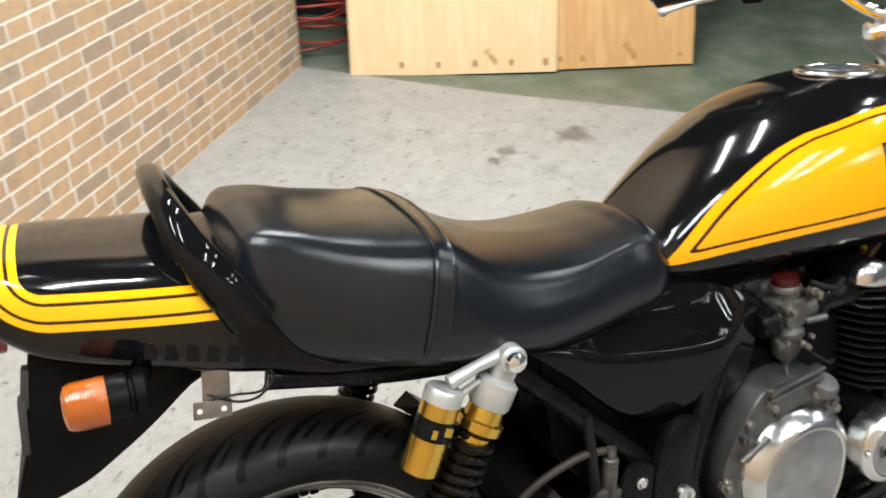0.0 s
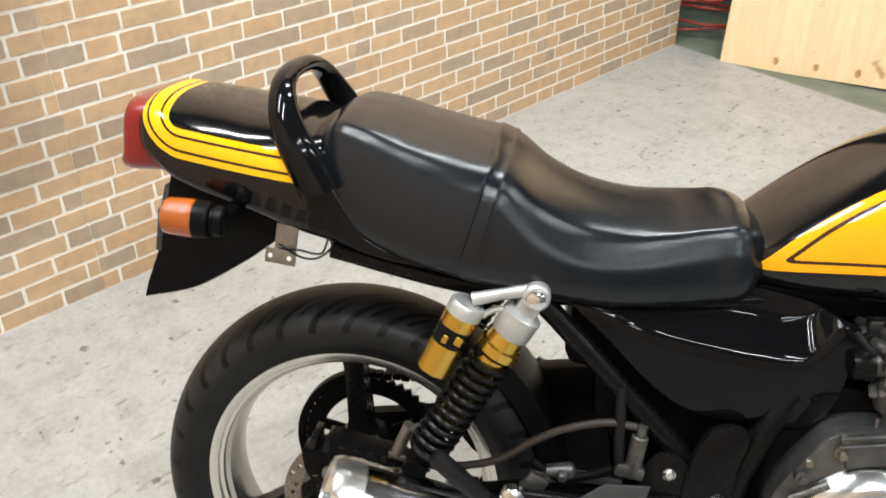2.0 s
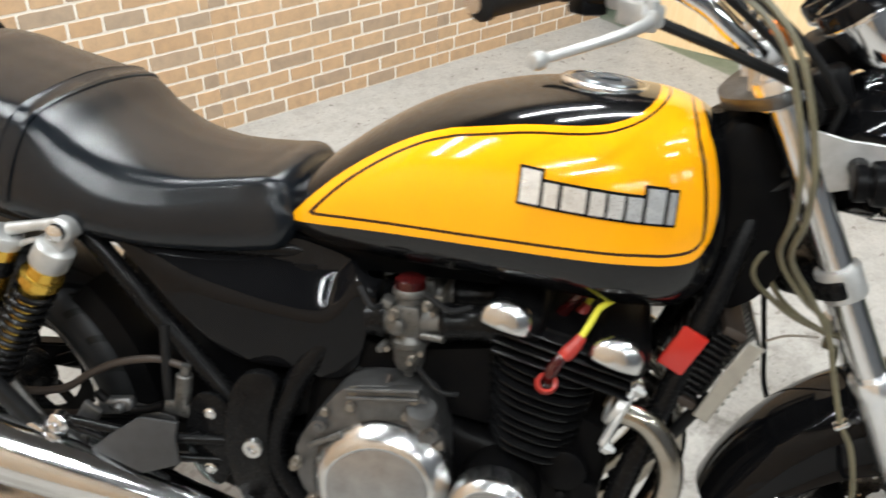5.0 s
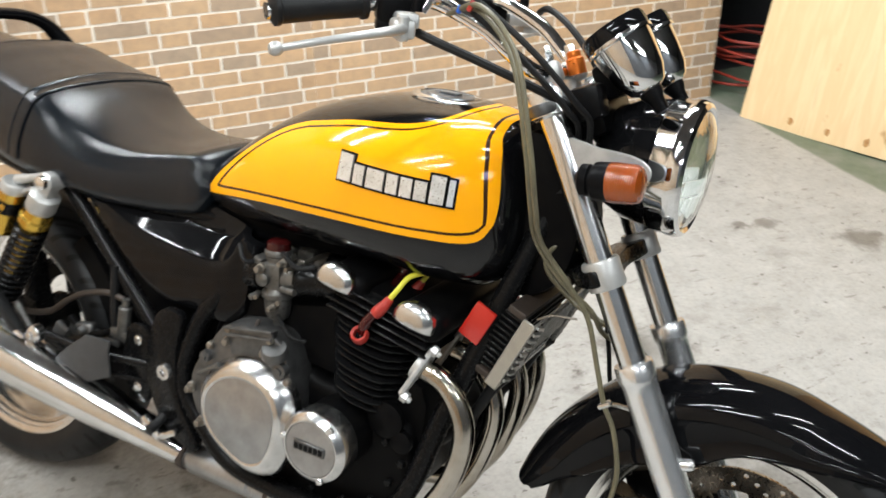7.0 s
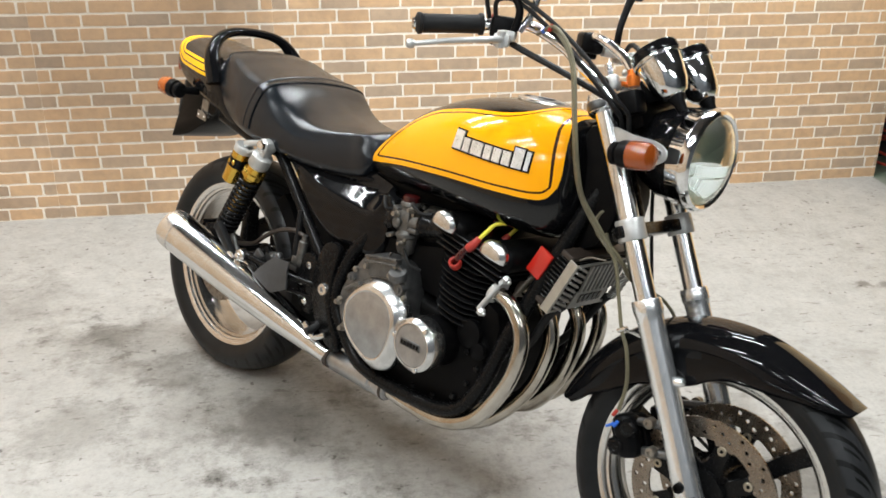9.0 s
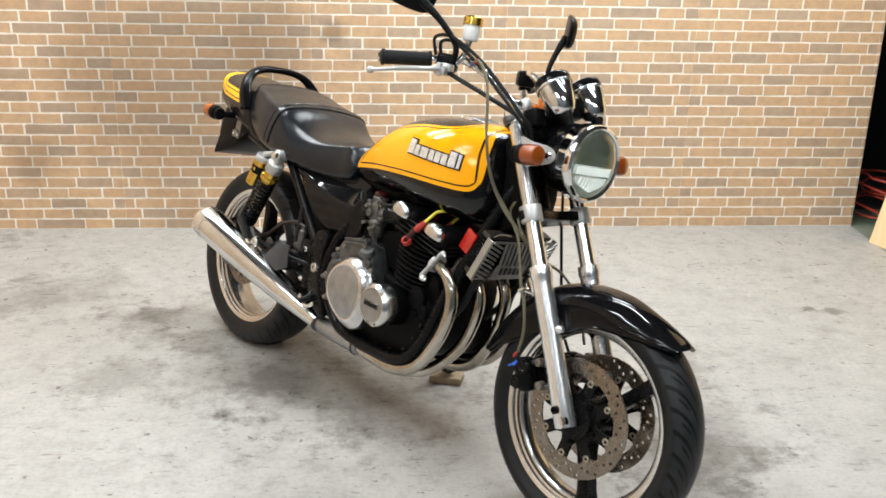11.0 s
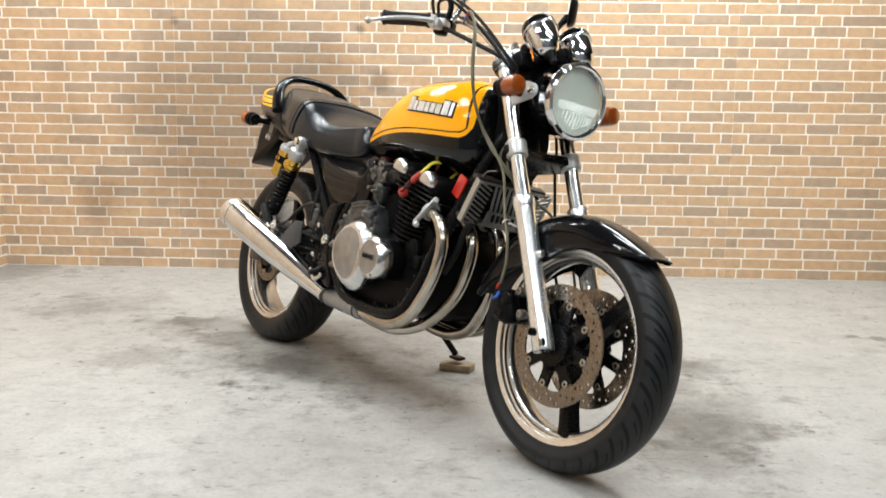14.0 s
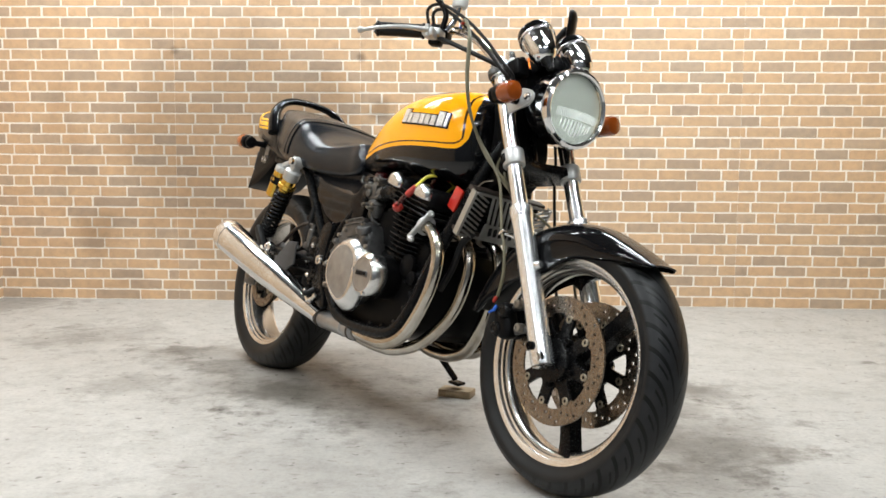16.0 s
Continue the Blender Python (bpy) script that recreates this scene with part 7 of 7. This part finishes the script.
# ---- exhaust ----
for i, y in enumerate((-0.145, -0.05, 0.05, 0.145)):
    s = -1 if y < 0 else 1
    # inner flanges get a darker metal that stands in for shade on silver
    m_ = silver_paint if abs(y) > 0.1 else rust_steel
    bm = bmesh.new()
    lathe(bm, [(0.017, -0.008), (0.024, -0.008), (0.026, -0.004), (0.026, 0.004), (0.017, 0.006)], V(0.992, y, 0.514), (0.9, 0, -0.42), 24, loop=True)
    box(bm, (0.994, y + s * 0.020, 0.512), (0.010, 0.016, 0.086), (s * 22, 24, 0), bev=0.005)
    fl = part("exhaust_flange", bm, m_, bike, "silver exhaust flange clamp" if abs(y) > 0.1 else "silver exhaust flange clamp, coloured darker for shade")
    for dz in (-0.035, 0.035):
        bm = bmesh.new()
        q = V(0.994 + dz * 0.4, y + s * (0.020 - 0.4 * dz), 0.512 + dz)
        lathe(bm, [(0.0, 0.016), (0.004, 0.016), (0.005, 0.011), (0.0085, 0.010), (0.0085, 0.0)], q, (0.9, 0, -0.42), 6)
        part("flange_nut", bm, m_, fl)
    bm = bmesh.new()
    if abs(y) > 0.1:
        pp = [(0.985, y, 0.513), (1.03, y, 0.498), (1.064, y, 0.452), (1.068, y, 0.395), (1.045, y, 0.32), (0.985, s * 0.143, 0.234), (0.90, s * 0.142, 0.194), (0.80, s * 0.14, 0.192), (0.735, s * 0.14, 0.199)]
        tube(bm, pp, 0.0168, n=18)
    else:
        pp = [(0.985, y, 0.513), (1.035, y, 0.498), (1.071, y, 0.45), (1.074, y, 0.39), (1.045, y * 1.1, 0.30), (0.975, s * 0.08, 0.215), (0.88, s * 0.095, 0.178), (0.78, s * 0.10, 0.174), (0.70, s * 0.11, 0.184)]
        tube(bm, pp, 0.0162, n=18)
    part("exhaust_header", bm, header_chrome, bike, "heat-tinted chrome header pipe")
for s in (-1, 1):
    bm = bmesh.new()
    lathe(bm, [(0.0170, -0.004), (0.0250, 0.0), (0.0255, 0.034), (0.0225, 0.037), (0.0225, 0.046), (0.026, 0.05), (0.026, 0.178), (0.0215, 0.184), (0.0215, 0.228)], V(0.735, s * 0.14, 0.199), (V(0.515, s * 0.143, 0.208) - V(0.735, s * 0.14, 0.199)), 26)
    mp_ = part("mid_pipe", bm, brushed_face, bike, "chrome mid pipe with clamp")
    bm = bmesh.new()
    lathe(bm, [(0.0225, 0), (0.0255, 0.002), (0.0255, 0.014), (0.0225, 0.016)], V(0.545, s * 0.1425, 0.2065), (-0.22, 0, 0.009), 24)
    part("pipe_clamp", bm, hose_brown, mp_, "rusty pipe clamp")
    bm = bmesh.new()
    lathe(bm, [(0.0225, 0), (0.0268, 0.002), (0.0268, 0.009), (0.0225, 0.011)], V(0.733, s * 0.14, 0.199), (-0.22, 0, 0.009), 24)
    part("pipe_clamp", bm, hose_brown, mp_, "rusty pipe clamp")
    m0, m1 = V(0.535, s * 0.143, 0.208), V(0.000, s * 0.262, 0.400)
    md = (m1 - m0)
    ln = md.length
    bm = bmesh.new()
    lathe(bm, [(0.023, 0.0), (0.026, 0.03), (0.031, 0.08), (0.041, 0.18), (0.0485, 0.30), (0.052, 0.42), (0.0535, ln - 0.055), (0.0530, ln - 0.012), (0.049, ln - 0.002), (0.045, ln - 0.003), (0.043, ln - 0.012), (0.02, ln - 0.018), (0.0, ln - 0.018)], m0, md, 48)
    mu = part("muffler", bm, muffler_chrome, bike, "tapered chrome muffler")
    bm = bmesh.new()
    lathe(bm, [(0.0536, ln - 0.040), (0.0545, ln - 0.039), (0.0545, ln - 0.020), (0.0530, ln - 0.007), (0.0495, ln + 0.001), (0.0455, ln + 0.002), (0.0450, ln - 0.006), (0.052, ln - 0.010)], m0, md, 48, loop=True)
    part("muffler_end_band", bm, rim_alu, mu, "polished aluminium end band")
    bm = bmesh.new()
    q = m0.lerp(m1, 0.55)
    box(bm, q + V(0.02, -s * 0.03, 0.06), (0.03, 0.01, 0.06), (0, 30, 0), bev=0.003)
    part("muffler_hanger", bm, cast_alu, mu)

# ---- oil cooler, reflector, stand ----
oc = V(1.107, 0, 0.566)
tilt = 24
bm = bmesh.new()
for zz, hh in ((0.056, 0.012), (-0.056, 0.012)):
    q = V(-0.012, 0, zz)
    q.rotate(Euler((0, radians(tilt), 0)))
    box(bm, oc + q, (0.03, 0.236, hh), (0, tilt, 0), bev=0.003)
TQ = Matrix.Rotation(radians(tilt), 4, "Y")


def on_guard(bm_, lx, y, lz, size, turn=0.0, bev=0.0008):
    """A bar of the guard: out of the sheet, across it, up it; turned in the sheet."""
    at = len(bm_.verts)
    box(bm_, (0, 0, 0), size, (turn, 0, 0), bev=bev, seg=1)
    bm_.verts.ensure_lookup_table()
    bmesh.ops.transform(bm_, verts=bm_.verts[at:], matrix=Matrix.Translation(oc) @ TQ @ Matrix.Translation((lx, y, lz)))


cool = part("oil_cooler", bm, hose_brown, bike, "oil cooler with slotted silver guard")
bm = bmesh.new()
on_guard(bm, -0.016, 0, 0.0, (0.026, 0.212, 0.100), 0, 0.002)
part("cooler_core", bm, engine_black, cool, "black cooler core")
for k in range(11):
    bm = bmesh.new()
    on_guard(bm, -0.014, 0, -0.046 + 0.0092 * k, (0.036 if k % 2 else 0.032, 0.226, 0.0042), 0, 0.001)
    part("core_fin", bm, fin_black, cool)
for sd in (-1, 1):
    bm = bmesh.new()
    on_guard(bm, 0.0125, sd * 0.126, 0.0, (0.020, 0.004, 0.122), 0, 0.0015)
    on_guard(bm, 0.0215, sd * 0.1245, 0.0, (0.003, 0.008, 0.122), 0, 0.001)
    part("guard_flange", bm, guard_silver, cool, "folded pale side flange of the guard")
    for k in range(9):
        bm = bmesh.new()
        on_guard(bm, 0.0245, sd * 0.101, -0.050 + 0.0125 * k, (0.007, 0.046, 0.0050), sd * 22)
        part("guard_bar", bm, guard_grey, cool)
for k in range(9):
    bm = bmesh.new()
    on_guard(bm, 0.0235, -0.060 + 0.015 * k, 0.020, (0.005, 0.0066, 0.072), 14)
    part("guard_bar", bm, guard_grey, cool)
bm = bmesh.new()
on_guard(bm, 0.021, 0, 0.057, (0.003, 0.25, 0.007))
on_guard(bm, 0.021, 0, -0.058, (0.003, 0.25, 0.006))
part("guard_edge", bm, guard_grey, cool)
bm = bmesh.new()
on_guard(bm, 0.0215, 0, -0.036, (0.003, 0.118, 0.040), 0, 0.001)
part("guard_plate", bm, guard_grey, cool, "grey plate at the foot of the guard")
for k in range(5):
    bm = bmesh.new()
    on_guard(bm, 0.0238, -0.034 + 0.017 * k, -0.034, (0.002, 0.011, 0.022), 14)
    part("plate_bar", bm, satin_black, cool)
for s in (-1, 1):
    bm = bmesh.new()
    tube(bm, [(1.11, s * 0.08, 0.515), (1.085, s * 0.09, 0.485), (1.05, s * 0.08, 0.42), (1.0, s * 0.07, 0.36)], 0.009, n=10)
    part("oil_line", bm, rubber, cool)
    bm = bmesh.new()
    box(bm, (1.061, s * 0.118, 0.592), (0.036, 0.008, 0.060), (0, 26, 0), bev=0.003)
    part("side_reflector", bm, reflector_red, bike, "red side reflector")
bm = bmesh.new()
tube(bm, [(0.655, 0.15, 0.215), (0.672, 0.215, 0.15), (0.684, 0.278, 0.088)], 0.010, n=10)
box(bm, (0.686, 0.286, 0.077), (0.05, 0.032, 0.009), (12.5, 0, 0), bev=0.003)
part("side_stand", bm, satin_black, bike, "black side stand, folded out")

# hoses and cables
CABLES = (
    (hose_olive, 0.0037, [(0.985, -0.15, 1.02), (1.045, -0.18, 1.035), (1.108, -0.203, 0.985), (1.145, -0.215, 0.881), (1.155, -0.197, 0.803), (1.155, -0.158, 0.745), (1.19, -0.132, 0.69), (1.222, -0.118, 0.640), (1.244, -0.115, 0.573), (1.261, -0.115, 0.523), (1.280, -0.115, 0.487), (1.294, -0.115, 0.427), (1.290, -0.116, 0.374)], "front_brake_hose", "aged olive front brake hose"),
    (hose_olive, 0.0037, [(0.985, -0.138, 1.025), (1.04, -0.168, 1.028), (1.100, -0.192, 0.977), (1.135, -0.203, 0.876), (1.144, -0.185, 0.80), (1.145, -0.148, 0.742), (1.18, -0.130, 0.69), (1.222, -0.11, 0.65), (1.235, -0.06, 0.60), (1.27, 0.02, 0.56), (1.29, 0.09, 0.48), (1.30, 0.13, 0.38)], "front_brake_hose", "aged olive front brake hose"),
    (rubber, 0.0045, [(0.892, -0.185, 1.035), (0.890, -0.195, 1.078), (0.945, -0.19, 1.084), (1.027, -0.170, 1.045), (1.112, -0.160, 0.988), (1.168, -0.135, 0.930), (1.183, -0.10, 0.892), (1.15, -0.06, 0.80), (0.99, -0.055, 0.73), (0.80, -0.05, 0.64)], "throttle_cable", "black throttle cable"),
    (rubber, 0.0045, [(0.900, -0.175, 1.035), (0.905, -0.185, 1.070), (0.950, -0.180, 1.072), (1.020, -0.160, 1.030), (1.095, -0.148, 0.975), (1.152, -0.122, 0.918), (1.165, -0.09, 0.880), (1.13, -0.05, 0.79), (1.0, -0.045, 0.72), (0.80, -0.04, 0.65)], "throttle_cable", "black throttle cable"),
    (rubber, 0.0055, [(0.965, 0.20, 1.01), (1.01, 0.16, 1.03), (1.09, 0.12, 0.98), (1.16, 0.09, 0.88), (1.12, 0.07, 0.76), (1.04, 0.09, 0.6)], "clutch_cable", "black clutch cable"),
    (rubber, 0.0062, [(0.935, -0.180, 1.000), (0.962, -0.184, 0.993), (0.99, -0.181, 0.984), (1.034, -0.162, 0.968), (1.078, -0.143, 0.951), (1.128, -0.118, 0.930), (1.16, -0.08, 0.905), (1.175, -0.03, 0.87)], "wiring_loom", "black wiring loom along the handlebar"),
    (rubber, 0.004, [(1.16, 0.06, 0.86), (1.152, 0.108, 0.735), (1.165, 0.106, 0.675), (1.18, 0.112, 0.597), (1.197, 0.119, 0.51), (1.217, 0.124, 0.42), (1.28, 0.122, 0.33), (1.40, 0.108, 0.27)], "speedometer_cable", "black speedometer cable"),
    (hose_olive, 0.0038, [(1.165, -0.05, 0.72), (1.142, -0.06, 0.712), (1.133, -0.062, 0.690), (1.140, -0.062, 0.672), (1.157, -0.062, 0.657), (1.188, -0.064, 0.636), (1.222, -0.070, 0.625), (1.250, -0.080, 0.622)], "horn_lead", "looped brown lead below the steering head"),
    (hose_olive, 0.0036, [(1.172, -0.05, 0.715), (1.157, -0.055, 0.700), (1.156, -0.056, 0.678), (1.172, -0.06, 0.655), (1.196, -0.063, 0.636), (1.235, -0.074, 0.620)], "horn_lead", "looped brown lead below the steering head"),
    (rust_steel, 0.0016, [(1.153, -0.125, 0.624), (1.175, -0.128, 0.636), (1.21, -0.128, 0.640)], "wire_stay", "thin steel wire stay"),
)
for mt_, r_, pts_, nm_, lb_ in CABLES:
    bm = bmesh.new()
    tube(bm, pts_, r_, n=8, k=8)
    part(nm_, bm, mt_, bike, lb_)
for p, m_ in (((1.028, -0.172, 1.034), red_rubber), ((1.008, -0.162, 1.030), blue_tape), ((1.285, -0.118, 0.366), red_rubber), ((1.291, -0.118, 0.346), blue_tape)):
    bm = bmesh.new()
    box(bm, p, (0.007, 0.007, 0.016), (0, 25, 0), bev=0.0025)
    part("hose_fitting", bm, m_, bike)

bm = bmesh.new()
box(bm, (1.262, -0.113, 0.522), (0.020, 0.014, 0.008), (0, -35, 0), bev=0.003)
tube(bm, [(1.262, -0.108, 0.520), (1.274, -0.092, 0.516), (1.290, -0.080, 0.510)], 0.0035, n=8)
part("hose_clip", bm, polished, bike, "bright clip holding the brake hose")

# wooden block under the stand
wblk = new("wood_block")
wp = bike.matrix_world @ V(0.686, 0.290, 0.06)
wblk.matrix_world = pose(wp.x, wp.y, floor_z(wp.y), 0, 0, -18)
tagged(wblk, "weathered wooden block lying under the side stand", "block")
bm = bmesh.new()
box(bm, (0, 0, 0.012), (0.104, 0.056, 0.024), bev=0.003)
part("block", bm, block_wood, wblk)


# ---- bricks: the two faced walls ----
COURSE, JOINT, PROUD = 0.0506, 0.0074, 0.0012
BOARD = 0.899
# the nine courses of a facing board: where each brick ends, in millimetres; b is a brown brick
PATTERN = ["103b 258 383 479 704b 835 899b", "48 186 347 503b 631 789 899", "77 235b 361 471 572 701b 866 899", "58b 184 333b 498 628 790 899b", "97 248 375 532b 704 840 899",
           "82 219 384 550 683 852b 899", "60 190 355 512b 643 798 899", "88b 175 270 428 558 720b 847 899b", "26 184 354b 519 651 816b 899"]


def wall_bricks(start, count, length, height, z0, shifts):
    """Rectangles (u0, u1, z0, z1, dark) of the facing boards; each board starts at another course of the pattern."""
    rng = random.Random(4)
    out = []
    for k in range(count):
        for c in range(int((height - z0) / COURSE)):
            u = 0.0
            for word in PATTERN[(-c + shifts[k % len(shifts)]) % 9].split():
                e = float(word.strip("b")) / 1000
                lo, hi = start + k * BOARD + u, start + k * BOARD + e
                lo += 0.0004 if u == 0 else JOINT / 2 + rng.uniform(-0.0016, 0.0016)
                hi -= 0.0004 if e == 0.899 else JOINT / 2 + rng.uniform(-0.0016, 0.0016)
                lo, hi = max(lo, 0.0), min(hi, length)
                if hi - lo > 0.006:
                    out.append((lo, hi, z0 + c * COURSE + JOINT / 2 + rng.uniform(-0.0008, 0.0008), z0 + (c + 1) * COURSE - JOINT / 2, word.endswith("b")))
                u = e
    return out


def brick_mesh(w, h, seed):
    """A worn facing brick about its middle: rounded corners, wavy edges, a chamfer round the face."""
    rng = random.Random(seed)
    r = min(0.0034, w * 0.3)
    ring = []
    for sx, sz, along in ((-1, -1, 0), (1, -1, 1), (1, 1, 0), (-1, 1, 1)):
        cx, cz = sx * w / 2, sz * h / 2
        a, c = r * rng.uniform(0.5, 1.3), r * rng.uniform(0.4, 1.1)
        q = (cx, cz - sz * c), (cx - sx * a, cz)
        ring += q if along == 0 else q[::-1]
        if along == 0 and w > 0.05:
            for k in (1, 2, 3):
                ring.append((cx - sx * w * k / 4, cz))
    ring = [(x + rng.uniform(-0.0007, 0.0007), z + rng.uniform(-0.0011, 0.0011)) for x, z in ring]
    n = len(ring)
    b = 0.0009
    back = [(x, 0.0, z) for x, z in ring]
    front = [(x * (1 - 2 * b / w), -PROUD, z * (1 - 2 * b / h)) for x, z in ring]
    return back + front, [tuple(range(n, 2 * n))] + [(k, (k + 1) % n, n + (k + 1) % n, n + k) for k in range(n)]


shared = {}


def lay(wall, m, bricks, near):
    picked, rest = [], []
    for q in bricks:
        (picked if near(q) and len(picked) < 300 else rest).append(q)
    for i, (u0, u1, z0, z1, dk) in enumerate(picked):
        key = (round(u1 - u0, 3), dk, i % 3)
        if key not in shared:
            me = bpy.data.meshes.new("brick")
            me.from_pydata(brick_mesh(key[0], z1 - z0, len(shared))[0], [], brick_mesh(key[0], z1 - z0, len(shared))[1])
            me.materials.append(brick_brown if dk else brick_tan)
            shared[key] = me
        o = new("brick", shared[key])
        o.parent = wall
        o.matrix_basis = m @ Matrix.Translation(((u0 + u1) / 2, 0, (z0 + z1) / 2))
    vs, fs, mi = [], [], []
    for i, (u0, u1, z0, z1, dk) in enumerate(rest):
        n = len(vs)
        bv, bf = brick_mesh(u1 - u0, z1 - z0, i)
        mm = m @ Matrix.Translation(((u0 + u1) / 2, 0, (z0 + z1) / 2))
        vs += [mm @ Vector(p) for p in bv]
        fs += [tuple(k + n for k in fc) for fc in bf]
        mi += [1 if dk else 0] * len(bf)
    me = bpy.data.meshes.new("brick_field")
    me.from_pydata(vs, [], fs)
    me.materials.append(field_tan)
    me.materials.append(field_brown)
    me.polygons.foreach_set("material_index", mi)
    o = new("brick_field", me)
    o.parent = wall
    tagged(o, "further courses of tan and brown bricks", kind="stuff")


L_back = XE - XL
lay(wall_back, Matrix.Translation((XL, -0.0, 0)), wall_bricks(-0.011, 6, L_back, CEIL - 0.02, 0.0, (0, 3, 1, 2, 6, 4)), lambda q: q[2] < 1.05 and 0.75 < q[0] < 2.85)
# all side-wall bricks above 0.97 m are brown, to paint the shade there
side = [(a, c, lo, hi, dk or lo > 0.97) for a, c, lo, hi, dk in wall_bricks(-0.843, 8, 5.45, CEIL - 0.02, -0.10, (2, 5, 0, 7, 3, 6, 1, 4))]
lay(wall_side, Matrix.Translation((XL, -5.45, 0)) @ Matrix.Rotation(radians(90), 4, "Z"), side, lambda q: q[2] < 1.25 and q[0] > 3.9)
